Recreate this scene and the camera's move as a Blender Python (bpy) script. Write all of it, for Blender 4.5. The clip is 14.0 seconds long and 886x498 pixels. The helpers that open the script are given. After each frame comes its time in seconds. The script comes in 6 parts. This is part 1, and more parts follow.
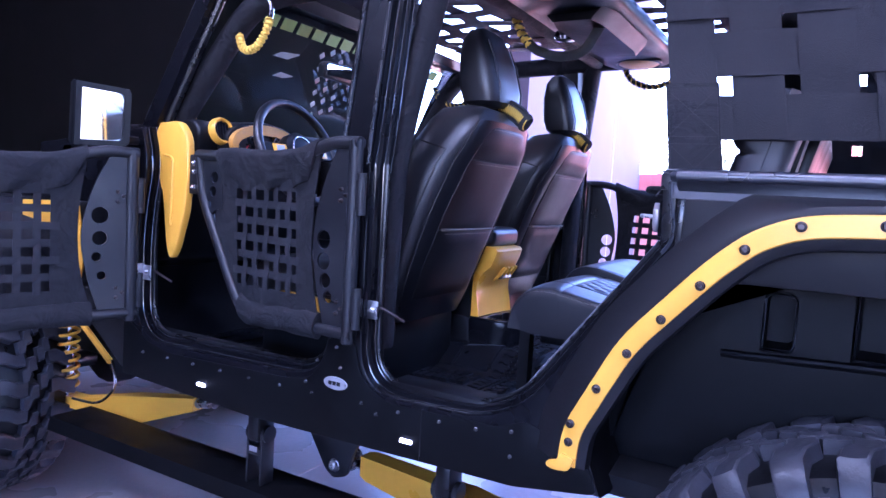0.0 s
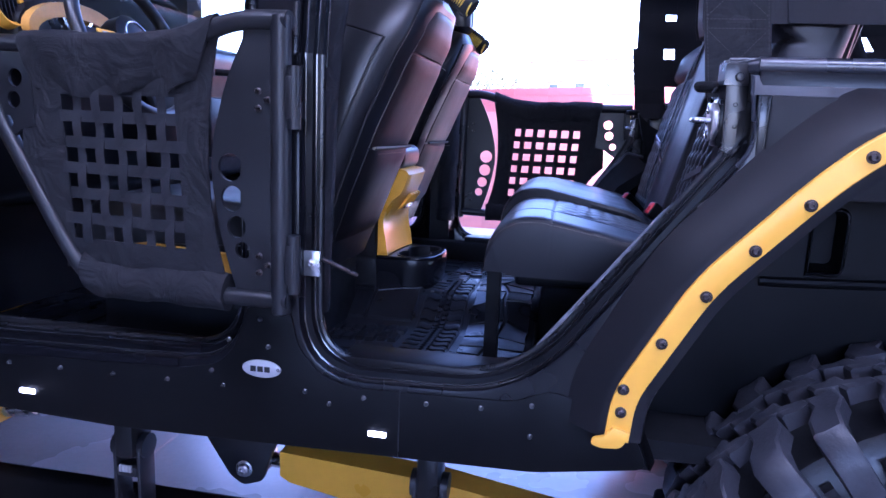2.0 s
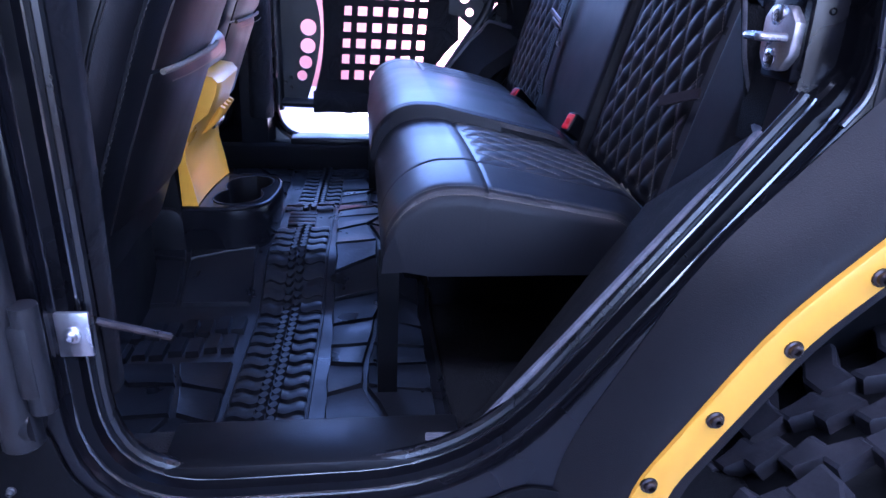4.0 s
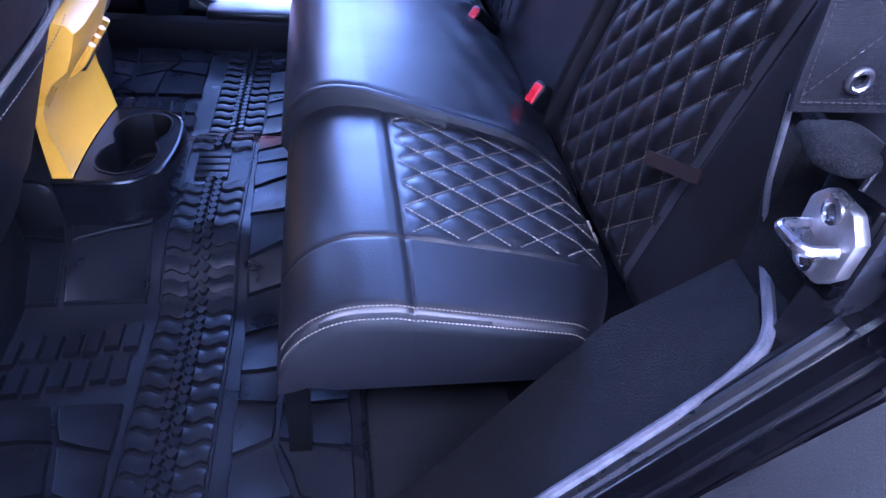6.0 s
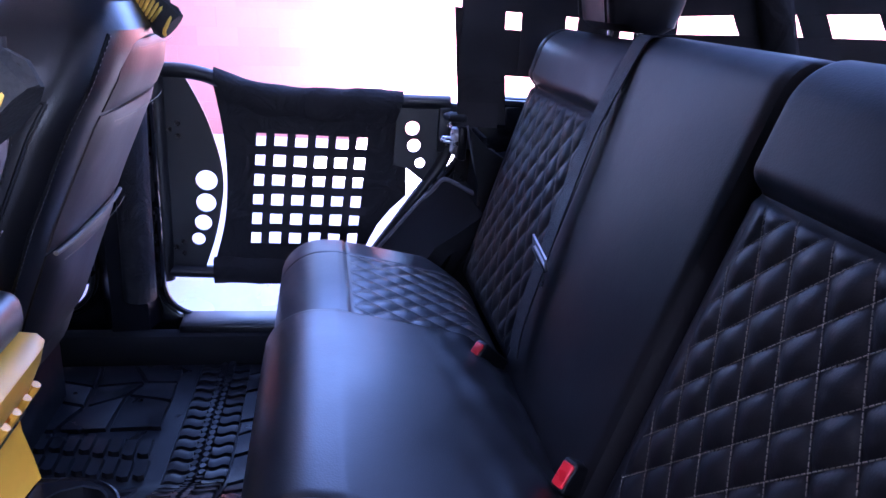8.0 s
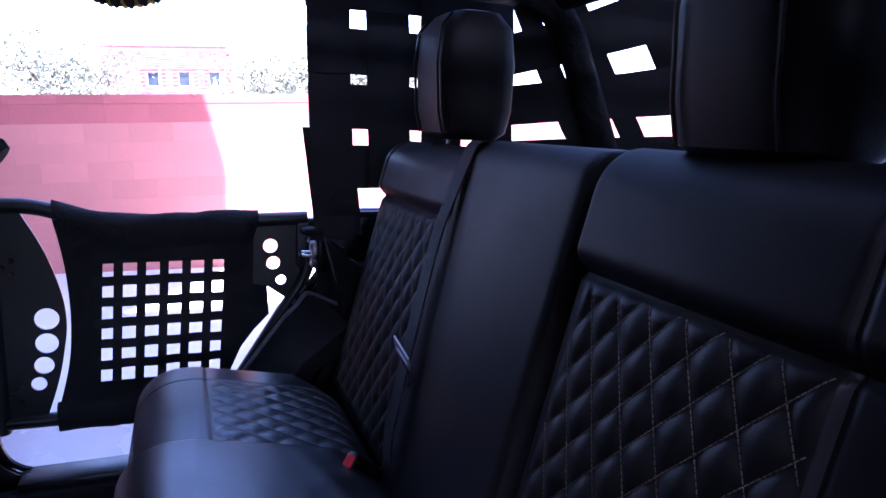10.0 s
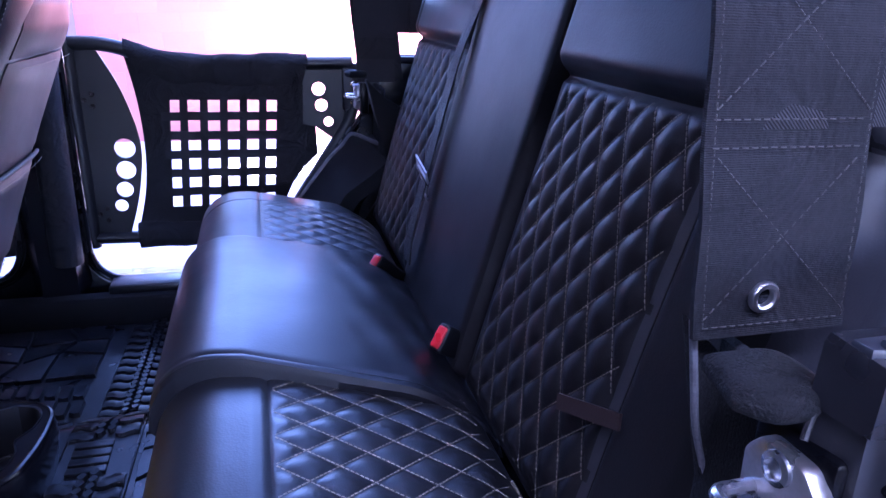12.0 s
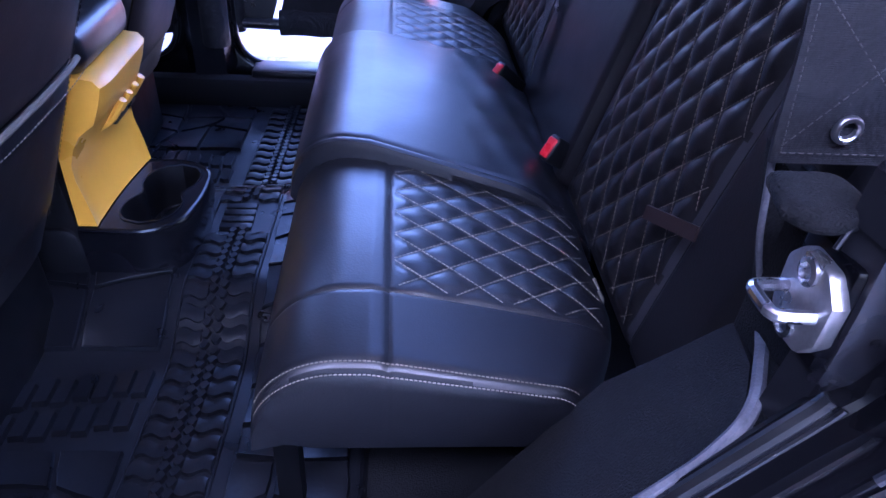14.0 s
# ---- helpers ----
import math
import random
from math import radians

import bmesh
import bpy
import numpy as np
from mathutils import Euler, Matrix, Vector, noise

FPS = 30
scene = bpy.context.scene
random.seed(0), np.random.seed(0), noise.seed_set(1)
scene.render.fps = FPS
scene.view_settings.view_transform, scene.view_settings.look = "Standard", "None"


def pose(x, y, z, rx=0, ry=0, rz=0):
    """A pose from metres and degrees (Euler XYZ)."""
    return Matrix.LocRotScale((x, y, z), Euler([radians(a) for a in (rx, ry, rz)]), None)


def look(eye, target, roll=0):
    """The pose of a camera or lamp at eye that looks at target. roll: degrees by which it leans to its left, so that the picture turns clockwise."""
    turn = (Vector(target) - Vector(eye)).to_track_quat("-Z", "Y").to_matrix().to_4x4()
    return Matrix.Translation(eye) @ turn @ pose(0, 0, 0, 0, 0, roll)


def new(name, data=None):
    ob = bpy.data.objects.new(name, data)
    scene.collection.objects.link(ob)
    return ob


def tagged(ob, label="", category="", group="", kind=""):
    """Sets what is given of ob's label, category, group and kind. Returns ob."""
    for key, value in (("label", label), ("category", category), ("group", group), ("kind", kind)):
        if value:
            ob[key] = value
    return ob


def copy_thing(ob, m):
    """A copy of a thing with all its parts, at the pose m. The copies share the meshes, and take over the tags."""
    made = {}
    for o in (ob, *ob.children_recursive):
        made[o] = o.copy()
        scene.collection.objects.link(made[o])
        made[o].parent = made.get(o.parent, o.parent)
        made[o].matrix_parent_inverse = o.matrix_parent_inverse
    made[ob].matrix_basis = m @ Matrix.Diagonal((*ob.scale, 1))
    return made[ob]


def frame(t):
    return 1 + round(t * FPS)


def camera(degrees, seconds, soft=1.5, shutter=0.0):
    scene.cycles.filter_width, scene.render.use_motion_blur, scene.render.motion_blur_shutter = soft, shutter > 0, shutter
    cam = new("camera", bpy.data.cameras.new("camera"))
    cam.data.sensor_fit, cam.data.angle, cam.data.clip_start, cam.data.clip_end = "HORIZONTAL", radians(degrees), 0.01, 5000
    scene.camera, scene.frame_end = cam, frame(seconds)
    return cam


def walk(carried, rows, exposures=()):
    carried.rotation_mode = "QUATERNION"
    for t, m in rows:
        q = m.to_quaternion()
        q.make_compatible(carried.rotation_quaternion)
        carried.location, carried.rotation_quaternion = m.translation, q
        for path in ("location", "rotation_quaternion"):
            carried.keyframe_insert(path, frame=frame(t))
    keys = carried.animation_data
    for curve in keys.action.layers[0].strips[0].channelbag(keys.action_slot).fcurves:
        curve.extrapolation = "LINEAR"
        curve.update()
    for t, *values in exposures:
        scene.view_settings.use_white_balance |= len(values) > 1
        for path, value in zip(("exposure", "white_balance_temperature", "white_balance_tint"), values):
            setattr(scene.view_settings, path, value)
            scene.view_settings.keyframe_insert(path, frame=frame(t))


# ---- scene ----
cam = camera(66.5, 14.0)
PATH = [
    (0, (-0.071, -1.323, 1.297), (-1.063, 0.406, 1.14), 3.4),
    (0.5, (-0.136, -1.247, 1.282), (-1.073, 0.513, 1.117), 2.0),
    (1, (-0.297, -1.263, 1.264), (-1.154, 0.526, 1.008), 3.3),
    (1.5, (-0.462, -1.259, 1.256), (-1.082, 0.611, 0.911), 2.6),
    (2, (-0.597, -1.085, 1.251), (-0.947, 0.852, 0.899), 2.4),
    (2.5, (-0.678, -0.953, 1.274), (-0.784, 1.023, 0.985), 2.5),
    (2.7, (-0.725, -0.908, 1.279), (-0.74, 1.072, 1.003), 4.2),
    (3, (-0.794, -0.838, 1.283), (-0.73, 1.141, 0.996), 4.0),
    (3.2, (-0.819, -0.791, 1.29), (-0.699, 1.178, 0.96), 3.95),
    (3.4, (-0.829, -0.737, 1.299), (-0.645, 1.218, 0.923), 3.8),
    (3.5, (-0.83, -0.706, 1.303), (-0.608, 1.244, 0.916), 3.3),
    (3.7, (-0.798, -0.636, 1.309), (-0.565, 1.278, 0.779), 2.1),
    (5.8, (-0.72, -0.262, 1.52), (-0.386, 1.213, 0.212), 7.7),
    (6, (-0.7, -0.219, 1.532), (-0.356, 1.267, 0.238), 7.5),
    (6.5, (-0.659, -0.136, 1.55), (-0.343, 1.411, 0.323), 9.6),
    (7, (-0.649, -0.054, 1.557), (-0.427, 1.58, 0.425), 7.7),
    (7.5, (-0.667, 0.017, 1.571), (-0.383, 1.767, 0.646), 6.7),
    (8, (-0.676, 0.051, 1.58), (-0.31, 1.888, 0.879), 4.9),
    (8.5, (-0.682, 0.074, 1.594), (-0.212, 1.963, 1.136), 3.5),
    (9, (-0.688, 0.084, 1.593), (-0.054, 1.95, 1.256), 2.1),
    (9.2, (-0.68, 0.077, 1.593), (0.029, 1.919, 1.27), 1.8),
    (11.3, (-0.627, -0.074, 1.511), (0.076, 1.716, 0.962), 2.6),
    (11.5, (-0.622, -0.09, 1.507), (0.026, 1.707, 0.915), 2.6),
    (12, (-0.613, -0.136, 1.502), (-0.107, 1.672, 0.814), 2.1),
    (12.5, (-0.606, -0.198, 1.529), (-0.204, 1.603, 0.759), 2.6),
    (13, (-0.606, -0.236, 1.546), (-0.243, 1.538, 0.695), 4.7),
    (13.5, (-0.61, -0.239, 1.537), (-0.339, 1.474, 0.54), 4.9),
    (14, (-0.622, -0.21, 1.522), (-0.46, 1.398, 0.343), 4.3),
]
EXPOSURES = [
    (0.0, 4.35, 4900, 44), (0.5, 4.15, 4950, 44), (1.5, 4.05, 5000, 42), (3.7, 4.2, 4900, 36), (5.8, 5.4, 4900, 42), (6.5, 5.4, 4900, 42), (7.0, 5.05, 4900, 40), (7.5, 4.9, 4900, 40), (8.0, 4.5, 5100, 40), (8.5, 3.65, 5300, 36), (9.2, 2.85, 5400, 34), (11.3, 4.4, 4900, 46), (14.0, 4.7, 4950, 44),
]
walk(cam, [(t, look(eye, target, roll)) for t, eye, target, roll in PATH], EXPOSURES)

# ---- world, sun and exposure ----
sky = bpy.data.worlds.new("sky")
sky.use_nodes = True
scene.world = sky
nt = sky.node_tree
tex = nt.nodes.new("ShaderNodeTexSky")
tex.sky_type = "NISHITA"
tex.sun_disc = False
tex.sun_elevation = radians(60)
tex.sun_rotation = radians(209)
nt.links.new(tex.outputs[0], nt.nodes["Background"].inputs[0])
nt.nodes["Background"].inputs[1].default_value = 0.15
sun_data = bpy.data.lights.new("sun", "SUN")
sun_data.energy = 5.0
sun_data.angle = radians(0.5)
sun_data.color = (1.0, 0.95, 0.88)
sun = new("sun", sun_data)
sun.matrix_world = look((-2.425, -4.37, 8.66), (0, 0, 0))

# Weak overhead fill, added; no fixture is seen up there.
for lx in (-2.2, 0.6):
    panel = bpy.data.lights.new("panel_light", "AREA")
    panel.shape = "RECTANGLE"
    panel.size, panel.size_y = 2.2, 0.55
    panel.energy = 3.0
    panel.color = (0.72, 0.85, 1.0)
    new("panel_light", panel).matrix_world = pose(lx, -1.7, 3.86)


# ---- materials ----
def material(name, colour, rough=0.5, metal=0.0, vary=0.15, scale=6.0, fine=90.0, bump=0.1, spec=0.5, coat=0.0, rough_vary=0.12, random_amount=0.0):
    """Principled surface with colour variation at two scales, uneven gloss and fine relief."""
    m = bpy.data.materials.new(name)
    m.use_nodes = True
    t = m.node_tree
    b = t.nodes["Principled BSDF"]
    co = t.nodes.new("ShaderNodeTexCoord")
    big = t.nodes.new("ShaderNodeTexNoise")
    big.inputs["Scale"].default_value = scale
    big.inputs["Detail"].default_value = 4
    small = t.nodes.new("ShaderNodeTexNoise")
    small.inputs["Scale"].default_value = fine
    small.inputs["Detail"].default_value = 3
    for n in (big, small):
        t.links.new(co.outputs["Object"], n.inputs["Vector"])
    mix = t.nodes.new("ShaderNodeMath")
    mix.operation = "MULTIPLY_ADD"
    t.links.new(small.outputs["Fac"], mix.inputs[0])
    mix.inputs[1].default_value = 0.4
    t.links.new(big.outputs["Fac"], mix.inputs[2])
    ramp = t.nodes.new("ShaderNodeMapRange")
    ramp.inputs["From Min"].default_value, ramp.inputs["From Max"].default_value = 0.45, 0.95
    ramp.inputs["To Min"].default_value, ramp.inputs["To Max"].default_value = 1 - vary, 1 + vary
    t.links.new(mix.outputs[0], ramp.inputs["Value"])
    last = ramp.outputs[0]
    if random_amount:
        info = t.nodes.new("ShaderNodeObjectInfo")
        each = t.nodes.new("ShaderNodeMapRange")
        each.inputs["To Min"].default_value, each.inputs["To Max"].default_value = 1 - random_amount, 1 + random_amount
        t.links.new(info.outputs["Random"], each.inputs["Value"])
        times = t.nodes.new("ShaderNodeMath")
        times.operation = "MULTIPLY"
        t.links.new(last, times.inputs[0])
        t.links.new(each.outputs[0], times.inputs[1])
        last = times.outputs[0]
    col = t.nodes.new("ShaderNodeVectorMath")
    col.operation = "SCALE"
    col.inputs[0].default_value = colour
    t.links.new(last, col.inputs["Scale"])
    t.links.new(col.outputs[0], b.inputs["Base Color"])
    gloss = t.nodes.new("ShaderNodeMapRange")
    gloss.inputs["From Min"].default_value, gloss.inputs["From Max"].default_value = 0.3, 0.7
    gloss.inputs["To Min"].default_value, gloss.inputs["To Max"].default_value = max(0.02, rough - rough_vary), min(1, rough + rough_vary)
    t.links.new(big.outputs["Fac"], gloss.inputs["Value"])
    t.links.new(gloss.outputs[0], b.inputs["Roughness"])
    b.inputs["Metallic"].default_value = metal
    b.inputs["Specular IOR Level"].default_value = spec
    b.inputs["Coat Weight"].default_value = coat
    b.inputs["Coat Roughness"].default_value = 0.08
    if bump:
        bp = t.nodes.new("ShaderNodeBump")
        bp.inputs["Strength"].default_value = bump
        bp.inputs["Distance"].default_value = 0.002
        t.links.new(small.outputs["Fac"], bp.inputs["Height"])
        t.links.new(bp.outputs[0], b.inputs["Normal"])
    return m


def leather(name, colour, rough, grain=420.0, spec=0.45):
    """Pebbled leatherette: small cells in relief over soft creases."""
    m = material(name, colour, rough, vary=0.12, scale=9, fine=60, bump=0.08, spec=spec, rough_vary=0.05)
    t = m.node_tree
    b = t.nodes["Principled BSDF"]
    co = t.nodes.new("ShaderNodeTexCoord")
    vor = t.nodes.new("ShaderNodeTexVoronoi")
    vor.inputs["Scale"].default_value = grain
    t.links.new(co.outputs["Object"], vor.inputs["Vector"])
    bp = t.nodes.new("ShaderNodeBump")
    bp.inputs["Strength"].default_value = 0.09
    bp.inputs["Distance"].default_value = 0.001
    t.links.new(vor.outputs["Distance"], bp.inputs["Height"])
    t.links.new(b.inputs["Normal"].links[0].from_socket, bp.inputs["Normal"])
    t.links.new(bp.outputs[0], b.inputs["Normal"])
    return m


def webbing(name, colour, rib=650.0, rough=0.75, wrinkle=0.0, bands="DIAGONAL"):
    """Ribbed nylon webbing: fine cross ribs in relief."""
    m = material(name, colour, rough, vary=0.18, scale=14, fine=220, bump=0.3, spec=0.25)
    t = m.node_tree
    b = t.nodes["Principled BSDF"]
    co = t.nodes.new("ShaderNodeTexCoord")
    wave = t.nodes.new("ShaderNodeTexWave")
    wave.bands_direction = bands
    wave.inputs["Scale"].default_value = rib / 2.6
    wave.inputs["Distortion"].default_value = 0.6 if bands == "DIAGONAL" else 2.2
    t.links.new(co.outputs["Object"], wave.inputs["Vector"])
    bp = t.nodes.new("ShaderNodeBump")
    bp.inputs["Strength"].default_value = 0.5 if bands == "DIAGONAL" else 0.3
    bp.inputs["Distance"].default_value = 0.001
    t.links.new(wave.outputs["Fac"], bp.inputs["Height"])
    t.links.new(b.inputs["Normal"].links[0].from_socket, bp.inputs["Normal"])
    t.links.new(bp.outputs[0], b.inputs["Normal"])
    if wrinkle:
        fold = t.nodes.new("ShaderNodeTexNoise")
        fold.inputs["Scale"].default_value = 11
        fold.inputs["Detail"].default_value = 3
        fold.inputs["Distortion"].default_value = 1.6
        t.links.new(co.outputs["Object"], fold.inputs["Vector"])
        bq = t.nodes.new("ShaderNodeBump")
        bq.inputs["Strength"].default_value = wrinkle
        bq.inputs["Distance"].default_value = 0.03
        t.links.new(fold.outputs["Fac"], bq.inputs["Height"])
        t.links.new(bp.outputs[0], bq.inputs["Normal"])
        t.links.new(bq.outputs[0], b.inputs["Normal"])
    return m


def glass(name, colour=(0.9, 0.95, 0.95), rough=0.0):
    m = bpy.data.materials.new(name)
    m.use_nodes = True
    b = m.node_tree.nodes["Principled BSDF"]
    b.inputs["Base Color"].default_value = (*colour, 1)
    b.inputs["Roughness"].default_value = rough
    b.inputs["Transmission Weight"].default_value = 1.0
    b.inputs["IOR"].default_value = 1.45
    return m


PAINT = material("black_paint", (0.0040, 0.0040, 0.0055), 0.26, vary=0.1, scale=3, fine=40, bump=0.02, spec=0.24, rough_vary=0.06)
JAMB = material("black_jamb_paint", (0.0028, 0.0028, 0.0038), 0.3, vary=0.2, scale=6, fine=80, bump=0.03, spec=0.1, rough_vary=0.06)
GLOSS = material("glossy_black_edge", (0.010, 0.0100, 0.0115), 0.14, vary=0.1, scale=6, fine=80, bump=0.01, spec=1.0, rough_vary=0.05)
SATIN = material("satin_black_steel", (0.0086, 0.0086, 0.0106), 0.42, vary=0.2, scale=8, fine=700, bump=0.12, spec=0.4)
TEXTURED = material("textured_black_coat", (0.0066, 0.0063, 0.0078), 0.45, vary=0.2, scale=5, fine=800, bump=0.2, spec=0.24)
# Satin black with the sky's blue reflection lifted into its base colour.
RAIL = material("sky_toned_rail_paint", (0.016, 0.0175, 0.025), 0.34, vary=0.15, scale=6, fine=200, bump=0.03, spec=0.85)
LINER = material("bedliner_coat", (0.0027, 0.0027, 0.0033), 0.42, vary=0.25, scale=5, fine=700, bump=0.2, spec=0.11)
# Paler than the carcass: the light on the lug tops is in its colour.
LUG_RUBBER = material("lit_tread_rubber", (0.027, 0.027, 0.033), 0.42, vary=0.3, scale=14, fine=140, bump=0.3, spec=0.3, random_amount=0.15)
PLASTIC = material("black_plastic", (0.0050, 0.0050, 0.0060), 0.38, vary=0.15, scale=7, fine=500, bump=0.1, spec=0.25)
# Carcass rubber kept near black to deepen the shade between the lugs.
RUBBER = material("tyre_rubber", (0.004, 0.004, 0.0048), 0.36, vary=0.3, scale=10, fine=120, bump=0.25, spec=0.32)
MAT_RUBBER = material("mat_rubber", (0.0064, 0.0068, 0.0088), 0.36, vary=0.2, scale=12, fine=150, bump=0.12, spec=0.23)
SEAL = material("rubber_seal", (0.0070, 0.0070, 0.0080), 0.3, vary=0.15, scale=20, fine=200, bump=0.1)
POST = material("black_post_paint", (0.0095, 0.0093, 0.0118), 0.3, vary=0.2, scale=14, fine=200, bump=0.03, spec=0.62)
# Paler copy of the seat leather; stands for light on the backrest's outer side.
BOLSTER = leather("lit_side_leatherette", (0.015, 0.015, 0.02), 0.48, spec=0.4)
DIM_THREAD = material("dark_tan_thread", (0.1, 0.085, 0.065), 0.8, vary=0.2, scale=40, bump=0)
DULL_STEEL = material("dull_zinc_steel", (0.45, 0.44, 0.45), 0.36, metal=0.9, vary=0.25, scale=30, fine=300, bump=0.05)
BOLT = material("dark_zinc_bolt", (0.12, 0.12, 0.125), 0.34, metal=0.9, vary=0.2, scale=40, fine=300, bump=0.04)
WORN_EDGE = material("worn_grey_edge_trim", (0.1, 0.1, 0.115), 0.7, vary=0.4, scale=40, fine=400, bump=0.4, spec=0.2)
# Duller copy of the seat leather; puts shade on the cushion sides.
SIDE_LEATHER = leather("shaded_side_leatherette", (0.0056, 0.0057, 0.0076), 0.46, spec=0.25)
LEATHER = leather("black_leatherette", (0.0056, 0.0056, 0.0074), 0.39, spec=0.6)
# Same seat leather, dulled and warmed to carry the backrests' shade and red bounce.
BACK_LEATHER = leather("shade_dulled_leatherette", (0.0064, 0.0056, 0.0066), 0.5, spec=0.24)
QUILT = leather("black_quilted_leatherette", (0.0056, 0.0056, 0.0074), 0.4, spec=0.6)
BROWN_LEATHER = leather("dark_brown_leatherette", (0.018, 0.0105, 0.01), 0.5, spec=0.3)
STRAP_THREAD = material("grey_strap_thread", (0.034, 0.033, 0.032), 0.8, vary=0.2, scale=40, bump=0)
THREAD = material("tan_thread", (0.15, 0.132, 0.105), 0.8, vary=0.2, scale=40, bump=0)
YELLOW = material("yellow_paint", (0.75, 0.37, 0.03), 0.38, vary=0.06, scale=5, fine=60, bump=0.04)
ORANGE = material("amber_trim", (0.55, 0.27, 0.05), 0.4, vary=0.15, scale=12, bump=0.05)
FABRIC = webbing("black_ballistic_fabric", (0.0105, 0.0101, 0.0124), 900, 0.8, 0.45)
WEB = webbing("black_nylon_strap", (0.0145, 0.0142, 0.0172), 700, 0.7)
TWILL = webbing("charcoal_twill_strap_end", (0.0098, 0.0096, 0.0124), 640, 0.75, 0.3, "Z")
BELT = webbing("seat_belt_webbing", (0.0112, 0.0112, 0.0126), 900, 0.6)
STEEL = material("zinc_steel", (0.55, 0.55, 0.58), 0.3, 1.0, vary=0.2, scale=20, fine=150, bump=0.1)
CHROME = material("chrome", (0.8, 0.8, 0.82), 0.12, 1.0, vary=0.05, bump=0.02, rough_vary=0.06)
DARK_STEEL = material("black_oxide_steel", (0.05, 0.04, 0.04), 0.35, 0.8, vary=0.3, scale=60, bump=0.15)
RED = material("red_plastic", (0.6, 0.016, 0.024), 0.35, vary=0.1, scale=20, bump=0.05)
CARPET = material("black_carpet", (0.0062, 0.0062, 0.0074), 0.95, vary=0.3, scale=30, fine=500, bump=0.9, spec=0.2)
CORD_YELLOW = material("yellow_cord", (0.66, 0.42, 0.05), 0.7, vary=0.25, scale=60, fine=400, bump=0.4)
CORD_BLACK = material("black_cord", (0.0120, 0.0120, 0.0120), 0.75, vary=0.25, scale=60, fine=400, bump=0.4)
BADGE = material("badge_silver", (0.42, 0.42, 0.44), 0.4, 0.6, vary=0.1, scale=30, bump=0.05)
CONCRETE = material("garage_concrete", (0.25, 0.235, 0.225), 0.28, vary=0.12, scale=1.5, fine=45, bump=0.1, rough_vary=0.04)
APRON = material("outside_concrete", (0.48, 0.46, 0.44), 0.85, vary=0.1, scale=1.2, fine=60, bump=0.3)
CHARCOAL = material("charcoal_wall", (0.0195, 0.0178, 0.0172), 0.85, vary=0.12, scale=1.5, fine=60, bump=0.15, spec=0.15)
CEILING = material("pale_ceiling", (0.6, 0.6, 0.6), 0.85, vary=0.06, scale=1.0, fine=60, bump=0.1)
RED_BLOCK = material("red_block", (0.46, 0.172, 0.14), 0.9, vary=0.08, scale=3, fine=80, bump=0.4, random_amount=0.08)
RED_CAP = material("dark_red_block", (0.36, 0.1, 0.09), 0.9, vary=0.12, scale=3, fine=80, bump=0.4, random_amount=0.08)
BRICK = material("red_brick", (0.3, 0.085, 0.07), 0.9, vary=0.3, scale=3, fine=12, bump=0.4)
MORTAR = material("mortar", (0.4, 0.33, 0.3), 0.95, vary=0.15, scale=6, bump=0.3)
# Pale pink stucco set far darker; the wall's shade is in the colour.
PINK_STUCCO = material("shade_toned_pink_stucco", (0.13, 0.095, 0.118), 0.9, vary=0.06, scale=1.5, fine=60, bump=0.3)
LEAF = material("dusty_leaf", (0.19, 0.2, 0.13), 0.85, vary=0.3, scale=2, bump=0)
BARK = material("bark", (0.12, 0.09, 0.07), 0.9, vary=0.3, scale=8, bump=0.5)
WINDOW_DARK = material("dark_window_glass", (0.03, 0.04, 0.05), 0.1, vary=0.1, bump=0)
GLASS = glass("windscreen_glass", (0.72, 0.82, 0.78))
MIRROR = material("mirror", (0.85, 0.87, 0.88), 0.03, 1.0, vary=0.02, bump=0, rough_vary=0.01)
DECAL = material("pale_decal", (0.35, 0.38, 0.36), 0.6, vary=0.1, scale=20, bump=0)
GREEN_DECAL = material("green_decal", (0.2, 0.32, 0.06), 0.5, vary=0.1, scale=20, bump=0)
LAMP_GLASS = bpy.data.materials.new("lit_lamp")
LAMP_GLASS.use_nodes = True
LAMP_GLASS.node_tree.nodes["Principled BSDF"].inputs["Emission Color"].default_value = (0.9, 0.95, 1.0, 1)
LAMP_GLASS.node_tree.nodes["Principled BSDF"].inputs["Emission Strength"].default_value = 1.2


# ---- helpers for shapes ----
def thing(name, label, category, group="", kind="", at=(0, 0, 0)):
    ob = new(name)
    ob.location = at
    ob.empty_display_size = 0.05
    return tagged(ob, label, category, group, kind)


def finish(bm, smooth=True):
    bmesh.ops.recalc_face_normals(bm, faces=bm.faces)
    for f in bm.faces:
        f.smooth = smooth
    return bm


def mesh_of(name, bm, mat, smooth=True, sharp=35):
    finish(bm, smooth)
    me = bpy.data.meshes.new(name)
    bm.to_mesh(me)
    bm.free()
    me.materials.append(mat)
    if smooth:
        me.set_sharp_from_angle(angle=radians(sharp))
    return me


def part(name, bm, mat, parent, label="", sharp=35):
    ob = new(name, mesh_of(name, bm, mat, True, sharp))
    ob.parent = parent
    if parent is not None:
        ob.matrix_parent_inverse = Matrix.Translation(-parent.location) if parent.data is None else Matrix.Identity(4)
    if label:
        ob["label"] = label
    return ob


def single(name, bm, mat, label, category, group="", kind="", sharp=35):
    ob = part(name, bm, mat, None, "", sharp)
    return tagged(ob, label, category, group, kind)


def join(*many):
    out = bmesh.new()
    for b in many:
        me = bpy.data.meshes.new("tmp")
        b.to_mesh(me)
        out.from_mesh(me)
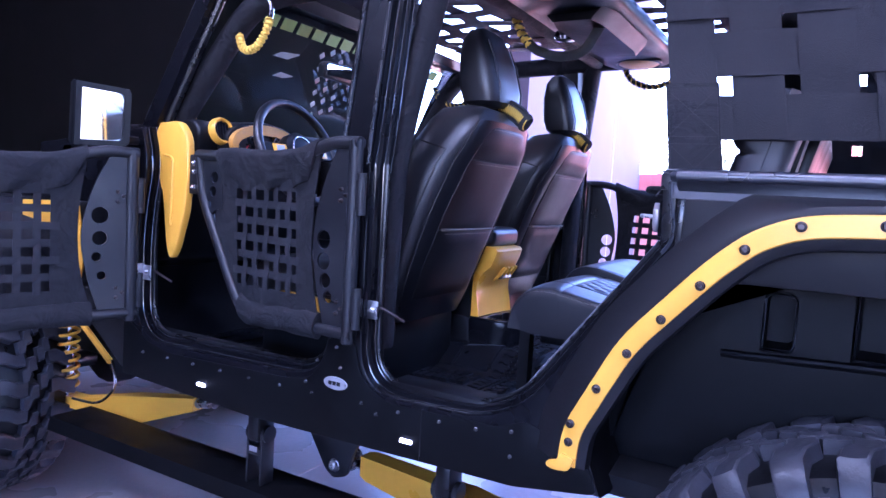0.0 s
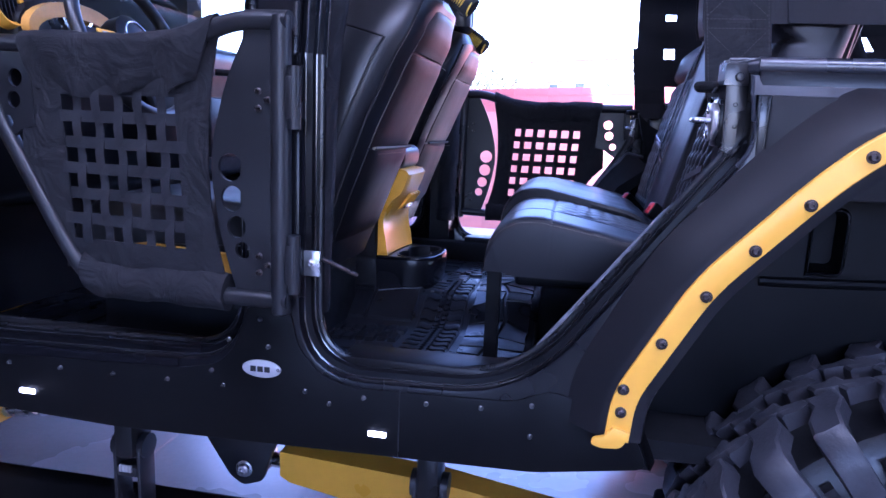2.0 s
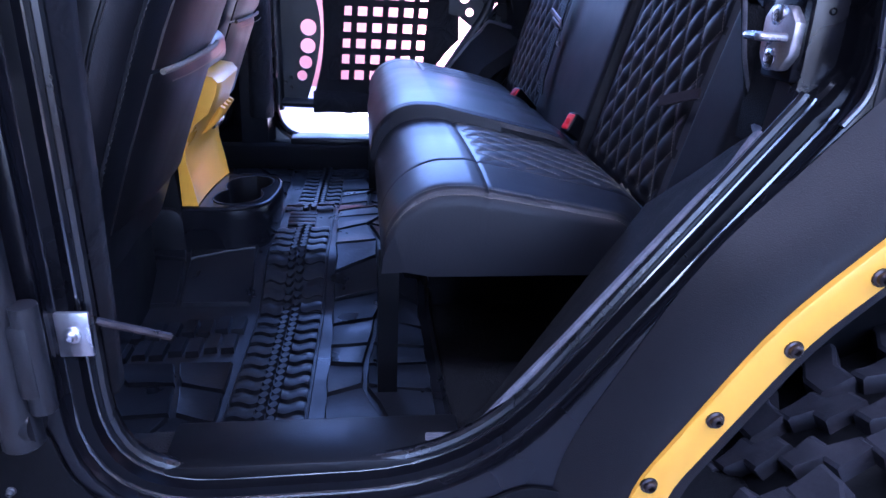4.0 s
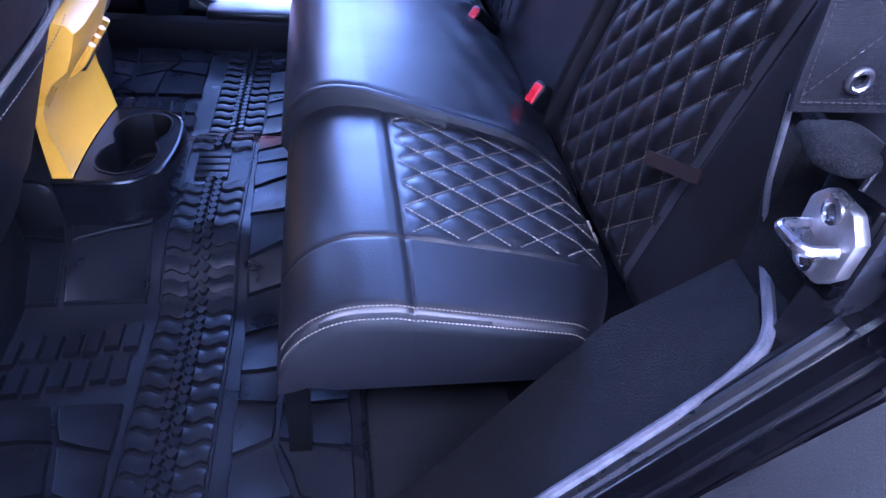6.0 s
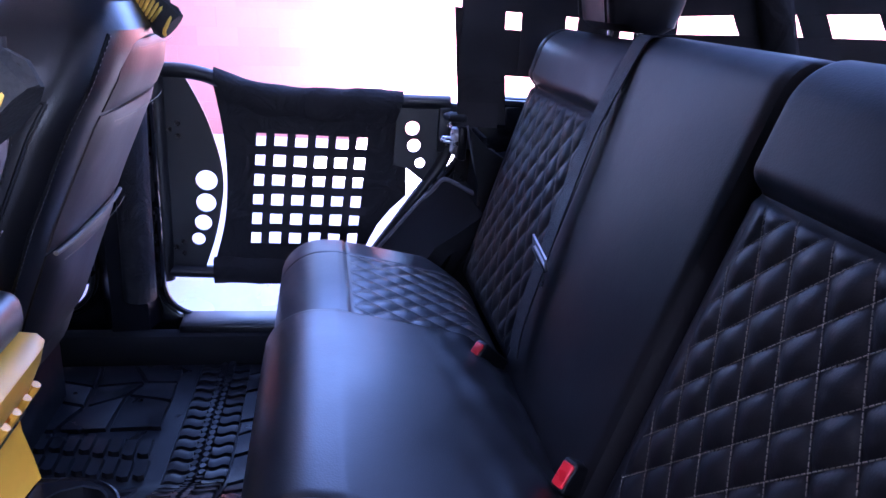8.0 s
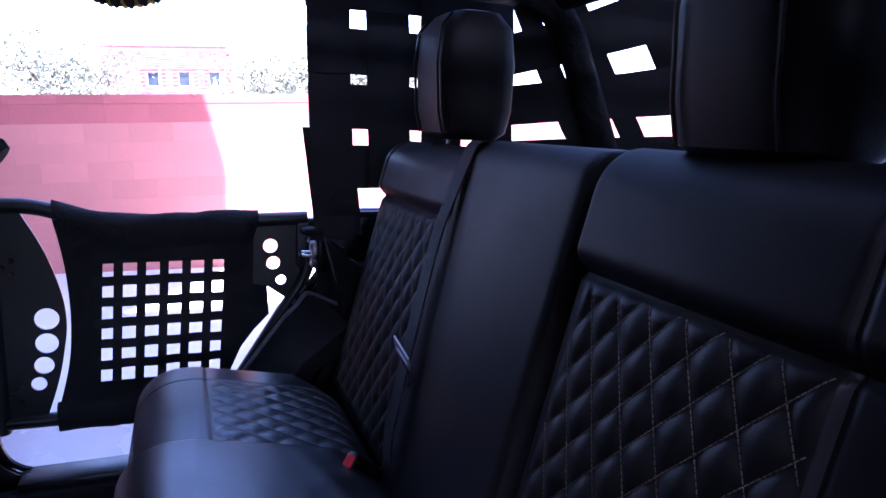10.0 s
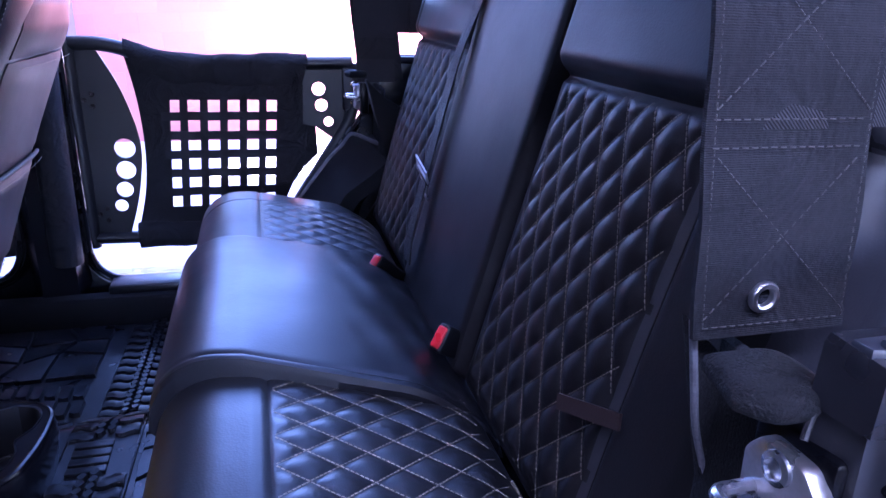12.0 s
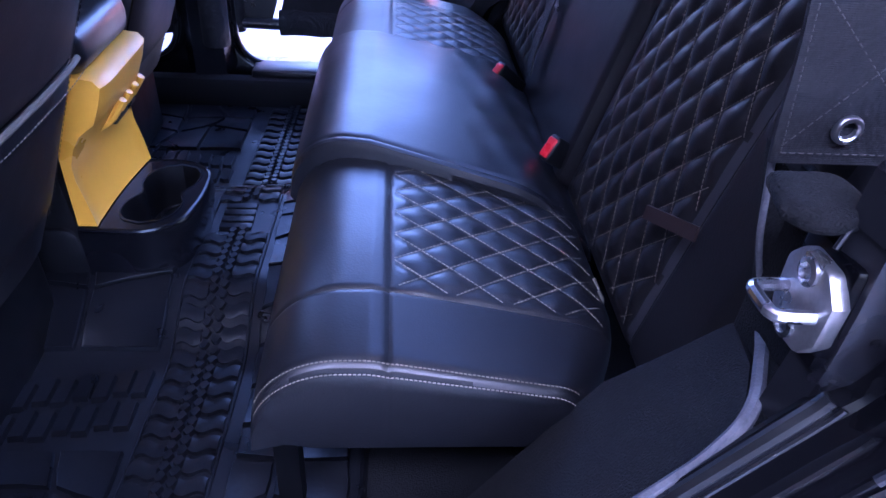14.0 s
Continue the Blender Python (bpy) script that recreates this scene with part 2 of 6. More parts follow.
        bpy.data.meshes.remove(me)
        b.free()
    return out


def moved(bm, m):
    bmesh.ops.transform(bm, matrix=m, verts=bm.verts)
    return bm


def bevelled(bm, width, segments=2, angle=30):
    edges = [e for e in bm.edges if len(e.link_faces) == 2 and e.calc_face_angle(0) > radians(angle)]
    if edges and width > 0:
        bmesh.ops.bevel(bm, geom=edges, offset=width, segments=segments, affect="EDGES", profile=0.5, clamp_overlap=True)
    return bm


def box(x0, x1, y0, y1, z0, z1, bev=0.004, segments=2):
    bm = bmesh.new()
    bmesh.ops.create_cube(bm, size=1.0, matrix=Matrix.LocRotScale(((x0 + x1) / 2, (y0 + y1) / 2, (z0 + z1) / 2), None, (abs(x1 - x0), abs(y1 - y0), abs(z1 - z0))))
    return bevelled(bm, bev, segments)


def slab(poly, a0, a1, axis="y", bev=0.003, segments=2):
    """A flat polygon given thickness along an axis. poly: (x, z) for y, (y, z) for x, (x, y) for z."""
    bm = bmesh.new()
    put = {"y": lambda p, a: (p[0], a, p[1]), "x": lambda p, a: (a, p[0], p[1]), "z": lambda p, a: (p[0], p[1], a)}[axis]
    low = [bm.verts.new(put(p, a0)) for p in poly]
    high = [bm.verts.new(put(p, a1)) for p in poly]
    bm.faces.new(low)
    bm.faces.new(high[::-1])
    n = len(poly)
    for i in range(n):
        bm.faces.new((low[i], high[i], high[(i + 1) % n], low[(i + 1) % n]))
    bmesh.ops.recalc_face_normals(bm, faces=bm.faces)
    if bev:
        flat = [f for f in bm.faces if len(f.verts) == n]
        edges = {e for f in flat for e in f.edges}
        bmesh.ops.bevel(bm, geom=list(edges), offset=bev, segments=segments, affect="EDGES", profile=0.5, clamp_overlap=True)
    bmesh.ops.triangulate(bm, faces=[f for f in bm.faces if len(f.verts) > 4])
    return bm


def rounded(points, radius, n=6, closed=False):
    """Points of a line with its corners rounded."""
    pts = [Vector(p) for p in points]
    out = []
    count = len(pts)
    for i, p in enumerate(pts):
        if not closed and i in (0, count - 1):
            out.append(p)
            continue
        a, b = pts[i - 1] - p, pts[(i + 1) % count] - p
        r = min(radius, a.length * 0.49, b.length * 0.49)
        p0, p1 = p + a.normalized() * r, p + b.normalized() * r
        for k in range(n + 1):
            s = k / n
            out.append(p0 * (1 - s) ** 2 + p * 2 * s * (1 - s) + p1 * s**2)
    return out


def tube(points, r, seg=12, closed=False, caps=True, flat=1.0):
    """A round bar along a line of points; r may be a list. flat: height over width of its section."""
    pts = [Vector(p) for p in points]
    n = len(pts)
    radii = r if isinstance(r, (list, tuple)) else [r] * n
    bm = bmesh.new()
    rings, normal = [], None
    for i, p in enumerate(pts):
        before, after = pts[i - 1] if i or closed else p, pts[(i + 1) % n] if i < n - 1 or closed else p
        way = (after - before).normalized()
        if normal is None:
            up = Vector((0, 0, 1)) if abs(way.z) < 0.9 else Vector((1, 0, 0))
            normal = way.cross(up).normalized()
        normal = (normal - way * normal.dot(way)).normalized()
        side = way.cross(normal)
        rings.append([bm.verts.new(p + radii[i] * (math.cos(a) * normal + flat * math.sin(a) * side)) for a in (2 * math.pi * k / seg for k in range(seg))])
    for i in range(n if closed else n - 1):
        a, b = rings[i], rings[(i + 1) % n]
        for k in range(seg):
            bm.faces.new((a[k], a[(k + 1) % seg], b[(k + 1) % seg], b[k]))
    if caps and not closed:
        bm.faces.new(rings[0][::-1])
        bm.faces.new(rings[-1])
    return bm


def loft(rings, caps=True, closed=True):
    """Skins rings of equal length."""
    bm = bmesh.new()
    vs = [[bm.verts.new(p) for p in ring] for ring in rings]
    n = len(vs[0])
    for a, b in zip(vs, vs[1:]):
        for k in range(n if closed else n - 1):
            bm.faces.new((a[k], a[(k + 1) % n], b[(k + 1) % n], b[k]))
    if caps and closed:
        bm.faces.new(vs[0][::-1])
        bm.faces.new(vs[-1])
    return bm


def lathe(profile, seg=24, m=Matrix.Identity(4)):
    """Turns (radius, height) round z, then applies m."""
    rings = [[m @ Vector((r * math.cos(a), r * math.sin(a), h)) for a in (2 * math.pi * k / seg for k in range(seg))] for r, h in profile]
    return loft(rings)


def ring_plate(outer, inner, a0, a1, axis="y"):
    """A plate with one hole: two outlines of equal length, given thickness."""
    put = {"y": lambda p, a: (p[0], a, p[1]), "x": lambda p, a: (a, p[0], p[1]), "z": lambda p, a: (p[0], p[1], a)}[axis]
    o0, i0, i1, o1 = [[put(p, a) for p in some] for some, a in ((outer, a0), (inner, a0), (inner, a1), (outer, a1))]
    return loft([o0, i0, i1, o1, o0], caps=False)


def circle(cx, cy, r, n=20, ry=None):
    return [(cx + r * math.cos(2 * math.pi * k / n), cy + (ry or r) * math.sin(2 * math.pi * k / n)) for k in range(n)]


def sweep2d(path, profile, offset_sign=1):
    """Carries a section of (inset, y) along an open line of (x, z) points; inset is to the line's left, times the sign."""
    pts = [Vector((*p, 0)) for p in path]
    rings = []
    for i, p in enumerate(pts):
        way = (pts[min(i + 1, len(pts) - 1)] - pts[max(i - 1, 0)]).normalized()
        side = Vector((-way.y, way.x, 0)) * offset_sign
        rings.append([(p.x + side.x * d, y, p.y + side.y * d) for d, y in profile])
    return loft(rings, caps=False, closed=False)


def jamb_sheet(path, steps, sign):
    """Stepped return round an opening; it narrows to a plain return beside the latch post."""
    rings = []
    for i, p in enumerate(path):
        a, b = path[max(i - 1, 0)], path[min(i + 1, len(path) - 1)]
        w = Vector((b[0] - a[0], b[1] - a[1], 0)).normalized()
        k = 1.0 if p[0] < -0.6 or sign > 0 else min(1.0, max(0.08, (1.262 - p[1]) / 0.06))
        rings.append([(p[0] - w.y * sign * d * k, y, p[1] + w.x * sign * d * k) for d, y in steps])
    return loft(rings, caps=False, closed=False)


def bolt(at, normal, r=0.009, h=0.007):
    """Domed socket bolt head."""
    m = Matrix.Translation(at) @ Vector(normal).to_track_quat("Z", "Y").to_matrix().to_4x4()
    return lathe([(r * 1.35, -0.001), (r * 1.35, 0.002), (r, 0.003), (r * 0.95, h * 0.8), (r * 0.7, h), (r * 0.5, h), (r * 0.45, h * 0.5), (0.0005, h * 0.5)], 14, m)


def text_bars(x0, x1, z0, z1, n, a0, a1, axis="y"):
    """Illegible or withheld writing as plain bars."""
    step = (x1 - x0) / n
    bms = []
    for k in range(n):
        xa, xb = x0 + k * step, x0 + (k + 0.75) * step
        bms.append(slab([(xa, z0), (xb, z0), (xb, z1), (xa, z1)], a0, a1, axis, 0))
    return join(*bms)


def pad_height(W, L, T, r, crown=0.0, quilt=None, grooves_x=(), grooves_y=(), groove=0.006, gw=0.0038):
    """Height of a stuffed pad over (x, y). r: roundings at x=0, x=W, y=0, y=L. quilt: x0, x1, y0, y1, pitch x, pitch y, puff, slant, and the x, y of one crossing."""
    def edge(d, rad):
        if rad <= 0 or d >= rad:
            return 0.0
        q = (rad - max(d, 0)) / rad
        return 1 - math.sqrt(max(0.0, 1 - q * q))

    def height(x, y):
        z = T + crown * math.sin(math.pi * min(1, max(0, x / W))) * math.sin(math.pi * min(1, max(0, y / L)))
        drop = 0.0
        for d, rad in ((x, r[0]), (W - x, r[1]), (y, r[2]), (L - y, r[3])):
            drop += edge(d, rad) * min(rad, T * 0.9)
        z = max(z - drop, T * 0.1)
        if quilt:
            x0, x1, y0, y1, px, py, puff, slant, ox, oy = quilt
            inside = min(x - x0, x1 - x, y - y0, y1 - y)
            if inside > 0:
                u, w = (x - ox + slant * (y - oy)) / px, (y - oy) / py
                a, b = u + w, u - w
                z += puff * (abs(math.sin(math.pi * a)) * abs(math.sin(math.pi * b))) ** 0.6 * min(1, inside / 0.016)
        for g in grooves_x:
            z -= groove * math.exp(-(((x - g) / gw) ** 2))
        for g in grooves_y:
            z -= groove * math.exp(-(((y - g) / gw) ** 2))
        return z
    return height


def pad(W, L, height, nx, ny, skew=None):
    """The pad as a closed mesh, its underside at z = 0."""
    bm = bmesh.new()
    xs, ys = np.linspace(0, W, nx + 1), np.linspace(0, L, ny + 1)
    top = [[bm.verts.new((x, y, height(x, y))) for y in ys] for x in xs]
    low = [[bm.verts.new((x, y, 0.0)) if i in (0, nx) or j in (0, ny) else None for j, y in enumerate(ys)] for i, x in enumerate(xs)]
    for i in range(nx):
        for j in range(ny):
            bm.faces.new((top[i][j], top[i + 1][j], top[i + 1][j + 1], top[i][j + 1]))
    rim = [(i, 0) for i in range(nx)] + [(nx, j) for j in range(ny)] + [(i, ny) for i in range(nx, 0, -1)] + [(0, j) for j in range(ny, 0, -1)]
    for k, (i, j) in enumerate(rim):
        i2, j2 = rim[(k + 1) % len(rim)]
        bm.faces.new((top[i][j], low[i][j], low[i2][j2], top[i2][j2]))
    bm.faces.new([low[i][j] for i, j in rim])
    if skew:
        for v in bm.verts:
            v.co = skew(v.co)
    return bm


def dash_line(points, length=0.0042, gap=0.0011, w=0.0008, h=0.0009, normal=(0, 0, 1)):
    """Thread stitches along a line of points."""
    verts, faces = [], []
    lengths = [0.0]
    for a, b in zip(points, points[1:]):
        lengths.append(lengths[-1] + (Vector(b) - Vector(a)).length)
    total = lengths[-1]

    def at(s):
        for k in range(len(points) - 1):
            if s <= lengths[k + 1] or k == len(points) - 2:
                span = max(lengths[k + 1] - lengths[k], 1e-9)
                return Vector(points[k]).lerp(Vector(points[k + 1]), min(1, (s - lengths[k]) / span))

    s = 0.0
    while s + length < total:
        a, b = at(s), at(s + length)
        way = (b - a).normalized()
        side = way.cross(Vector(normal)).normalized() * w
        up = side.cross(way).normalized() * h
        n = len(verts)
        for p in (a, (a + b) / 2, b):
            lift = up * (1.0 if p is not a and p is not b else 0.1)
            verts += [p + side + lift * 0.2, p + lift, p - side + lift * 0.2]
        for q in (0, 1):
            for e in (0, 1):
                faces.append((n + 3 * q + e, n + 3 * q + e + 1, n + 3 * q + e + 4, n + 3 * q + e + 3))
        s += length + gap
    return verts, faces


def quilt_lines(quilt, height, lift=0.0022):
    """The lines of a diamond quilting, as points on the pad."""
    x0, x1, y0, y1, px, py, puff, slant, ox, oy = quilt
    lines = []
    for sign in (1, -1):
        for k in range(-60, 120):
            pts = []
            for s in np.linspace(y0 + 0.002, y1 - 0.002, 60):
                x = ox + px * (k - sign * (s - oy) / py) - slant * (s - oy)
                if x0 + 0.002 <= x <= x1 - 0.002:
                    pts.append(Vector((x, s, height(x, s) + lift)))
            if len(pts) > 2:
                lines.append(pts)
    return lines


def stitches(lines, m=None, skew=None, **kw):
    bm = bmesh.new()
    for pts in lines:
        if skew:
            pts = [skew(Vector(p)) for p in pts]
        if m is not None:
            pts = [m @ Vector(p) for p in pts]
        verts, faces = dash_line(pts, **kw)
        vs = [bm.verts.new(v) for v in verts]
        for f in faces:
            bm.faces.new([vs[i] for i in f])
    return bm

WIDE = 1.6  # across the tub, from the driver's skin (y = 0) to the passenger's


def plate_holes(outer, holes, a0, a1, axis="y", bev=0.0):
    """A plate with any number of holes."""
    put = {"y": lambda p, a: (p[0], a, p[1]), "x": lambda p, a: (a, p[0], p[1]), "z": lambda p, a: (p[0], p[1], a)}[axis]
    bm = bmesh.new()
    edges = []
    for loop in (outer, *holes):
        vs = [bm.verts.new(put(p, a0)) for p in loop]
        edges += [bm.edges.new((vs[i], vs[(i + 1) % len(vs)])) for i in range(len(vs))]
    bmesh.ops.triangle_fill(bm, use_beauty=True, use_dissolve=False, edges=edges)
    got = bmesh.ops.extrude_face_region(bm, geom=list(bm.faces))
    shift = Vector(put((0, 0), a1 - a0))
    for v in got["geom"]:
        if isinstance(v, bmesh.types.BMVert):
            v.co += shift
    return bm


def far(bm):
    """The same form on the passenger's side."""
    for v in bm.verts:
        v.co.y = WIDE - v.co.y
    bmesh.ops.reverse_faces(bm, faces=bm.faces)
    return bm


def flat2(points):
    return [(p.x, p.y) for p in points]


def rounded2(points, radius, n=6):
    return flat2(rounded([(*p, 0) for p in points], radius, n))


# ---- setting: garage bay ----
def bay():
    floor = single("floor", box(-10.6, 7, -6.0, 3.8, -0.15, 0.0, 0), CONCRETE, "smooth grey garage concrete under the vehicle", "floor", kind="structure")
    for x in (-8.06, -5.06, -2.06, 0.94, 3.94):
        part("floor_joint", box(x - 0.006, x + 0.006, -6.0, 3.8, -0.01, 0.0015, 0), MORTAR, floor)
    single("ground", box(-60, 60, 3.8, 60, -0.2, -0.012, 0), APRON, "bleached pale concrete yard outside the bay", "ground", kind="structure")
    single("ground_behind", box(-60, 60, -60, -6.0, -0.2, -0.012, 0), APRON, "bleached pale concrete drive behind the bay", "ground", kind="structure")
    single("wall_front", box(-10.8, -10.6, -6.0, 3.8, 0, 4.0, 0), CHARCOAL, "charcoal painted bay wall ahead of the vehicle", "wall", kind="structure")
    # Unseen wall, added; stops short so the door mirror reflects open sky.
    single("wall_rear", box(7.0, 7.2, -6.0, -1.5, 0, 4.0, 0), CHARCOAL, "unseen added charcoal wall behind the vehicle", "wall", kind="structure")
    single("wall_north", box(-10.6, -3.4, 3.6, 3.8, 0, 4.0, 0), CHARCOAL, "charcoal painted bay wall beside the opening", "wall", kind="structure")
    # Invented wall; its opening doses the light that reaches the near flank.
    single("wall_south", plate_holes([(-10.6, 0), (7, 0), (7, 4.0), (-10.6, 4.0)], [[(-1.8, 1.35), (2.6, 1.35), (2.6, 2.75), (-1.8, 2.75)]], -6.2, -6.0), CHARCOAL, "unseen added wall with an opening that lets fill light in", "wall", kind="structure")
    # Unseen roof, added to keep the sun off; cut back for sky light.
    single("ceiling", slab([(-10.8, -6.2), (7.2, -6.2), (7.2, 1.2), (-1.02, 1.2), (-1.02, 3.8), (-10.8, 3.8)], 4.0, 4.2, "z", 0), CEILING, "unseen added bay ceiling, cut back to admit sky light", "ceiling", kind="structure")
    # Housings and glowing faces made up for the added fill lights.
    for lx in (-2.2, 0.6):
        lamp = thing("ceiling_light", "added overhead fill light panel, out of view", "ceiling light", group="ceiling lights", at=(lx, -1.7, 3.95))
        part("lamp_frame", join(box(lx - 1.16, lx + 1.16, -2.03, -1.98, 3.9, 4.0, 0.005), box(lx - 1.16, lx + 1.16, -1.42, -1.37, 3.9, 4.0, 0.005), box(lx - 1.16, lx - 1.11, -1.98, -1.42, 3.9, 4.0, 0.005), box(lx + 1.11, lx + 1.16, -1.98, -1.42, 3.9, 4.0, 0.005)), CEILING, lamp)
        part("lamp_diffuser", box(lx - 1.11, lx + 1.11, -1.98, -1.42, 3.93, 3.95, 0), LAMP_GLASS, lamp)


def yard_wall():
    """Red block wall across the yard, laid in courses."""
    wall = single("wall_yard", box(-22, 20, 7.60, 7.78, -1.3, 1.76, 0), RED_BLOCK, "sunlit red concrete-block boundary wall across the yard", "wall", kind="structure")
    wall.matrix_world = pose(0, 0, 0.035, 0, -2.7, 0)  # its courses climb a little along the yard
    return wall


def yard_blocks(wall):
    bl, bh = 0.41, 0.19
    meshes = {}
    for key, mat, h in (("block", RED_BLOCK, bh), ("band", RED_CAP, bh), ("cap", RED_CAP, 0.09)):
        meshes[key] = mesh_of(key, box(0.0003, bl - 0.0003, -0.045, 0.045, 0.0003, h - 0.0003, 0.0009, 1), mat)
    for row in range(9):
        for k in range(30):
            x = -7.0 + bl * k + (bl / 2 if row % 2 else 0)
            key = "band" if row == 8 else "block"
            ob = new("block", meshes[key])
            ob.parent = wall
            ob.location = (x, 7.64, row * bh)
    for k in range(30):
        ob = new("cap_block", meshes["cap"])
        ob.parent = wall
        ob.location = (-7.0 + bl * k, 7.635, 9 * bh)
    rest = bmesh.new()
    for x0, x1 in ((-22, -7.0), (5.5, 20)):
        rest = join(rest, box(x0, x1, 7.565, 7.598, 0, 1.80, 0.003))
    ob = part("wall_stretch", rest, RED_BLOCK, wall)


def brick_house():
    """Low brick building far behind the yard wall."""
    house = thing("brick_building", "low red brick building with small dark windows beyond the wall", "building", at=(-0.5, 24, 0))
    house.rotation_euler[1] = radians(-3.2)
    wins = [(-1.40 + 0.93 * k, 2.55, 0.38, 0.5) for k in range(3)]
    wall = part("wall", plate_holes([(-2.65, 0), (1.2, 0), (1.2, 3.8), (-2.65, 3.8)], [[(x, z), (x + w, z), (x + w, z + h), (x, z + h)] for x, z, w, h in wins], 24.0, 24.3), BRICK, house)
    rows = bmesh.new()
    verts, faces = [], []
    rng = random.Random(3)
    for r in range(30):
        z = 1.9 + 0.06 * r
        x = -2.65 + (0.12 if r % 2 else 0)
        while x < 0.96:
            n = len(verts)
            y = 23.985 - rng.random() * 0.02
            verts += [(x, y, z), (x + 0.23, y, z), (x + 0.23, y, z + 0.05), (x, y, z + 0.05), (x, 24.0, z), (x + 0.23, 24.0, z), (x + 0.23, 24.0, z + 0.05), (x, 24.0, z + 0.05)]
            if not any(wx - 0.2 < x < wx + w and wz - 0.05 < z < wz + h for wx, wz, w, h in wins):
                faces += [(n, n + 1, n + 2, n + 3), (n + 3, n + 2, n + 6, n + 7), (n, n + 4, n + 5, n + 1)]
            x += 0.24
    me = bpy.data.meshes.new("brick_coursing")
    me.from_pydata(verts, [], faces)
    me.materials.append(BRICK)
    ob = new("brick_coursing", me)
    ob.parent = wall
    tagged(ob, kind="stuff")
    part("roof", box(-2.3, 0.85, 24.35, 29.9, 3.5, 3.62, 0.02), RED_CAP, house)
    part("parapet_cap", box(-2.68, 1.23, 23.97, 24.33, 3.802, 3.85, 0.01), RED_CAP, house)
    part("side_wall", box(-2.65, -2.35, 24.3, 30, 0, 3.8, 0), BRICK, house)
    part("side_wall", box(0.9, 1.2, 24.3, 30, 0, 3.8, 0), BRICK, house)
    for x, z, w, h in wins:
        win = part("window", join(box(x, x + 0.04, 24.08, 24.14, z, z + h, 0), box(x + w - 0.04, x + w, 24.08, 24.14, z, z + h, 0), box(x + 0.04, x + w - 0.04, 24.08, 24.14, z, z + 0.04, 0), box(x + 0.04, x + w - 0.04, 24.08, 24.14, z + h - 0.04, z + h, 0)), MORTAR, house)
        part("pane", box(x + 0.04, x + w - 0.04, 24.1, 24.12, z + 0.04, z + h - 0.04, 0), WINDOW_DARK, win)


def desert_tree(x, y, height, seed):
    rng = random.Random(seed)
    tree = thing("tree", "dusty pale-green desert tree behind the yard wall", "tree", group="trees behind the wall", at=(x, y, 0))
    limbs = [tube(rounded([(x, y, 0), (x + 0.1, y, height * 0.25), (x - 0.05, y, height * 0.5)], 0.3), [0.13, *[0.11] * 7, 0.08])]
    tips = []
    for k in range(9):
        a = k * 0.7 + rng.random()
        r = height * (0.12 + 0.16 * rng.random())
        tip = (x + r * math.cos(a), y + r * math.sin(a), height * (0.5 + 0.4 * rng.random()))
        limbs.append(tube([(x, y, height * (0.25 + 0.2 * rng.random())), ((x + tip[0]) / 2, (y + tip[1]) / 2, tip[2] * 0.8), tip], [0.06, 0.04, 0.015], 6))
        tips.append(tip)
    part("trunk", join(*limbs), BARK, tree)
    verts, faces = [], []
    for k in range(5200):
        cx, cy, cz = rng.choice(tips)
        spread = height * 0.11
        p = Vector((rng.gauss(cx, spread), rng.gauss(cy, spread), rng.gauss(cz, spread * 0.75)))
        if p.z < 0.3:
            continue
        s = 0.03 + 0.04 * rng.random()
        u = Vector((rng.gauss(0, 1), rng.gauss(0, 1), rng.gauss(0, 1))).normalized() * s
        w = u.cross(Vector((rng.gauss(0, 1), rng.gauss(0, 1), rng.gauss(0, 1)))).normalized() * s * 0.45
        n = len(verts)
        verts += [p - u, p + w, p + u, p - w]
        faces.append((n, n + 1, n + 2, n + 3))
    me = bpy.data.meshes.new("crown")
    me.from_pydata(verts, [], faces)
    me.materials.append(LEAF)
    ob = new("crown", me)
    ob.parent = tree
    ob.matrix_parent_inverse = Matrix.Translation((-x, -y, 0))
    tagged(ob, kind="stuff")


def wing_wall():
    """Tall pale wall running out from the bay to the yard wall."""
    w = single("wall_wing", box(-2.5, -2.3, 3.8, 7.56, 0, 8.57, 0), PINK_STUCCO, "tall pale pink stucco wing wall with its shade in the colour", "wall", kind="structure")
    for y in (5.0, 6.3):
        part("panel_joint", box(-2.3, -2.297, y - 0.008, y + 0.008, 0, 8.57, 0), MORTAR, w)


bay()
wing_wall()
wall_yard = yard_wall()
brick_house()
for spot in ((-2.6, 14.0, 2.9, 1), (1.3, 14.0, 2.95, 4), (2.6, 13.2, 2.9, 5), (4.3, 15.0, 3.2, 6)):
    desert_tree(*spot)

# ---- vehicle body ----
R_OPEN = rounded2([(-1.045, 1.365), (-1.045, 0.803), (-0.645, 0.812), (-0.341, 1.222), (-0.332, 1.258), (-0.334, 1.355)], 0.13, 8)
F_OPEN = rounded2([(-1.145, 1.365), (-1.15, 0.815), (-1.905, 0.80), (-1.91, 1.15), (-1.87, 1.34), (-1.90, 1.45)], 0.13, 8)
ARCH = rounded2([(-0.43, 0.705), (-0.468, 0.80), (-0.466, 0.85), (-0.365, 1.023), (-0.232, 1.186), (-0.12, 1.278), (0.0, 1.28), (0.2, 1.28), (0.34, 1.24), (0.47, 1.05), (0.56, 0.80)], 0.06, 4)
vehicle = thing("off_road_vehicle", "black four-door off-road vehicle body with its doors open", "car", at=(-0.9, 0.8, 0))


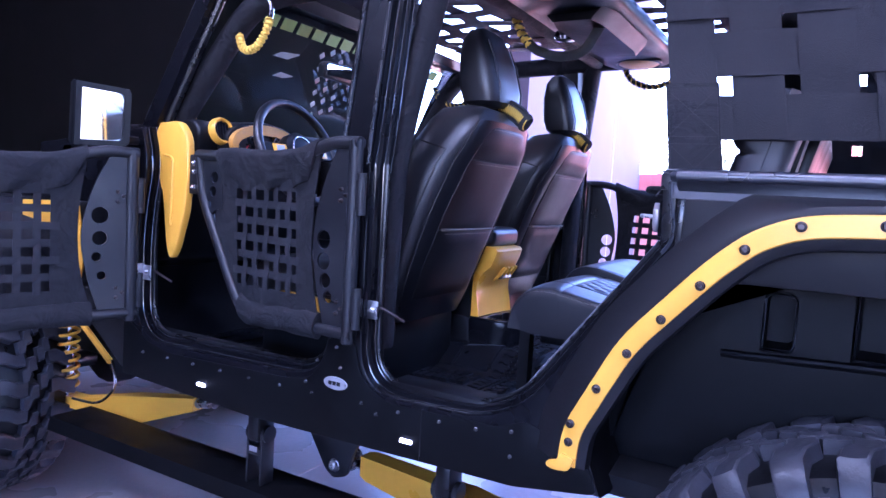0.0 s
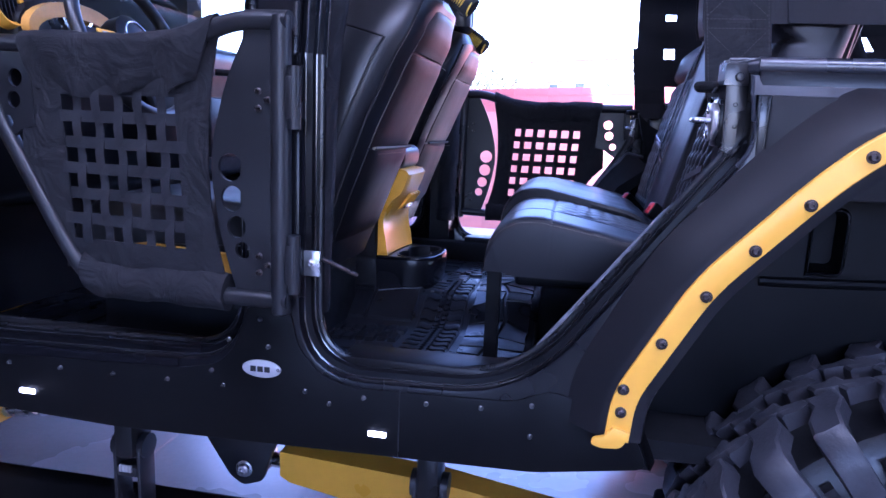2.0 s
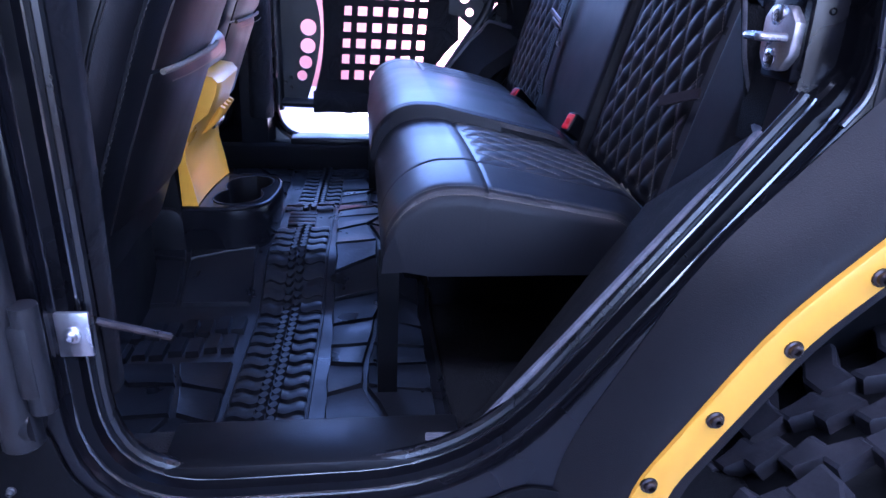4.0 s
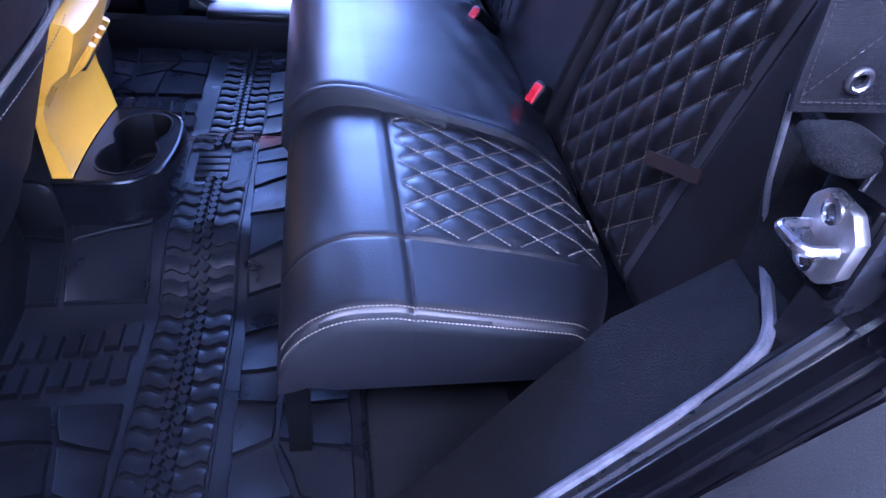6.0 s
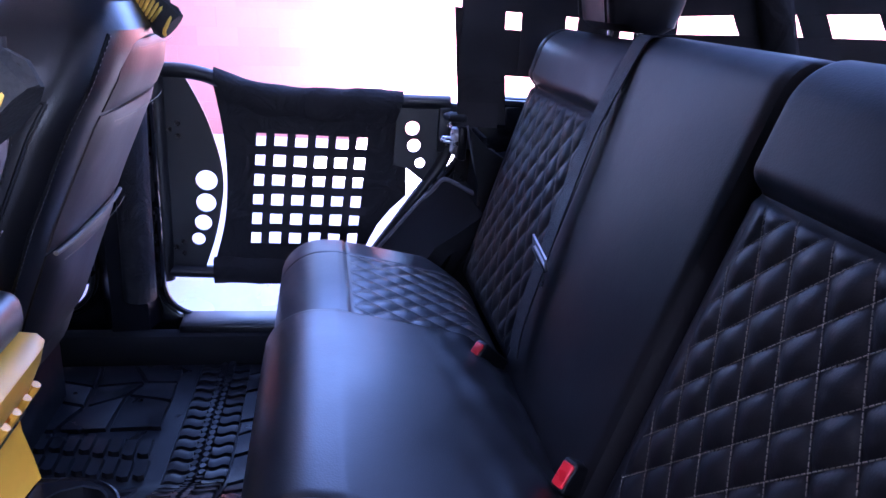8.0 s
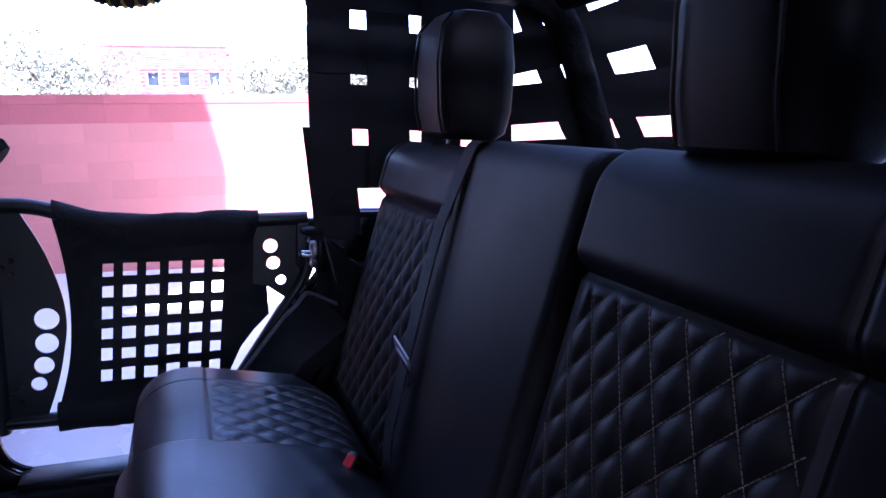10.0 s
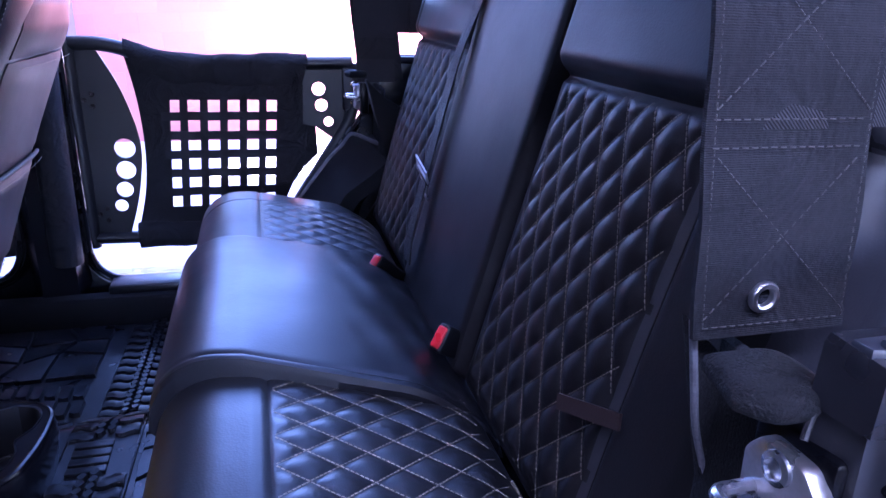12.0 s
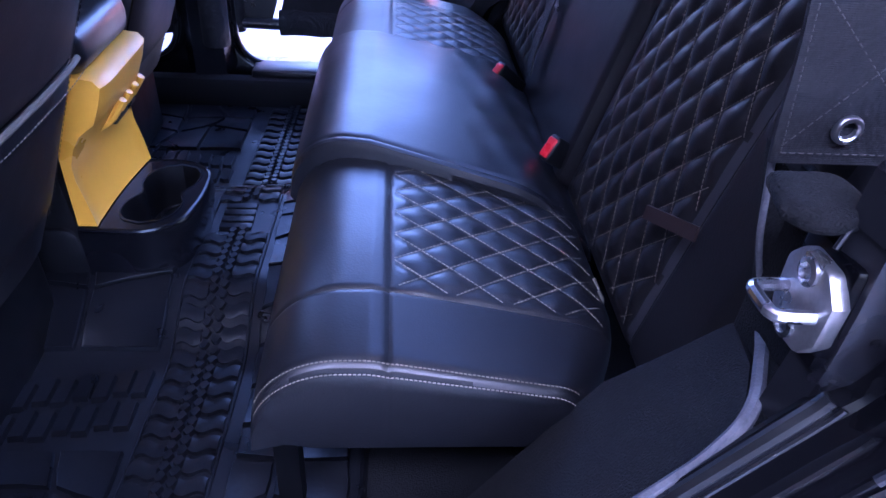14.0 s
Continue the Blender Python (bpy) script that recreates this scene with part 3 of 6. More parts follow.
def body_side():
    outline = [(-2.46, 1.04), (-2.3, 0.94), (-2.16, 0.83), (-1.98, 0.70), *ARCH, (0.92, 0.80), (0.92, 1.345), *R_OPEN[::-1], *F_OPEN, (-2.44, 1.40), (-2.46, 1.2)]
    return slab(outline, 0.0, 0.03, "y", 0.006)


def body():
    skin = part("body_side", body_side(), PAINT, vehicle)
    part("body_side", far(body_side()), PAINT, vehicle)
    # jambs: stepped returns round each opening, with their rubber seal
    steps = [(0.0, 0.004), (0.001, 0.02), (-0.013, 0.023), (-0.015, 0.036), (-0.024, 0.039), (-0.027, 0.05), (-0.022, 0.056)]
    for whole, sign in ((R_OPEN, -1), (F_OPEN, 1)):
        path = [p for p in whole if sign > 0 or p[0] < -0.6 or p[1] < 1.225]
        for put in (lambda b: b, far):
            jamb = part("door_jamb", put(jamb_sheet(whole, steps, sign)), JAMB, vehicle)
            pts = []
            for i, p in enumerate(path):
                a, b = path[max(i - 1, 0)], path[min(i + 1, len(path) - 1)]
                w = Vector((b[0] - a[0], b[1] - a[1], 0)).normalized()
                side = Vector((-w.y, w.x, 0)) * sign
                pts.append((p[0] - 0.022 * side.x, 0.043, p[1] - 0.022 * side.y))
            part("door_seal", put(tube(pts, 0.006, 8)), SEAL, jamb)
            # Thin glossy tubes added along the steps stand in for reflected edge lines.
            for inset, y, r in ((-0.001, 0.021, 0.003), (-0.015, 0.037, 0.0024)):
                bead = []
                for i, p in enumerate(path):
                    a, b = path[max(i - 1, 0)], path[min(i + 1, len(path) - 1)]
                    w = Vector((b[0] - a[0], b[1] - a[1], 0)).normalized()
                    bead.append((p[0] - w.y * sign * inset, y, p[1] + w.x * sign * inset))
                part("jamb_bead", put(tube(bead, r, 8)), GLOSS, jamb)
            if sign < 0:  # spot welds along the inner flange
                for k in range(11):
                    q = 0.04 + 0.088 * k
                    x, z = -0.385 - 0.27 * q, 1.185 - 0.355 * q
                    part("spot_weld", put(lathe([(0.0034, 0.0), (0.003, -0.0012), (0.001, -0.0018)], 8, pose(x, 0.0485, z, -90, 0, 0))), GLOSS, jamb)
    # quarter panel: raised bead under the belt rail and the rail itself
    for put in (lambda b: b, far):
        rail = part("belt_rail", put(tube([(-0.334, 0.012, 1.361), (0.92, 0.012, 1.364)], 0.0125, 18)), RAIL, vehicle)
        part("rail_end_cap", put(bevelled(tube([(-0.345, 0.02, 1.36), (-0.338, 0.017, 1.3605), (-0.33, 0.013, 1.361)], [0.009, 0.0108, 0.0118], 18), 0.002)), RAIL, rail)
        part("body_crease", put(bevelled(loft([[(x, -0.003, 1.318), (x, 0.001, 1.3185), (x, 0.014, 1.349), (x, 0.003, 1.346)] for x in (-0.343, 0.3, 0.92)]), 0.0015)), RAIL, vehicle)
        part("corner_armour", put(slab([(-0.314, 1.318), (0.92, 1.32), (0.92, 1.17), (-0.22, 1.17), (-0.316, 1.222)], -0.006, 0.003, "y", 0.004)), TEXTURED, vehicle)
        part("armour_gap", put(slab([(-0.328, 1.319), (-0.315, 1.319), (-0.317, 1.224), (-0.327, 1.23)], -0.0015, 0.003, "y", 0.001)), SEAL, vehicle)
        # Tube laid along the skin edge in place of its bright reflected line.
        part("edge_trim", put(tube(rounded([(-0.343, 0.001, 1.345), (-0.337, 0.0, 1.3), (-0.331, 0.0, 1.26), (-0.334, 0.0, 1.235), (-0.35, 0.001, 1.212)], 0.02), 0.0035, 8)), RAIL, vehicle)
        # rear of the tub behind the opening: inner quarter
        part("inner_quarter", put(slab([(-0.3, 1.255), (-0.3, 1.13), (-0.38, 1.04), (-0.42, 0.93), (-0.46, 0.78), (-0.46, 0.72), *ARCH[1:-1], (0.57, 0.72), (0.92, 0.72), (0.92, 1.255)], 0.155, 0.17, "y", 0.004)), CARPET, vehicle)
        part("belt_ledge", put(slab([(-0.325, 0.028), (0.92, 0.028), (0.92, 0.152), (-0.325, 0.152)], 1.245, 1.255, "z", 0.003)), PAINT, vehicle)
    # latch pillar behind the rear opening
    for put in (lambda b: b, far):
        pill = part("latch_pillar", put(bevelled(loft([[(x + dx, y + dy, z) for x, y in ((-0.368, 0.052), (-0.352, 0.0475), (-0.337, 0.05), (-0.330, 0.058), (-0.328, 0.075), (-0.373, 0.078))] for z, dx, dy in ((1.15, -0.004, 0.004), (1.2, -0.001, 0.002), (1.25, 0.003, 0.001), (1.29, 0.002, 0.0), (1.338, 0.0, 0.0))]), 0.004, 3)), POST, vehicle)
        part("post_cap", put(bevelled(loft([[(-0.352 + (x + 0.352) * k, 0.066 + (y - 0.066) * k, z + (0.004 if y > 0.06 and z > 1.35 else 0.0)) for x, y in ((-0.372, 0.0475), (-0.352, 0.0435), (-0.337, 0.046), (-0.329, 0.056), (-0.326, 0.076), (-0.376, 0.078))] for z, k in ((1.3345, 1.0), (1.345, 1.0), (1.362, 0.985), (1.367, 0.93))]), 0.003, 3)), POST, pill)
        part("pillar_stud", put(lathe([(0.0075, -0.001), (0.0072, 0.002), (0.0055, 0.004), (0.001, 0.0048)], 18, pose(-0.3505, 0.0442, 1.3465, 90, 0, 0))), POST, pill)
        for x, z in ((-0.352, 1.305), (-0.35, 1.272)):
            part("post_hole", put(lathe([(0.0034, -0.001), (0.0034, 0.0008), (0.0022, 0.001), (0.002, -0.0006), (0.0004, -0.0006)], 12, pose(x, 0.0478, z, 90, 0, 0))), JAMB, pill)
        flange = part("belt_flange", put(slab([(-0.372, 0.057), (-0.345, 0.052), (-0.318, 0.026), (0.92, 0.026), (0.92, 0.068), (-0.372, 0.068)], 1.3665, 1.3725, "z", 0.0015)), RAIL, pill)
        part("flange_ridge", put(tube([(-0.366, 0.0575, 1.3735), (-0.33, 0.052, 1.3735), (0.92, 0.05, 1.374)], 0.0028, 8)), RAIL, flange)
        for x, y in ((-0.335, 0.063), (-0.3, 0.04), (-0.27, 0.062), (-0.23, 0.038)):
            part("flange_hole", put(lathe([(0.003, 0.0), (0.0028, 0.0006), (0.0004, 0.0007)], 10, pose(x, y, 1.3725))), JAMB, flange)
        part("pillar_cap", put(slab(rounded2([(-0.41, 0.088), (-0.398, 0.07), (-0.372, 0.07), (-0.358, 0.088), (-0.36, 0.122), (-0.402, 0.122)], 0.018), 1.326, 1.342, "z", 0.01, 3)), CARPET, pill)
        # carpeted ledge of the wheel housing with its worn edge, stepping outwards below the striker
        edge = rounded([(-0.372, 0.172, 1.33), (-0.352, 0.178, 1.25), (-0.328, 0.178, 1.185), (-0.338, 0.145, 1.176), (-0.372, 0.085, 1.184), (-0.393, 0.06, 1.187), (-0.412, 0.055, 1.157), (-0.445, 0.05, 1.124), (-0.56, 0.05, 0.973), (-0.655, 0.055, 0.848), (-0.70, 0.07, 0.838)], 0.014, 4)
        part("trim_edge", put(tube(edge, [0.0026 if p.z > 1.19 else 0.0055 for p in edge], 8)), WORN_EDGE, pill)
        outer = [(-0.393, 0.06, 1.185), (-0.412, 0.056, 1.155), (-0.445, 0.051, 1.122), (-0.56, 0.051, 0.971), (-0.655, 0.056, 0.846), (-0.72, 0.08, 0.8)]
        inner = [(-0.325, 0.205, 1.146), (-0.37, 0.205, 1.11), (-0.425, 0.205, 1.07), (-0.5, 0.205, 0.95), (-0.575, 0.205, 0.83), (-0.62, 0.205, 0.76)]
        part("trim_wall", put(loft([[Vector(o), Vector(o).lerp(Vector(i), 0.45) + Vector((0.006, 0, 0.008)), Vector(i), Vector(i) + Vector((0.03, 0, -0.02)), Vector(o) + Vector((0.03, 0.01, -0.02))] for o, i in zip(outer, inner)])), CARPET, pill)
        part("trim_ledge", put(loft([[(-0.33, 0.19, z), (-0.338, 0.148, z), (-0.372, 0.088, z + 0.008), (-0.392, 0.062, z + 0.01), (-0.345, 0.056, z + 0.01), (-0.31, 0.19, z)] for z in (1.15, 1.176)])), CARPET, pill)
        part("pocket_wall", put(slab([(0.07, 1.16), (0.185, 1.16), (0.185, 1.31), (0.07, 1.31)], -0.34, -0.33, "x", 0.002)), CARPET, pill)
        part("side_trim", put(slab([(-0.33, 1.17), (-0.352, 1.25), (-0.372, 1.33), (-0.33, 1.29), (-0.24, 1.24), (-0.24, 1.17)], 0.176, 0.186, "y", 0.003)), CARPET, pill)
        part("striker_backing", put(box(-0.374, -0.355, 0.056, 0.108, 1.24, 1.315, 0.004)), JAMB, pill)
        pin = put(tube([(-0.366, 0.082, 1.352), (-0.374, 0.075, 1.338), (-0.384, 0.068, 1.322)], 0.0019, 8))
        if min(v.co.y for v in pin.verts) < 0.8:
            part("latch_rod", pin, SATIN, pill)
        else:
            pin.free()
        strike = part("door_striker", put(slab(rounded2([(0.05, 1.266), (0.062, 1.25), (0.088, 1.248), (0.1, 1.262), (0.102, 1.296), (0.092, 1.308), (0.064, 1.308), (0.05, 1.294)], 0.004, 3), -0.384, -0.372, "x", 0.003)), DULL_STEEL, pill, "zinc steel door striker")
        part("striker_loop", put(tube(rounded([(-0.378, 0.06, 1.28), (-0.408, 0.06, 1.281), (-0.408, 0.09, 1.28), (-0.378, 0.091, 1.279)], 0.008, 4), 0.0042, 10)), STEEL, strike)
        for z in (1.299, 1.26):
            part("striker_bolt", put(lathe([(0.009, 0), (0.009, 0.002), (0.006, 0.003), (0.0055, 0.001), (0.001, 0.001)], 18, pose(-0.384, 0.078, z, 0, -90, 0))), STEEL, strike)
    # B-pillars up to the roof
    for put in (lambda b: b, far):
        low = [(-1.142, 0.004), (-1.048, 0.004), (-1.03, 0.05), (-1.045, 0.10), (-1.12, 0.11), (-1.15, 0.06)]
        rings = []
        for z, lean, grow in ((0.82, 0, 1.0), (1.35, 0.0, 1.0), (1.42, 0.01, 0.95), (1.9, 0.085, 0.9)):
            rings.append([(-1.09 + (x + 1.09) * grow, y + lean, z) for x, y in low])
        pil = part("b_pillar", put(bevelled(loft(rings), 0.006)), PAINT, vehicle)
        for x0, way in ((-1.045, -1), (-1.145, 1)):
            prof = [(0.0, 0.004), (0.001, 0.02), (0.013, 0.023), (0.015, 0.036), (0.024, 0.039), (0.027, 0.05)]
            rise = ((1.345, 0.0), (1.42, 0.01), (1.9, 0.085))
            part("pillar_return", put(loft([[(x0 - way * d, y + lean, z) for d, y in prof] for z, lean in rise], caps=False, closed=False)), JAMB, pil)
            # The added highlight tubes carry on up the pillar.
            for d, y, r in ((0.001, 0.021, 0.003), (0.015, 0.037, 0.0024), (0.027, 0.05, 0.003)):
                part("pillar_bead", put(tube([(x0 - way * d, y + lean, z) for z, lean in rise], r, 8)), GLOSS, pil)
        for dx, dy in ((-0.048, -0.002), (0.034, 0.002), (0.058, 0.045)):
            part("pillar_seal", put(tube([(-1.09 + dx, 0.004 + dy, 0.88), (-1.09 + dx, 0.004 + dy, 1.36), (-1.09 + dx * 0.93, 0.012 + dy, 1.42), (-1.09 + dx * 0.88, 0.087 + dy, 1.89)], 0.0055, 8)), SEAL, pil)
    # floor pan, tunnel, firewall
    part("floor_pan", box(-2.0, 0.9, 0.06, 1.54, 0.70, 0.735, 0), CARPET, vehicle)
    part("tunnel", moved(slab(rounded2([(0.58, 0.72), (0.64, 0.80), (0.96, 0.80), (1.02, 0.72)], 0.05), -1.95, -0.42, "x", 0.01), Matrix.Identity(4)), CARPET, vehicle)
    part("sill_plate", box(-0.98, -0.66, 0.035, 0.115, 0.815, 0.838, 0.006), PLASTIC, vehicle)
    part("sill_plate", far(box(-0.98, -0.66, 0.035, 0.115, 0.815, 0.838, 0.006)), PLASTIC, vehicle)
    part("inner_sill", box(-1.98, -0.62, 0.085, 0.13, 0.72, 0.82, 0.015), CARPET, vehicle)
    part("inner_sill", far(box(-1.98, -0.62, 0.085, 0.13, 0.72, 0.82, 0.015)), CARPET, vehicle)
    part("firewall", box(-2.1, -2.05, 0.03, 1.57, 0.72, 1.42, 0.01), CARPET, vehicle)
    part("tail_sill", box(0.90, 0.95, 0.03, 1.57, 0.72, 0.79, 0.01), PAINT, vehicle)
    part("seat_riser", slab([(-0.44, 0.72), (-0.44, 0.88), (-0.3, 0.93), (0.0, 0.93), (0.0, 0.72)], 0.2, 1.4, "y", 0.01), LINER, vehicle)
    # wheel housings and hood
    for put in (lambda b: b, far):
        liner = part("wheel_housing", put(sweep2d(ARCH, [(0.0, 0.0), (0.012, 0.03), (0.0, 0.18)], -1)), LINER, vehicle)
        # inner wall with pressed pockets and a rib
        pockets = [rounded2([(x0, z0), (x1, z0), (x1, z1), (x0, z1), (x0, (z0 + z1) / 2)], 0.016, 4) for x0, x1, z0, z1 in ((-0.175, -0.118, 1.028, 1.14), (-0.014, 0.095, 1.03, 1.19), (0.2, 0.26, 1.028, 1.14))]
        part("housing_wall", put(plate_holes([(-0.46, 0.74), *ARCH[1:-1], (0.56, 0.74)], pockets, 0.18, 0.184)), LINER, liner)
        for ring in pockets:
            mx, mz = sum(p[0] for p in ring) / len(ring), sum(p[1] for p in ring) / len(ring)
            rows = [[(mx + (x - mx) * k, y, mz + (z - mz) * k) for x, z in ring] for k, y in ((1.1, 0.1785), (1.06, 0.174), (1.0, 0.178), (0.95, 0.19), (0.86, 0.225), (0.02, 0.227))]
            part("pressed_pocket", put(loft(rows, caps=False)), LINER, liner)
            # Added glossy rim tube imitates the lit edge of the pocket.
            part("pocket_edge", put(tube([(x, 0.176, z) for x, z in ring], 0.0028, 6, True)), GLOSS, liner)
        part("pressed_rib", put(tube([(-0.25, 0.18, 1.006), (-0.2, 0.174, 1.008), (0.3, 0.174, 1.03), (0.36, 0.18, 1.03)], 0.009, 10)), LINER, liner)
        part("hood_side", put(slab([(-2.4, 0.95), (-2.4, 1.38), (-3.65, 1.29), (-3.72, 1.2), (-3.72, 0.95)], 0.22, 0.25, "y", 0.01)), PAINT, vehicle)
        part("front_fender", put(slab([(-3.7, 1.1), (-3.5, 1.2), (-2.66, 1.2), (-2.48, 1.05), (-2.45, 0.85), (-2.49, 0.85), (-2.53, 1.03), (-2.69, 1.16), (-3.48, 1.16), (-3.66, 1.06)], -0.1, 0.22, "y", 0.008)), TEXTURED, vehicle)
        flare_edge = rounded2([(-2.36, 1.205), (-2.06, 1.215), (-2.025, 1.05), (-2.05, 0.95), (-2.16, 0.95), (-2.19, 1.13), (-2.36, 1.155)], 0.02, 3)
        part("flare_tail", put(slab(flare_edge, -0.092, 0.0, "y", 0.006)), TEXTURED, vehicle)
        part("fender_band", put(slab(flare_edge, -0.1, -0.0925, "y", 0.002)), YELLOW, vehicle, "yellow band on the front fender flare")
    part("hood", slab([(-2.08, 1.42), (-2.3, 1.40), (-3.65, 1.30), (-3.73, 1.2), (-3.7, 1.19), (-3.63, 1.27), (-2.3, 1.37), (-2.08, 1.39)], 0.22, 1.38, "y", 0.01), PAINT, vehicle)
    part("cowl", box(-2.32, -2.0, 0.0, 1.6, 1.36, 1.405, 0.015), PAINT, vehicle)
    part("grille_panel", box(-3.72, -3.68, 0.25, 1.35, 0.85, 1.24, 0.02), PAINT, vehicle)
    part("front_bumper", box(-3.92, -3.75, 0.1, 1.5, 0.66, 0.86, 0.03), TEXTURED, vehicle)
    part("rear_bumper", box(0.95, 1.1, 0.0, 1.6, 0.66, 0.82, 0.03), TEXTURED, vehicle)
    for y in (0.42, 1.18):
        part("chassis_rail", box(-3.75, 0.95, y - 0.04, y + 0.04, 0.55, 0.69, 0.01), SATIN, vehicle)
    for x in (-3.0, 0.0):
        part("axle", join(tube([(x, 0.2, 0.455), (x, 1.4, 0.455)], 0.04, 12), lathe([(0.02, -0.14), (0.12, -0.09), (0.15, 0), (0.12, 0.09), (0.02, 0.14)], 16, pose(x, 0.7, 0.455, 0, 90, 0))), SATIN, vehicle)
    part("transfer_case", join(box(-1.45, -0.95, 0.6, 1.0, 0.5, 0.72, 0.05), tube([(-1.3, 0.6, 0.56), (-2.6, 0.65, 0.52)], 0.03, 12)), SATIN, vehicle)
    part("muffler", lathe([(0.02, -0.3), (0.1, -0.28), (0.1, 0.28), (0.02, 0.3)], 16, pose(-1.7, 0.9, 0.6, 0, 90, 0)), DARK_STEEL, vehicle)
    part("fuel_tank_skid", box(-1.9, -1.2, 0.35, 0.62, 0.56, 0.68, 0.03), SATIN, vehicle)


body()


def rocker_guard(put):
    """Bolt-on sheet guard over the sill, with its bolts, lamps and oval badge."""
    g = thing("rocker_guard", "textured black steel rocker guard bolted along the sill", "rocker guard", group="rocker guards")
    outline = [(-1.96, 0.685), (-1.42, 0.664), (-1.0, 0.672), (-0.62, 0.68), (-0.434, 0.71), (-0.47, 0.79), (-0.60, 0.83), (-0.66, 0.803), (-0.95, 0.795), (-1.005, 0.815), (-1.045, 0.86), (-1.06, 0.93), (-1.14, 0.93), (-1.165, 0.85), (-1.2, 0.812), (-1.28, 0.797), (-1.75, 0.782), (-1.84, 0.80), (-1.96, 0.87)]
    sheet = part("guard_sheet", put(slab(rounded2(outline, 0.02, 3), -0.006, -0.001, "y", 0.002)), LINER, g)
    for k in range(7):
        part("bolt", put(bolt((-1.86 + 0.112 * k, -0.006, 0.768 + 0.001 * k), (0, -1, 0), 0.0033)), BOLT, sheet)
    for x, z in ((-1.03, 0.78), (-0.922, 0.78), (-0.81, 0.782), (-0.715, 0.786), (-0.63, 0.80), (-0.63, 0.745), (-1.175, 0.862), (-1.10, 0.855), (-1.115, 0.905), (-1.21, 0.80), (-1.08, 0.815), (-0.985, 0.762)):
        part("bolt", put(bolt((x, -0.006, z), (0, -1, 0), 0.0033)), BOLT, sheet)
    badge = part("oval_badge", put(slab(circle(-1.112, 0.814, 0.037, 28, 0.0165), -0.011, -0.006, "y", 0.002)), BADGE, g, "silver oval badge")
    part("badge_lettering", put(text_bars(-1.132, -1.092, 0.809, 0.819, 3, -0.0125, -0.011)), SEAL, badge)
    for x in (-1.6, -0.896):
        lamp = part("courtesy_lamp", put(box(x - 0.016, x + 0.016, -0.0105, -0.004, 0.711, 0.72, 0.002)), LAMP_GLASS, g, "small lit white courtesy lamp")
    part("panel_seam", put(box(-0.8585, -0.8565, -0.0075, 0.0, 0.675, 0.80, 0)), SEAL, g)


def fender_flare(put):
    flare = thing("fender_flare", "flat black rear fender flare with a yellow bolted band", "fender flare", group="fender flares")
    line = rounded2([(-0.513, 0.775), (-0.507, 0.851), (-0.404, 1.049), (-0.258, 1.213), (-0.19, 1.272), (-0.116, 1.301), (0.0, 1.31), (0.2, 1.31), (0.35, 1.27), (0.5, 1.07), (0.6, 0.8)], 0.05, 4)

    def out(z):
        return -0.042 - 0.036 * min(1, max(0, (z - 0.86) / 0.42))

    def bowed(bm):
        for v in bm.verts:
            v.co.y = v.co.y * (out(v.co.z) / -0.1)
        return bm
    def flattened(bm):
        for v in bm.verts:
            v.co.z = min(v.co.z, 1.332 + 0.06 * min(0, v.co.y + 0.002))
        return bm
    part("flare_shell", put(flattened(bowed(sweep2d(line, [(0.062, -0.002), (0.046, -0.03), (0.012, -0.086), (0.0, -0.094), (-0.045, -0.098), (-0.058, -0.09), (-0.062, -0.06), (-0.058, 0.0), (-0.02, 0.0)], 1)))), TEXTURED, flare)
    band = part("yellow_band", put(bowed(sweep2d(line, [(-0.001, -0.092), (-0.002, -0.103), (-0.004, -0.105), (-0.037, -0.107), (-0.039, -0.105), (-0.04, -0.094)], 1))), YELLOW, flare, "yellow painted metal band with black bolts")
    part("band_foot", put(slab(rounded2([(-0.512, 0.782), (-0.53, 0.777), (-0.533, 0.767), (-0.518, 0.761), (-0.485, 0.764), (-0.472, 0.79), (-0.5, 0.798)], 0.008, 3), -0.052, -0.044, "y", 0.002)), YELLOW, flare)
    spots = [(-0.116, 1.281), (-0.197, 1.236), (-0.264, 1.166), (-0.327, 1.096), (-0.385, 1.022), (-0.44, 0.942), (-0.489, 0.860), (-0.49, 0.822), (0.0, 1.29), (0.12, 1.29), (0.24, 1.285), (0.36, 1.2), (0.44, 1.1), (0.52, 0.95)]
    for x, z in spots:
        part("bolt", put(bolt((x, out(z) * 1.06, z), (0, -1, 0), 0.0067, 0.0075)), DARK_STEEL, band)


for side in (lambda b: b, far):
    rocker_guard(side)
    fender_flare(side)


def step_bar(put):
    bar = thing("step_bar", "long black rectangular side step hung on drop brackets", "side step", group="side steps")
    part("step_beam", put(bevelled(loft([[(x, y, z) for y, z in ((0.0, 0.455), (0.15, 0.455), (0.15, 0.40), (0.03, 0.395), (-0.01, 0.41))] for x in (-2.36, -0.3)]), 0.008)), LINER, bar)
    for x in (-1.42, -0.808):
        arm = part("drop_bracket", put(join(box(x - 0.03, x - 0.022, 0.03, 0.08, 0.455, 0.60, 0.003), box(x + 0.022, x + 0.03, 0.03, 0.08, 0.455, 0.60, 0.003), box(x - 0.022, x + 0.022, 0.03, 0.07, 0.54, 0.56, 0.003), tube([(x - 0.035, 0.055, 0.60), (x + 0.035, 0.055, 0.60)], 0.025, 14))), SATIN, bar)
        part("bracket_cap", put(box(x - 0.022, x + 0.022, 0.02, 0.09, 0.58, 0.67, 0.012)), PLASTIC, arm)
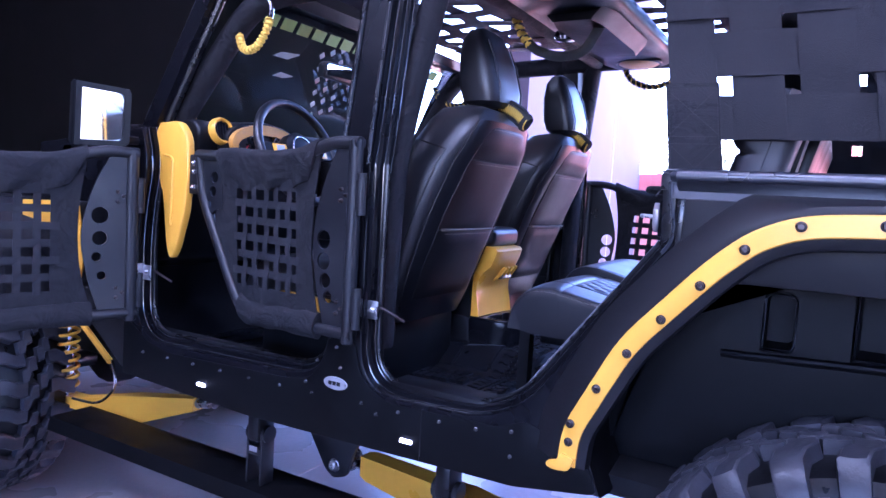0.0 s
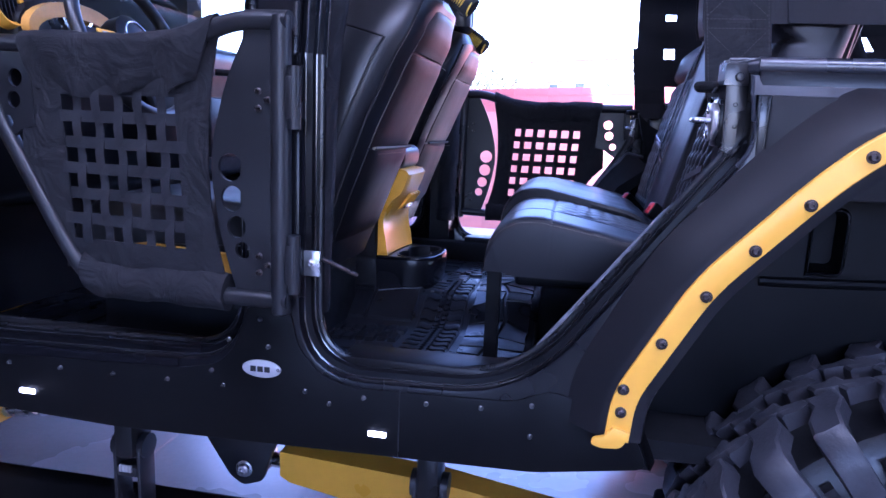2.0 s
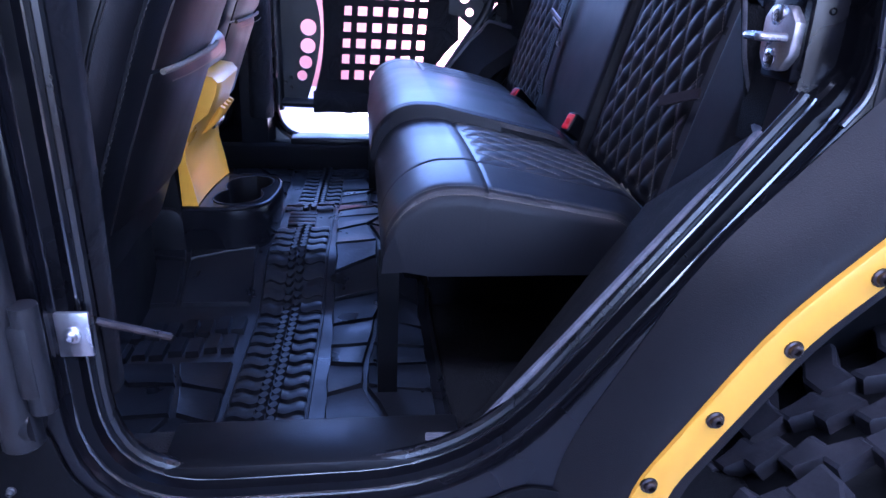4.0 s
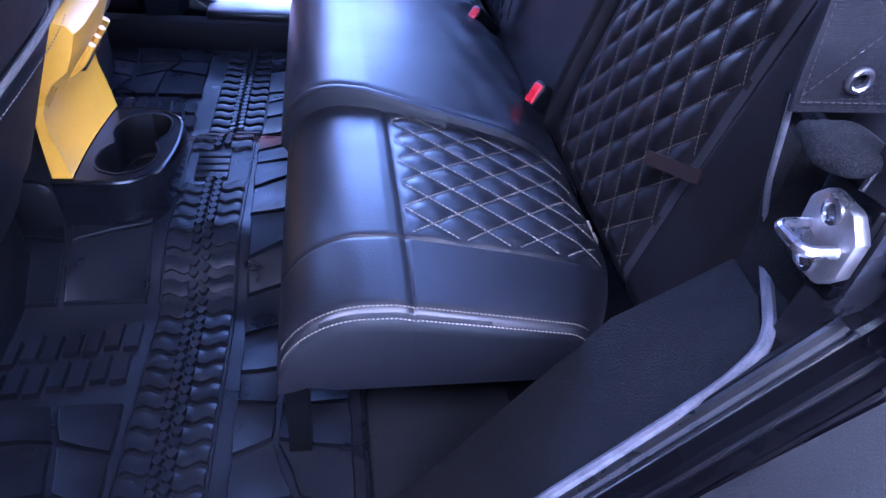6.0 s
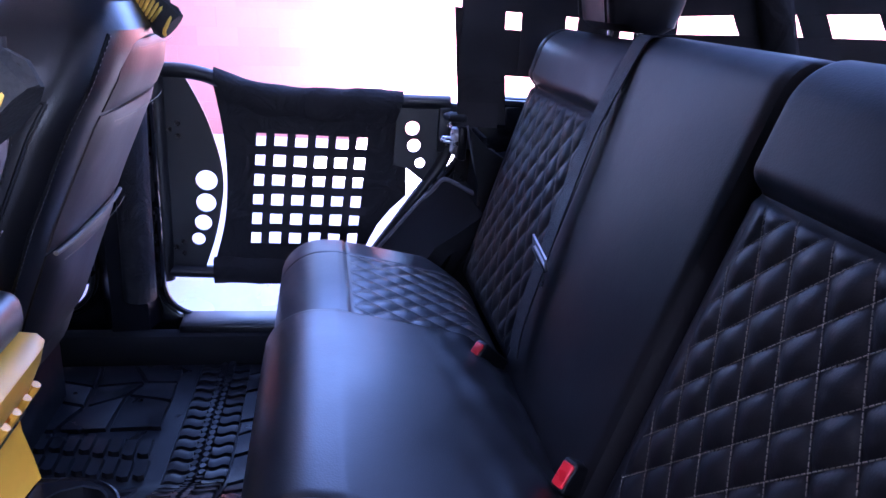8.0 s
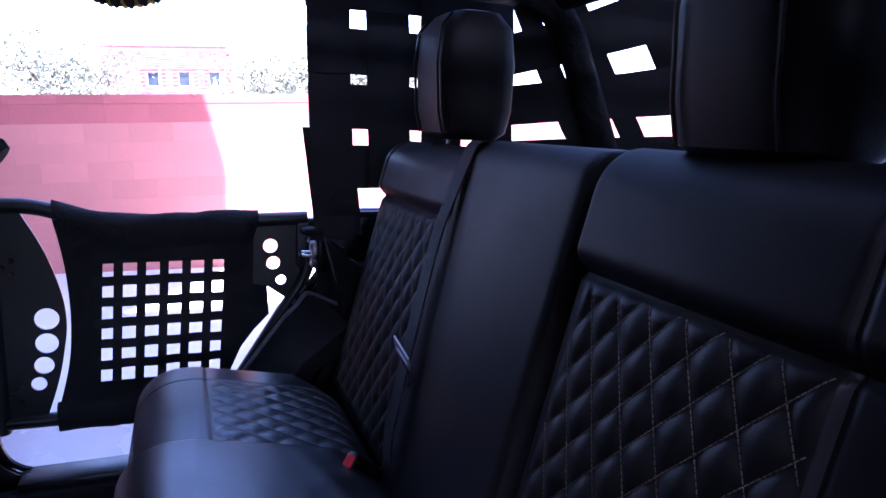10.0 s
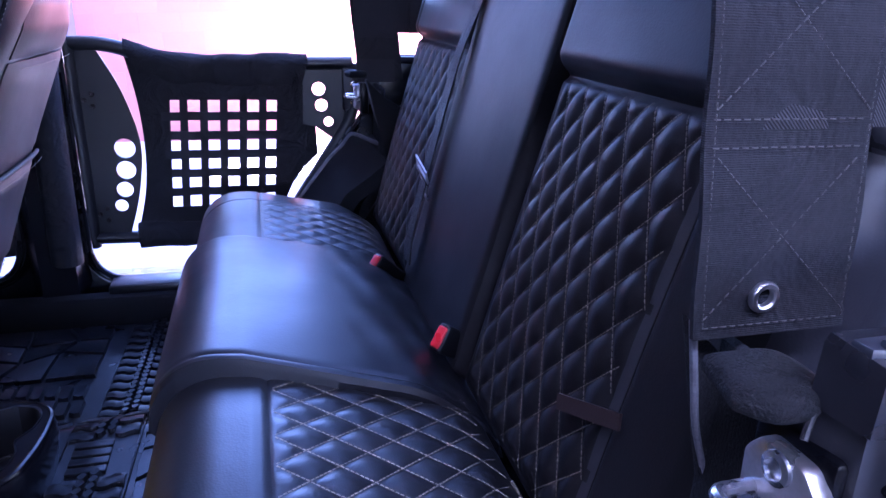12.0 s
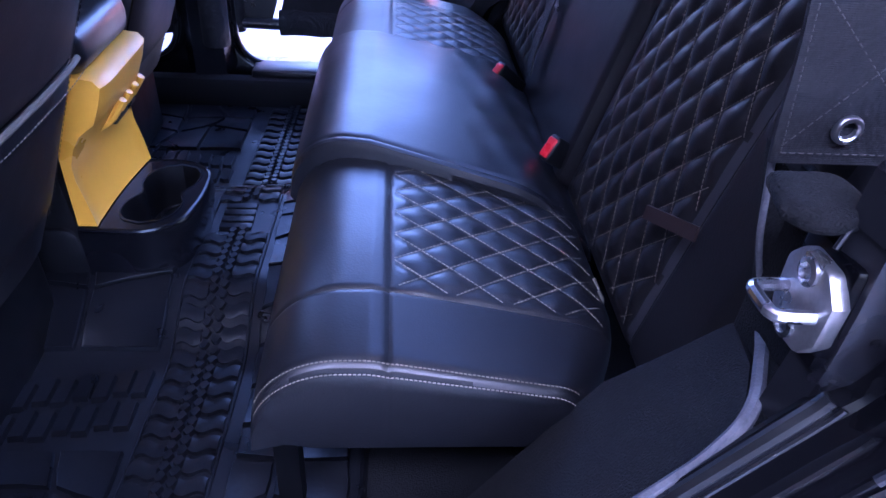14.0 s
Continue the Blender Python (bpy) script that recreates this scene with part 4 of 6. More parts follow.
        part("bracket_label", put(text_bars(x - 0.014, x + 0.014, 0.552, 0.566, 4, 0.026, 0.03)), BADGE, arm)


for side in (lambda b: b, far):
    step_bar(side)


def control_arms(put):
    rear = thing("control_arm", "yellow tapered steel lower control arm with a joint at its end", "control arm", group="control arms")
    beam = [[(x, 0.21 + w * sy, z + h * sz) for sy, sz in ((-1, -1), (1, -1), (1, 1), (-1, 1))] for x, w, z, h in ((-1.165, 0.022, 0.523, 0.028), (-1.14, 0.03, 0.52, 0.033), (-0.82, 0.036, 0.486, 0.05), (-0.55, 0.034, 0.45, 0.045), (-0.1, 0.03, 0.42, 0.03))]
    part("arm_beam", put(bevelled(loft(beam), 0.006)), YELLOW, rear)
    part("joint", put(join(tube([(-1.165, 0.21, 0.518), (-1.2, 0.21, 0.52)], 0.016, 12), lathe([(0.012, -0.03), (0.03, -0.026), (0.034, 0), (0.03, 0.026), (0.012, 0.03)], 16, pose(-1.22, 0.21, 0.522, 90, 0, 0)))), STEEL, rear)
    brk = part("frame_bracket", put(slab(rounded2([(-1.42, 0.66), (-1.33, 0.60), (-1.265, 0.50), (-1.235, 0.48), (-1.19, 0.495), (-1.17, 0.56), (-1.12, 0.66)], 0.012, 4), 0.155, 0.17, "y", 0.003)), SATIN, rear)
    part("bracket_bolt", put(bolt((-1.231, 0.155, 0.52), (0, -1, 0), 0.014, 0.014)), STEEL, brk)
    front = thing("control_arm", "yellow tapered front control arm under the body", "control arm", group="control arms")
    beam = [[(x, 0.21 + w * sy, z + h * sz) for sy, sz in ((-1, -1), (1, -1), (1, 1), (-1, 1))] for x, w, z, h in ((-1.86, 0.024, 0.553, 0.022), (-2.19, 0.034, 0.465, 0.054), (-2.5, 0.03, 0.425, 0.022), (-2.98, 0.03, 0.40, 0.02))]
    part("arm_beam", put(bevelled(loft(beam), 0.006)), YELLOW, front)
    part("joint", put(tube([(-1.86, 0.21, 0.555), (-1.78, 0.21, 0.57)], 0.018, 12)), STEEL, front)


for side in (lambda b: b, far):
    control_arms(side)


def coil_over(put):
    unit = thing("coil_spring", "yellow coil spring and shock absorber behind the front wheel", "suspension spring", group="front springs")
    x, y = -2.585, 0.2
    pts = [(x + 0.034 * math.cos(a), y + 0.034 * math.sin(a), 0.48 + 0.31 * a / (2 * math.pi * 9)) for a in np.linspace(0, 2 * math.pi * 9, 180)]
    part("coil", put(tube(pts, 0.0065, 8)), YELLOW, unit)
    part("damper", put(join(tube([(x, y, 0.42), (x, y, 0.62)], 0.02, 14), tube([(x, y, 0.62), (x, y, 0.95)], 0.009, 12))), CHROME, unit)
    link = thing("steering_link", "thin yellow strut running back from the spring mount", "strut", group="front struts")
    part("strut_bar", put(tube([(-2.545, 0.19, 0.775), (-2.21, 0.12, 0.653)], 0.011, 10)), YELLOW, link)
    line = thing("brake_hose", "thin black looped brake hose near the front wheel", "hose", group="brake hoses")
    part("hose", put(tube(rounded([(-2.2, 0.12, 0.66), (-2.17, 0.12, 0.57), (-2.28, 0.13, 0.48), (-2.46, 0.14, 0.465)], 0.1), 0.005, 8)), CHROME, line)


for side in (lambda b: b, far):
    coil_over(side)


def wheel(cx, y0):
    """Mud-terrain tyre on a dark rim; y0: its outer face."""
    w = thing("wheel", "large chunky mud-terrain tyre on a dark rim", "wheel", group="wheels", at=(cx, y0 + 0.16, 0.466))
    prof = [(0.24, 0.03), (0.27, 0.012), (0.34, 0.0), (0.41, 0.008), (0.445, 0.028), (0.458, 0.06), (0.462, 0.16), (0.458, 0.27), (0.445, 0.30), (0.34, 0.33), (0.27, 0.318), (0.24, 0.30)]
    turn = pose(cx, y0, 0.466, -90, 0, 0) @ Matrix.Diagonal((0.95, 0.95, 1, 1))
    carcass = lathe(prof, 72, turn)
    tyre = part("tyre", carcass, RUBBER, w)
    n = 28
    step = 2 * math.pi / n

    def lug(a0, a1, ys, r0, r1, mid=0.0):
        """One tread block: rings across the tyre, each (y, twist, drop); mid: a shallow dip across its top."""
        rings = []
        for y, da, drop in ys:
            m = (a0 + a1) / 2 + da
            ring = []
            for r, a in ((r0, a0 + da), (r1 - 0.003, a0 + da + 0.009), (r1, a0 + da + 0.02), (r1 - mid, m - 0.006), (r1 - mid, m + 0.006), (r1, a1 + da - 0.02), (r1 - 0.003, a1 + da - 0.009), (r0, a1 + da)):
                ring.append(Vector(((r - drop) * math.cos(a), (r - drop) * math.sin(a), y)))
            rings.append(ring)
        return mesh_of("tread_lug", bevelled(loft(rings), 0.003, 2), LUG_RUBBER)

    biter = [[Vector((r * math.cos(b), r * math.sin(b), y)) for b, y in ((step * 0.72, 0.006), (step * 0.72, -d - 0.002), (step * 0.9, -d - 0.002), (step * 0.9, 0.006))] for r, d in ((0.31, 0.0), (0.35, 0.007), (0.42, 0.01))]
    kinds = []
    for odd in (0, 1):
        out = 0.006 if odd else 0.0
        near = ((-0.004 - out, 0.0, 0.105), (-0.004 - out, 0.0, 0.07), (0.008 - out, 0.0, 0.035), (0.03, 0.0, 0.008), (0.06, 0.015, 0.001), (0.09, 0.055, 0.0), (0.122, 0.05, 0.0))
        over = [(0.33 - y, -t, d) for y, t, d in reversed(near)]
        kinds.append([(lug(step * 0.04, step * (0.64 if odd else 0.58), near, 0.44, 0.49, 0.002), 0),
                      (lug(step * 0.04, step * (0.64 if odd else 0.58), over, 0.44, 0.49, 0.002), step / 2),
                      (lug(step * 0.36, step * 0.93, ((0.108, 0.11, 0), (0.128, 0.10, 0), (0.14, 0.025, 0), (0.162, 0.015, 0)), 0.45, 0.489, 0.003), 0),
                      (lug(step * 0.10, step * 0.7, ((0.17, 0.12, 0), (0.19, 0.11, 0), (0.2, 0.05, 0), (0.218, 0.04, 0)), 0.45, 0.489, 0.003), step / 2),
                      (mesh_of("side_lug", bevelled(loft(biter), 0.002, 1), RUBBER), 0)])
    for k in range(n):
        for me, extra in kinds[k % 2]:
            ob = new("tread_lug", me)
            ob.parent = tyre
            ob.matrix_basis = turn @ Matrix.Rotation(k * step + extra, 4, "Z")
    rim = part("rim", lathe([(0.05, 0.09), (0.18, 0.1), (0.2, 0.06), (0.235, 0.03), (0.245, 0.028), (0.245, 0.3), (0.235, 0.3), (0.2, 0.26), (0.05, 0.25)], 48, turn), SATIN, w)
    for k in range(5):
        a = k * 2 * math.pi / 5
        part("wheel_nut", lathe([(0.012, 0), (0.012, -0.02), (0.006, -0.026)], 8, turn @ Matrix.Translation((0.065 * math.cos(a), 0.065 * math.sin(a), 0.09))), CHROME, rim)
    return w


rear_wheel = wheel(0.06, -0.10)
for spot in ((-3.0, 0.06), (0.0, 1.54), (-3.0, 1.54)):
    copy_thing(rear_wheel, Matrix.Translation((*spot, 0.466)))


# ---- tube doors ----
def ribbon(points, width_dir, width, thick, wave=0.0, count=0, phase=0.0):
    """A flat strap along a straight line, waved over and under its crossings."""
    a, b = Vector(points[0]), Vector(points[1])
    w = Vector(width_dir).normalized() * width / 2
    n = (b - a).normalized().cross(w).normalized()
    k = max(2, count * 6)
    rings = []
    for i in range(k + 1):
        s = i / k
        p = a.lerp(b, s) + n * wave * math.sin(math.pi * count * s + phase)
        t = n * thick / 2
        rings.append([p - w - t, p + w - t, p + w + t, p - w + t])
    return loft(rings)


def tube_door(name, label, length, slanted, sag=0.058, wide=0.0):
    """Door of bent tube with a drilled hinge plate, a sewn fabric skin and a woven strap window. Its hinge is at the origin; it reaches along +x."""
    d = thing(name, label, "vehicle door", group="tube doors")
    L = length
    top = rounded([(0.0, 0, 1.385), (0.10, 0, 1.388), (0.2, 0, 1.35), (0.3, 0, 1.343), (L - 0.02, 0, 1.35)], 0.06)
    if slanted:
        low = rounded([(0.0, 0, 0.925), (0.42 + wide, 0, 0.915), (0.475 + wide * 0.8, 0, 0.985), (L - 0.05 + wide, 0, 1.225), (L - 0.03 + wide * 0.6, 0, 1.345)], 0.05)
    else:
        low = rounded([(0.0, 0, 0.925), (L - 0.08, 0, 0.915), (L - 0.03, 0, 1.0), (L - 0.03, 0, 1.345)], 0.05)
    part("hinge_tube", tube([(0.015, 0, 0.9), (0.015, 0, 0.904), (0.015, 0, 1.392), (0.015, 0, 1.396)], [0.012, 0.017, 0.017, 0.012], 16), SATIN, d)
    part("top_tube", tube(top, 0.016, 12), SATIN, d)
    part("lower_tube", tube(low, 0.0155, 12), SATIN, d)
    curve = rounded2([(0.075, 1.375), (0.118, 1.29), (0.145, 1.19), (0.149, 1.13), (0.13, 1.02), (0.098, 0.925)], 0.05)
    holes = [circle(0.111, 1.147, 0.0235), circle(0.108, 1.094, 0.022), circle(0.10, 1.046, 0.019), circle(0.088, 1.006, 0.015)]
    if not slanted:
        holes = [circle(0.1, 1.206, 0.023), circle(0.1, 1.142, 0.02), circle(0.108, 1.09, 0.013), circle(0.094, 1.036, 0.012)]
    plate = part("hinge_plate", plate_holes([(0.012, 1.378), *curve, (0.012, 0.93)], holes, -0.003, 0.003), SATIN, d)
    for z in (1.26, 0.985):
        for dx, dz in ((0.038, 0.0), (0.055, 0.014), (0.055, -0.014)):
            part("bolt", join(bolt((dx, -0.003, z + dz), (0, -1, 0), 0.0045, 0.009), bolt((dx, 0.003, z + dz), (0, 1, 0), 0.0045, 0.009)), DARK_STEEL, plate)
    # skin with the window cut out
    end = 0.47 if slanted else L - 0.2
    wx0, wx1, wz0, wz1 = 0.222, 0.469 if slanted else L - 0.2, 0.997, 1.26
    left = rounded2([(0.132, 1.362), (0.15, 1.27), (0.157, 1.16), (0.15, 1.05), (0.118, 0.93)], 0.05)
    right = [(0.445, 0.93), (0.5, 1.05), (0.53, 1.09), (0.565, 1.125), (0.562, 1.19), (0.55, 1.345)] if slanted else [(L - 0.06, 0.93), (L - 0.05, 1.345)]
    skin = [*left, *right, (0.3, 1.345), (0.2, 1.35)]
    xr = wx1 if slanted else L - 0.15
    lean = 0.065 if slanted else 0.0  # the weave leans a little off the upright
    window = [(wx0 - lean * (wz1 - wz0), wz0), (xr - lean * (wz1 - wz0), wz0), (xr, wz1), (wx0, wz1)]
    cover = part("fabric_skin", plate_holes(skin, [window], -0.0015, 0.0015), FABRIC, d)
    cols = 5 if slanted else int((xr - wx0) / 0.0458) - 1
    for k in range(cols):
        x = 0.253 + 0.0458 * k
        part("vertical_strap", ribbon([(x - lean * (wz1 - wz0), 0, wz0 - 0.01), (x, 0, wz1 + 0.01)], (1, 0, 0), 0.0185, 0.002, 0.0035, 6, math.pi * (k % 2)), WEB, cover)
    for k in range(5):
        z = 1.2215 - 0.0466 * k
        part("horizontal_strap", ribbon([(wx0 - 0.025, 0, z), (xr + 0.005, 0, z)], (0, 0, 1), 0.0205, 0.002, 0.0035, cols + 1, math.pi * (k % 2)), WEB, cover)
    # sleeves sewn round the tubes, with creases
    rng = random.Random(len(name) + int(length * 100))
    for base, u0, u1, rad, label2 in ((top, 0.135, L - 0.13, 0.023, "top_sleeve"), (low, 0.12, 0.43 if slanted else L - 0.1, 0.026, "bottom_sleeve")):
        rings = []
        for u in np.linspace(u0, u1, 34):
            near = min(range(len(base) - 1), key=lambda i: abs((base[i].x + base[i + 1].x) / 2 - u))
            p, q = base[near], base[near + 1]
            s = (u - p.x) / max(q.x - p.x, 1e-6)
            z = p.z + (q.z - p.z) * min(1, max(0, s))
            drop = sag if label2 == "top_sleeve" else -0.012
            ring = []
            for k in range(14):
                a = 2 * math.pi * k / 14
                r = rad * (1 + 0.05 * math.sin(u * 61 + k * 1.3) + 0.05 * math.sin(u * 23 + k) + 0.05 * rng.random())
                zz = math.sin(a) * r
                if zz * (-1 if drop > 0 else 1) > 0:
                    zz *= 1 + abs(drop) / rad
                hang = max(0.0, -zz) if drop > 0 else 0.0
                ring.append((u + 0.5 * hang * (1 - (u - u0) / (u1 - u0)) - 0.3 * hang * (u - u0) / (u1 - u0), math.cos(a) * r * 0.8 * (1 - 4 * hang) + hang * 0.12 * math.sin(u * 47), z + zz * (1 + 0.03 * math.sin(u * 15 + 1))))
            rings.append(ring)
        part(label2, loft(rings), FABRIC, d)
    if slanted:
        ends = [circle(0.571, 1.287, 0.0165), circle(0.577, 1.247, 0.0155), circle(0.594, 1.206, 0.012)]
        latch = part("latch_plate", plate_holes([(0.535, 1.34), (0.53, 1.2), (0.562, 1.193), (0.602, 1.164), (L - 0.02, 1.235), (L, 1.345)], ends, -0.003, 0.003), SATIN, d)
        for z in (1.325, 1.3, 1.255):
            part("latch_bolt", join(bolt((L - 0.018, -0.012, z), (0, -1, 0), 0.006, 0.01), bolt((L - 0.018, 0.012, z), (0, 1, 0), 0.006, 0.01)), CHROME, latch)
        part("latch_block", box(L - 0.045, L + 0.008, -0.012, 0.012, 1.235, 1.35, 0.004), SATIN, latch)
    for z in (1.265, 0.99):
        part("hinge_leaf", join(box(-0.015, 0.003, -0.012, 0.012, z - 0.035, z + 0.035, 0.005), tube([(-0.009, 0.0, z - 0.05), (-0.009, 0.0, z + 0.05)], 0.011, 12)), SATIN, d)
    for ob in d.children_recursive:
        if ob.parent == d:
            ob.matrix_parent_inverse = Matrix.Translation((-0.015, 0, 0))
    return d


def swung(x, y, z, angle):
    return Matrix.Translation((x, y, z)) @ Matrix.Rotation(radians(angle), 4, "Z")


passenger_door = tube_door("tube_door", "closed black tube door with woven strap window and drilled plates", 0.675, True, 0.026, 0.034)
passenger_door.matrix_basis = Matrix.Translation((-1.02, 1.6, 0))
rear_door = tube_door("tube_door", "black tube door swung open, sagging fabric over woven straps", 0.675, True)
rear_door.matrix_basis = swung(-1.065, -0.03, 0.024, 180 - 6.8)
front_door = tube_door("tube_door", "black tube front door swung wide open past its hinges", 0.9, False)
front_door.matrix_basis = swung(-1.82, -0.085, -0.02, 180 + 72)
far_front = copy_thing(front_door, Matrix.Translation((-1.96, 1.6, 0)))
tagged(far_front, "closed black tube front door on the far flank")


# ---- seats ----
def seat_matrix(origin, xdir, ydir, zdir):
    m = Matrix.Identity(4)
    for c, v in enumerate((xdir, ydir, zdir)):
        m.col[c][:3] = v
    m.col[3][:3] = origin
    return m


def rear_bench():
    bench = thing("rear_bench_seat", "black leatherette rear bench with diamond-quilted inserts and tan stitching", "bench seat", at=(-0.5, 0.8, 0.73))
    front, base = -0.748, 0.972

    def sloped(T, outer, W):
        """The top falls to the rear, the underside stays level, and the outer rear corner is cut round."""
        def bend(p):
            up = min(1.0, max(0.0, p.z / T))
            y = p.y
            if outer:
                e = p.x if outer == "low" else W - p.x
                y -= 0.062 * max(0.0, 1 - e / 0.15) ** 1.6 * max(0.0, (p.y - 0.2) / 0.17)
            return Vector((p.x, y, p.z - up * 0.2 * max(0, y - 0.11)))
        return bend

    def tucked(bm, W, bend):
        for v in bm.verts:
            if v.co.z < 1e-6:
                v.co.x = W / 2 + (v.co.x - W / 2) * 0.95
                v.co.y = max(v.co.y, 0.03)
                v.co.z += 0.012 * max(0.0, 1 - v.co.y / 0.06)
        for v in bm.verts:
            v.co = bend(v.co)
        return bm

    def cushion(y0, y1, quilted, outer):
        W, L, T = y1 - y0, 0.378, 0.122
        m = seat_matrix((front, y0, base), (0, 1, 0), (1, 0, 0), (0, 0, 1))
        if quilted:
            bend = sloped(T, outer, W)
            a, b = (0.106, W - 0.004) if outer == "low" else (0.004, W - 0.106)
            quilt = (a, b, 0.131, 0.366, 0.0456, 0.0605, 0.0042, 0.0, a if outer == "low" else b, 0.131)
            gx = [a - 0.002] if outer == "low" else [b + 0.002]
            r = (0.022, 0.012, 0.085, 0.05) if outer == "low" else (0.012, 0.022, 0.085, 0.05)
            h0 = pad_height(W, L, T, r, 0.006, quilt, gx, [0.127], 0.0024, 0.0024)
            welt = 0.009 if outer == "low" else W - 0.009

            def h(x, y):
                e = x if outer == "low" else W - x
                return h0(x, y) + 0.0009 * math.exp(-(((x - welt) / 0.0035) ** 2)) - 0.006 * max(0.0, 1 - e / 0.1) ** 2
            pad_ob = part("seat_cushion", moved(tucked(pad(W, L, h, 150, 130), W, bend), m), QUILT, bench)
            pad_ob.data.materials.append(SIDE_LEATHER)
            for f in pad_ob.data.polygons:  # side faces take the leather copy dulled for shade
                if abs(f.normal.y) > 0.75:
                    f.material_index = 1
            part("quilt_stitching", stitches(quilt_lines(quilt, h), m, bend, w=0.0009), THREAD, pad_ob, "tan diamond stitching")
            for off in (0.0, 0.0085):
                e = 0.004 + off if outer == "low" else W - 0.004 - off
                line = [Vector((e, s, h(e, s) + 0.0012)) for s in np.linspace(0.006, 0.36, 70)]
                part("edge_stitching", stitches([line], m, bend, length=0.0030, gap=0.0012, w=0.0009), THREAD, pad_ob, "paired tan edge stitching")
        else:
            bend = sloped(T, "", W)
            h0 = pad_height(W, L + 0.03, T + 0.024, (0.009, 0.014, 0.085, 0.12), 0.006)

            def h(x, y):
                crease = 0.0
                if y > 0.24:
                    q = min(1.0, (y - 0.24) / 0.12)
                    crease = 0.0045 * q * math.sin(58 * x + 30 * y) * math.sin(23 * x - 66 * y) - 0.008 * q * q * max(0.0, math.sin(30 * x + 2.2)) ** 4
                near = max(0.0, 1 - x / 0.05)
                return h0(x, y) + crease * (1 - near) - 0.0022 * math.exp(-(((x - 0.016) / 0.003) ** 2)) * min(1.0, y / 0.06)

            def flared(p):
                q = p.y / L
                return bend(Vector((p.x - 0.075 * q * (1 - p.x / W) - 0.012 * q * p.x / W, p.y, p.z)))
            pad_ob = part("centre_cushion", moved(tucked(pad(W, L + 0.03, h, 110, 90), W, flared), Matrix.Translation((-0.008, 0, 0)) @ m), LEATHER, bench)
            # The centre cushion's sides get the shade-dulled leather as well.
            pad_ob.data.materials.append(SIDE_LEATHER)
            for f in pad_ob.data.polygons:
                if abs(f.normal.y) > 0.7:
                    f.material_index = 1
        return pad_ob

    cushion(0.2, 0.59, True, "low")
    cushion(0.586, 1.01, False, "")
    cushion(1.006, 1.396, True, "high")
    # backrest in three parts, leaning back
    lean = math.atan2(0.12, 0.455)
    up, out = Vector((math.sin(lean), 0, math.cos(lean))), Vector((-math.cos(lean), 0, math.sin(lean)))
    low_edge = Vector((-0.345, 0, 1.10)) - up * 0.09 - out * 0.11

    def back(y0, y1, quilted, extra):
        W, L, T = y1 - y0, 0.565 + extra, 0.11
        m = seat_matrix(low_edge + Vector((0, y0, 0)), (0, 1, 0), up, out)
        near = y0 < 0.5
        if quilted:
            q0, q1 = (0.125, W - 0.022) if near else (0.022, W - 0.06)
            quilt = (q0, q1, 0.02, 0.424, 0.048, 0.066, 0.0075, 0.16, 0.503 - y0, 0.426) if near else (q0, q1, 0.02, 0.424, 0.046, 0.072, 0.0075, 0.0, q0, 0.426)
            h0 = pad_height(W, L, T, (0.04, 0.018, 0.02, 0.06) if near else (0.018, 0.04, 0.02, 0.06), 0.01, quilt, [q0 - 0.005] if near else [q1 + 0.005], [], 0.006, 0.005)

            def h(x, y):
                over = min(1.0, max(0.0, (y - 0.43) / 0.022))
                return h0(x, y) + 0.016 * math.sin(over * math.pi / 2) - 0.006 * math.exp(-(((y - 0.427) / 0.006) ** 2))
            shape = pad(W, L, h, 140, 180)
            for v in shape.verts:  # the outer side rounds off towards the rear
                e = v.co.x if near else W - v.co.x
                v.co.z = max(v.co.z, 0.052 * max(0.0, 1 - e / 0.07) ** 2)
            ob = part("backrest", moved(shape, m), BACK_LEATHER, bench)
            ob.data.materials.append(BOLSTER)
            for f in ob.data.polygons:  # the outer side takes the paler leather copy, as if lit
                if (f.normal.y < -0.6 if near else f.normal.y > 0.6):
                    f.material_index = 1
            part("side_bolster", moved(box(0.003, 0.1, 0.02, 0.555, 0.0, 0.085, 0.032, 4) if near else box(W - 0.1, W - 0.003, 0.02, 0.545, 0.0, 0.085, 0.032, 4), m), BOLSTER, ob)
            part("quilt_stitching", stitches(quilt_lines(quilt, h), m, normal=out, w=0.0006), DIM_THREAD, ob, "tan diamond stitching")
        else:
            h = pad_height(W, L, T + 0.014, (0.02, 0.02, 0.02, 0.045), 0.004)
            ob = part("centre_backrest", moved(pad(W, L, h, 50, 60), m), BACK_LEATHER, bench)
        return ob

    back(0.185, 0.632, True, 0.005)
    back(0.636, 0.984, False, 0.0)
    back(0.988, 1.412, True, -0.012)
    part("backrest_shell", moved(box(0.08, 1.15, 0.0, 0.55, -0.03, 0.0, 0.01), seat_matrix(low_edge + Vector((0, 0.185, 0)), (0, 1, 0), up, out)), PLASTIC, bench)
    for sgn in (-1, 1):
        part("back_brace", tube([(-0.185, 0.8 + sgn * 0.575, 1.25), (-0.163, 0.8 + sgn * 0.575, 1.35), (-0.135, 0.8 + sgn * 0.57, 1.475)], 0.012, 10), PLASTIC, bench)
    for yc in (0.475, 1.19):
        rings = []
        for s, w, d in ((0.0, 0.10, 0.045), (0.012, 0.118, 0.062), (0.05, 0.13, 0.07), (0.13, 0.13, 0.074), (0.19, 0.122, 0.068), (0.216, 0.1, 0.046), (0.222, 0.06, 0.022)):
            p = Vector((-0.165, yc, 1.548 + s))
            ring = []
            for k in range(28):
                a = 2 * math.pi * k / 28
                c, sn = math.cos(a), math.sin(a)
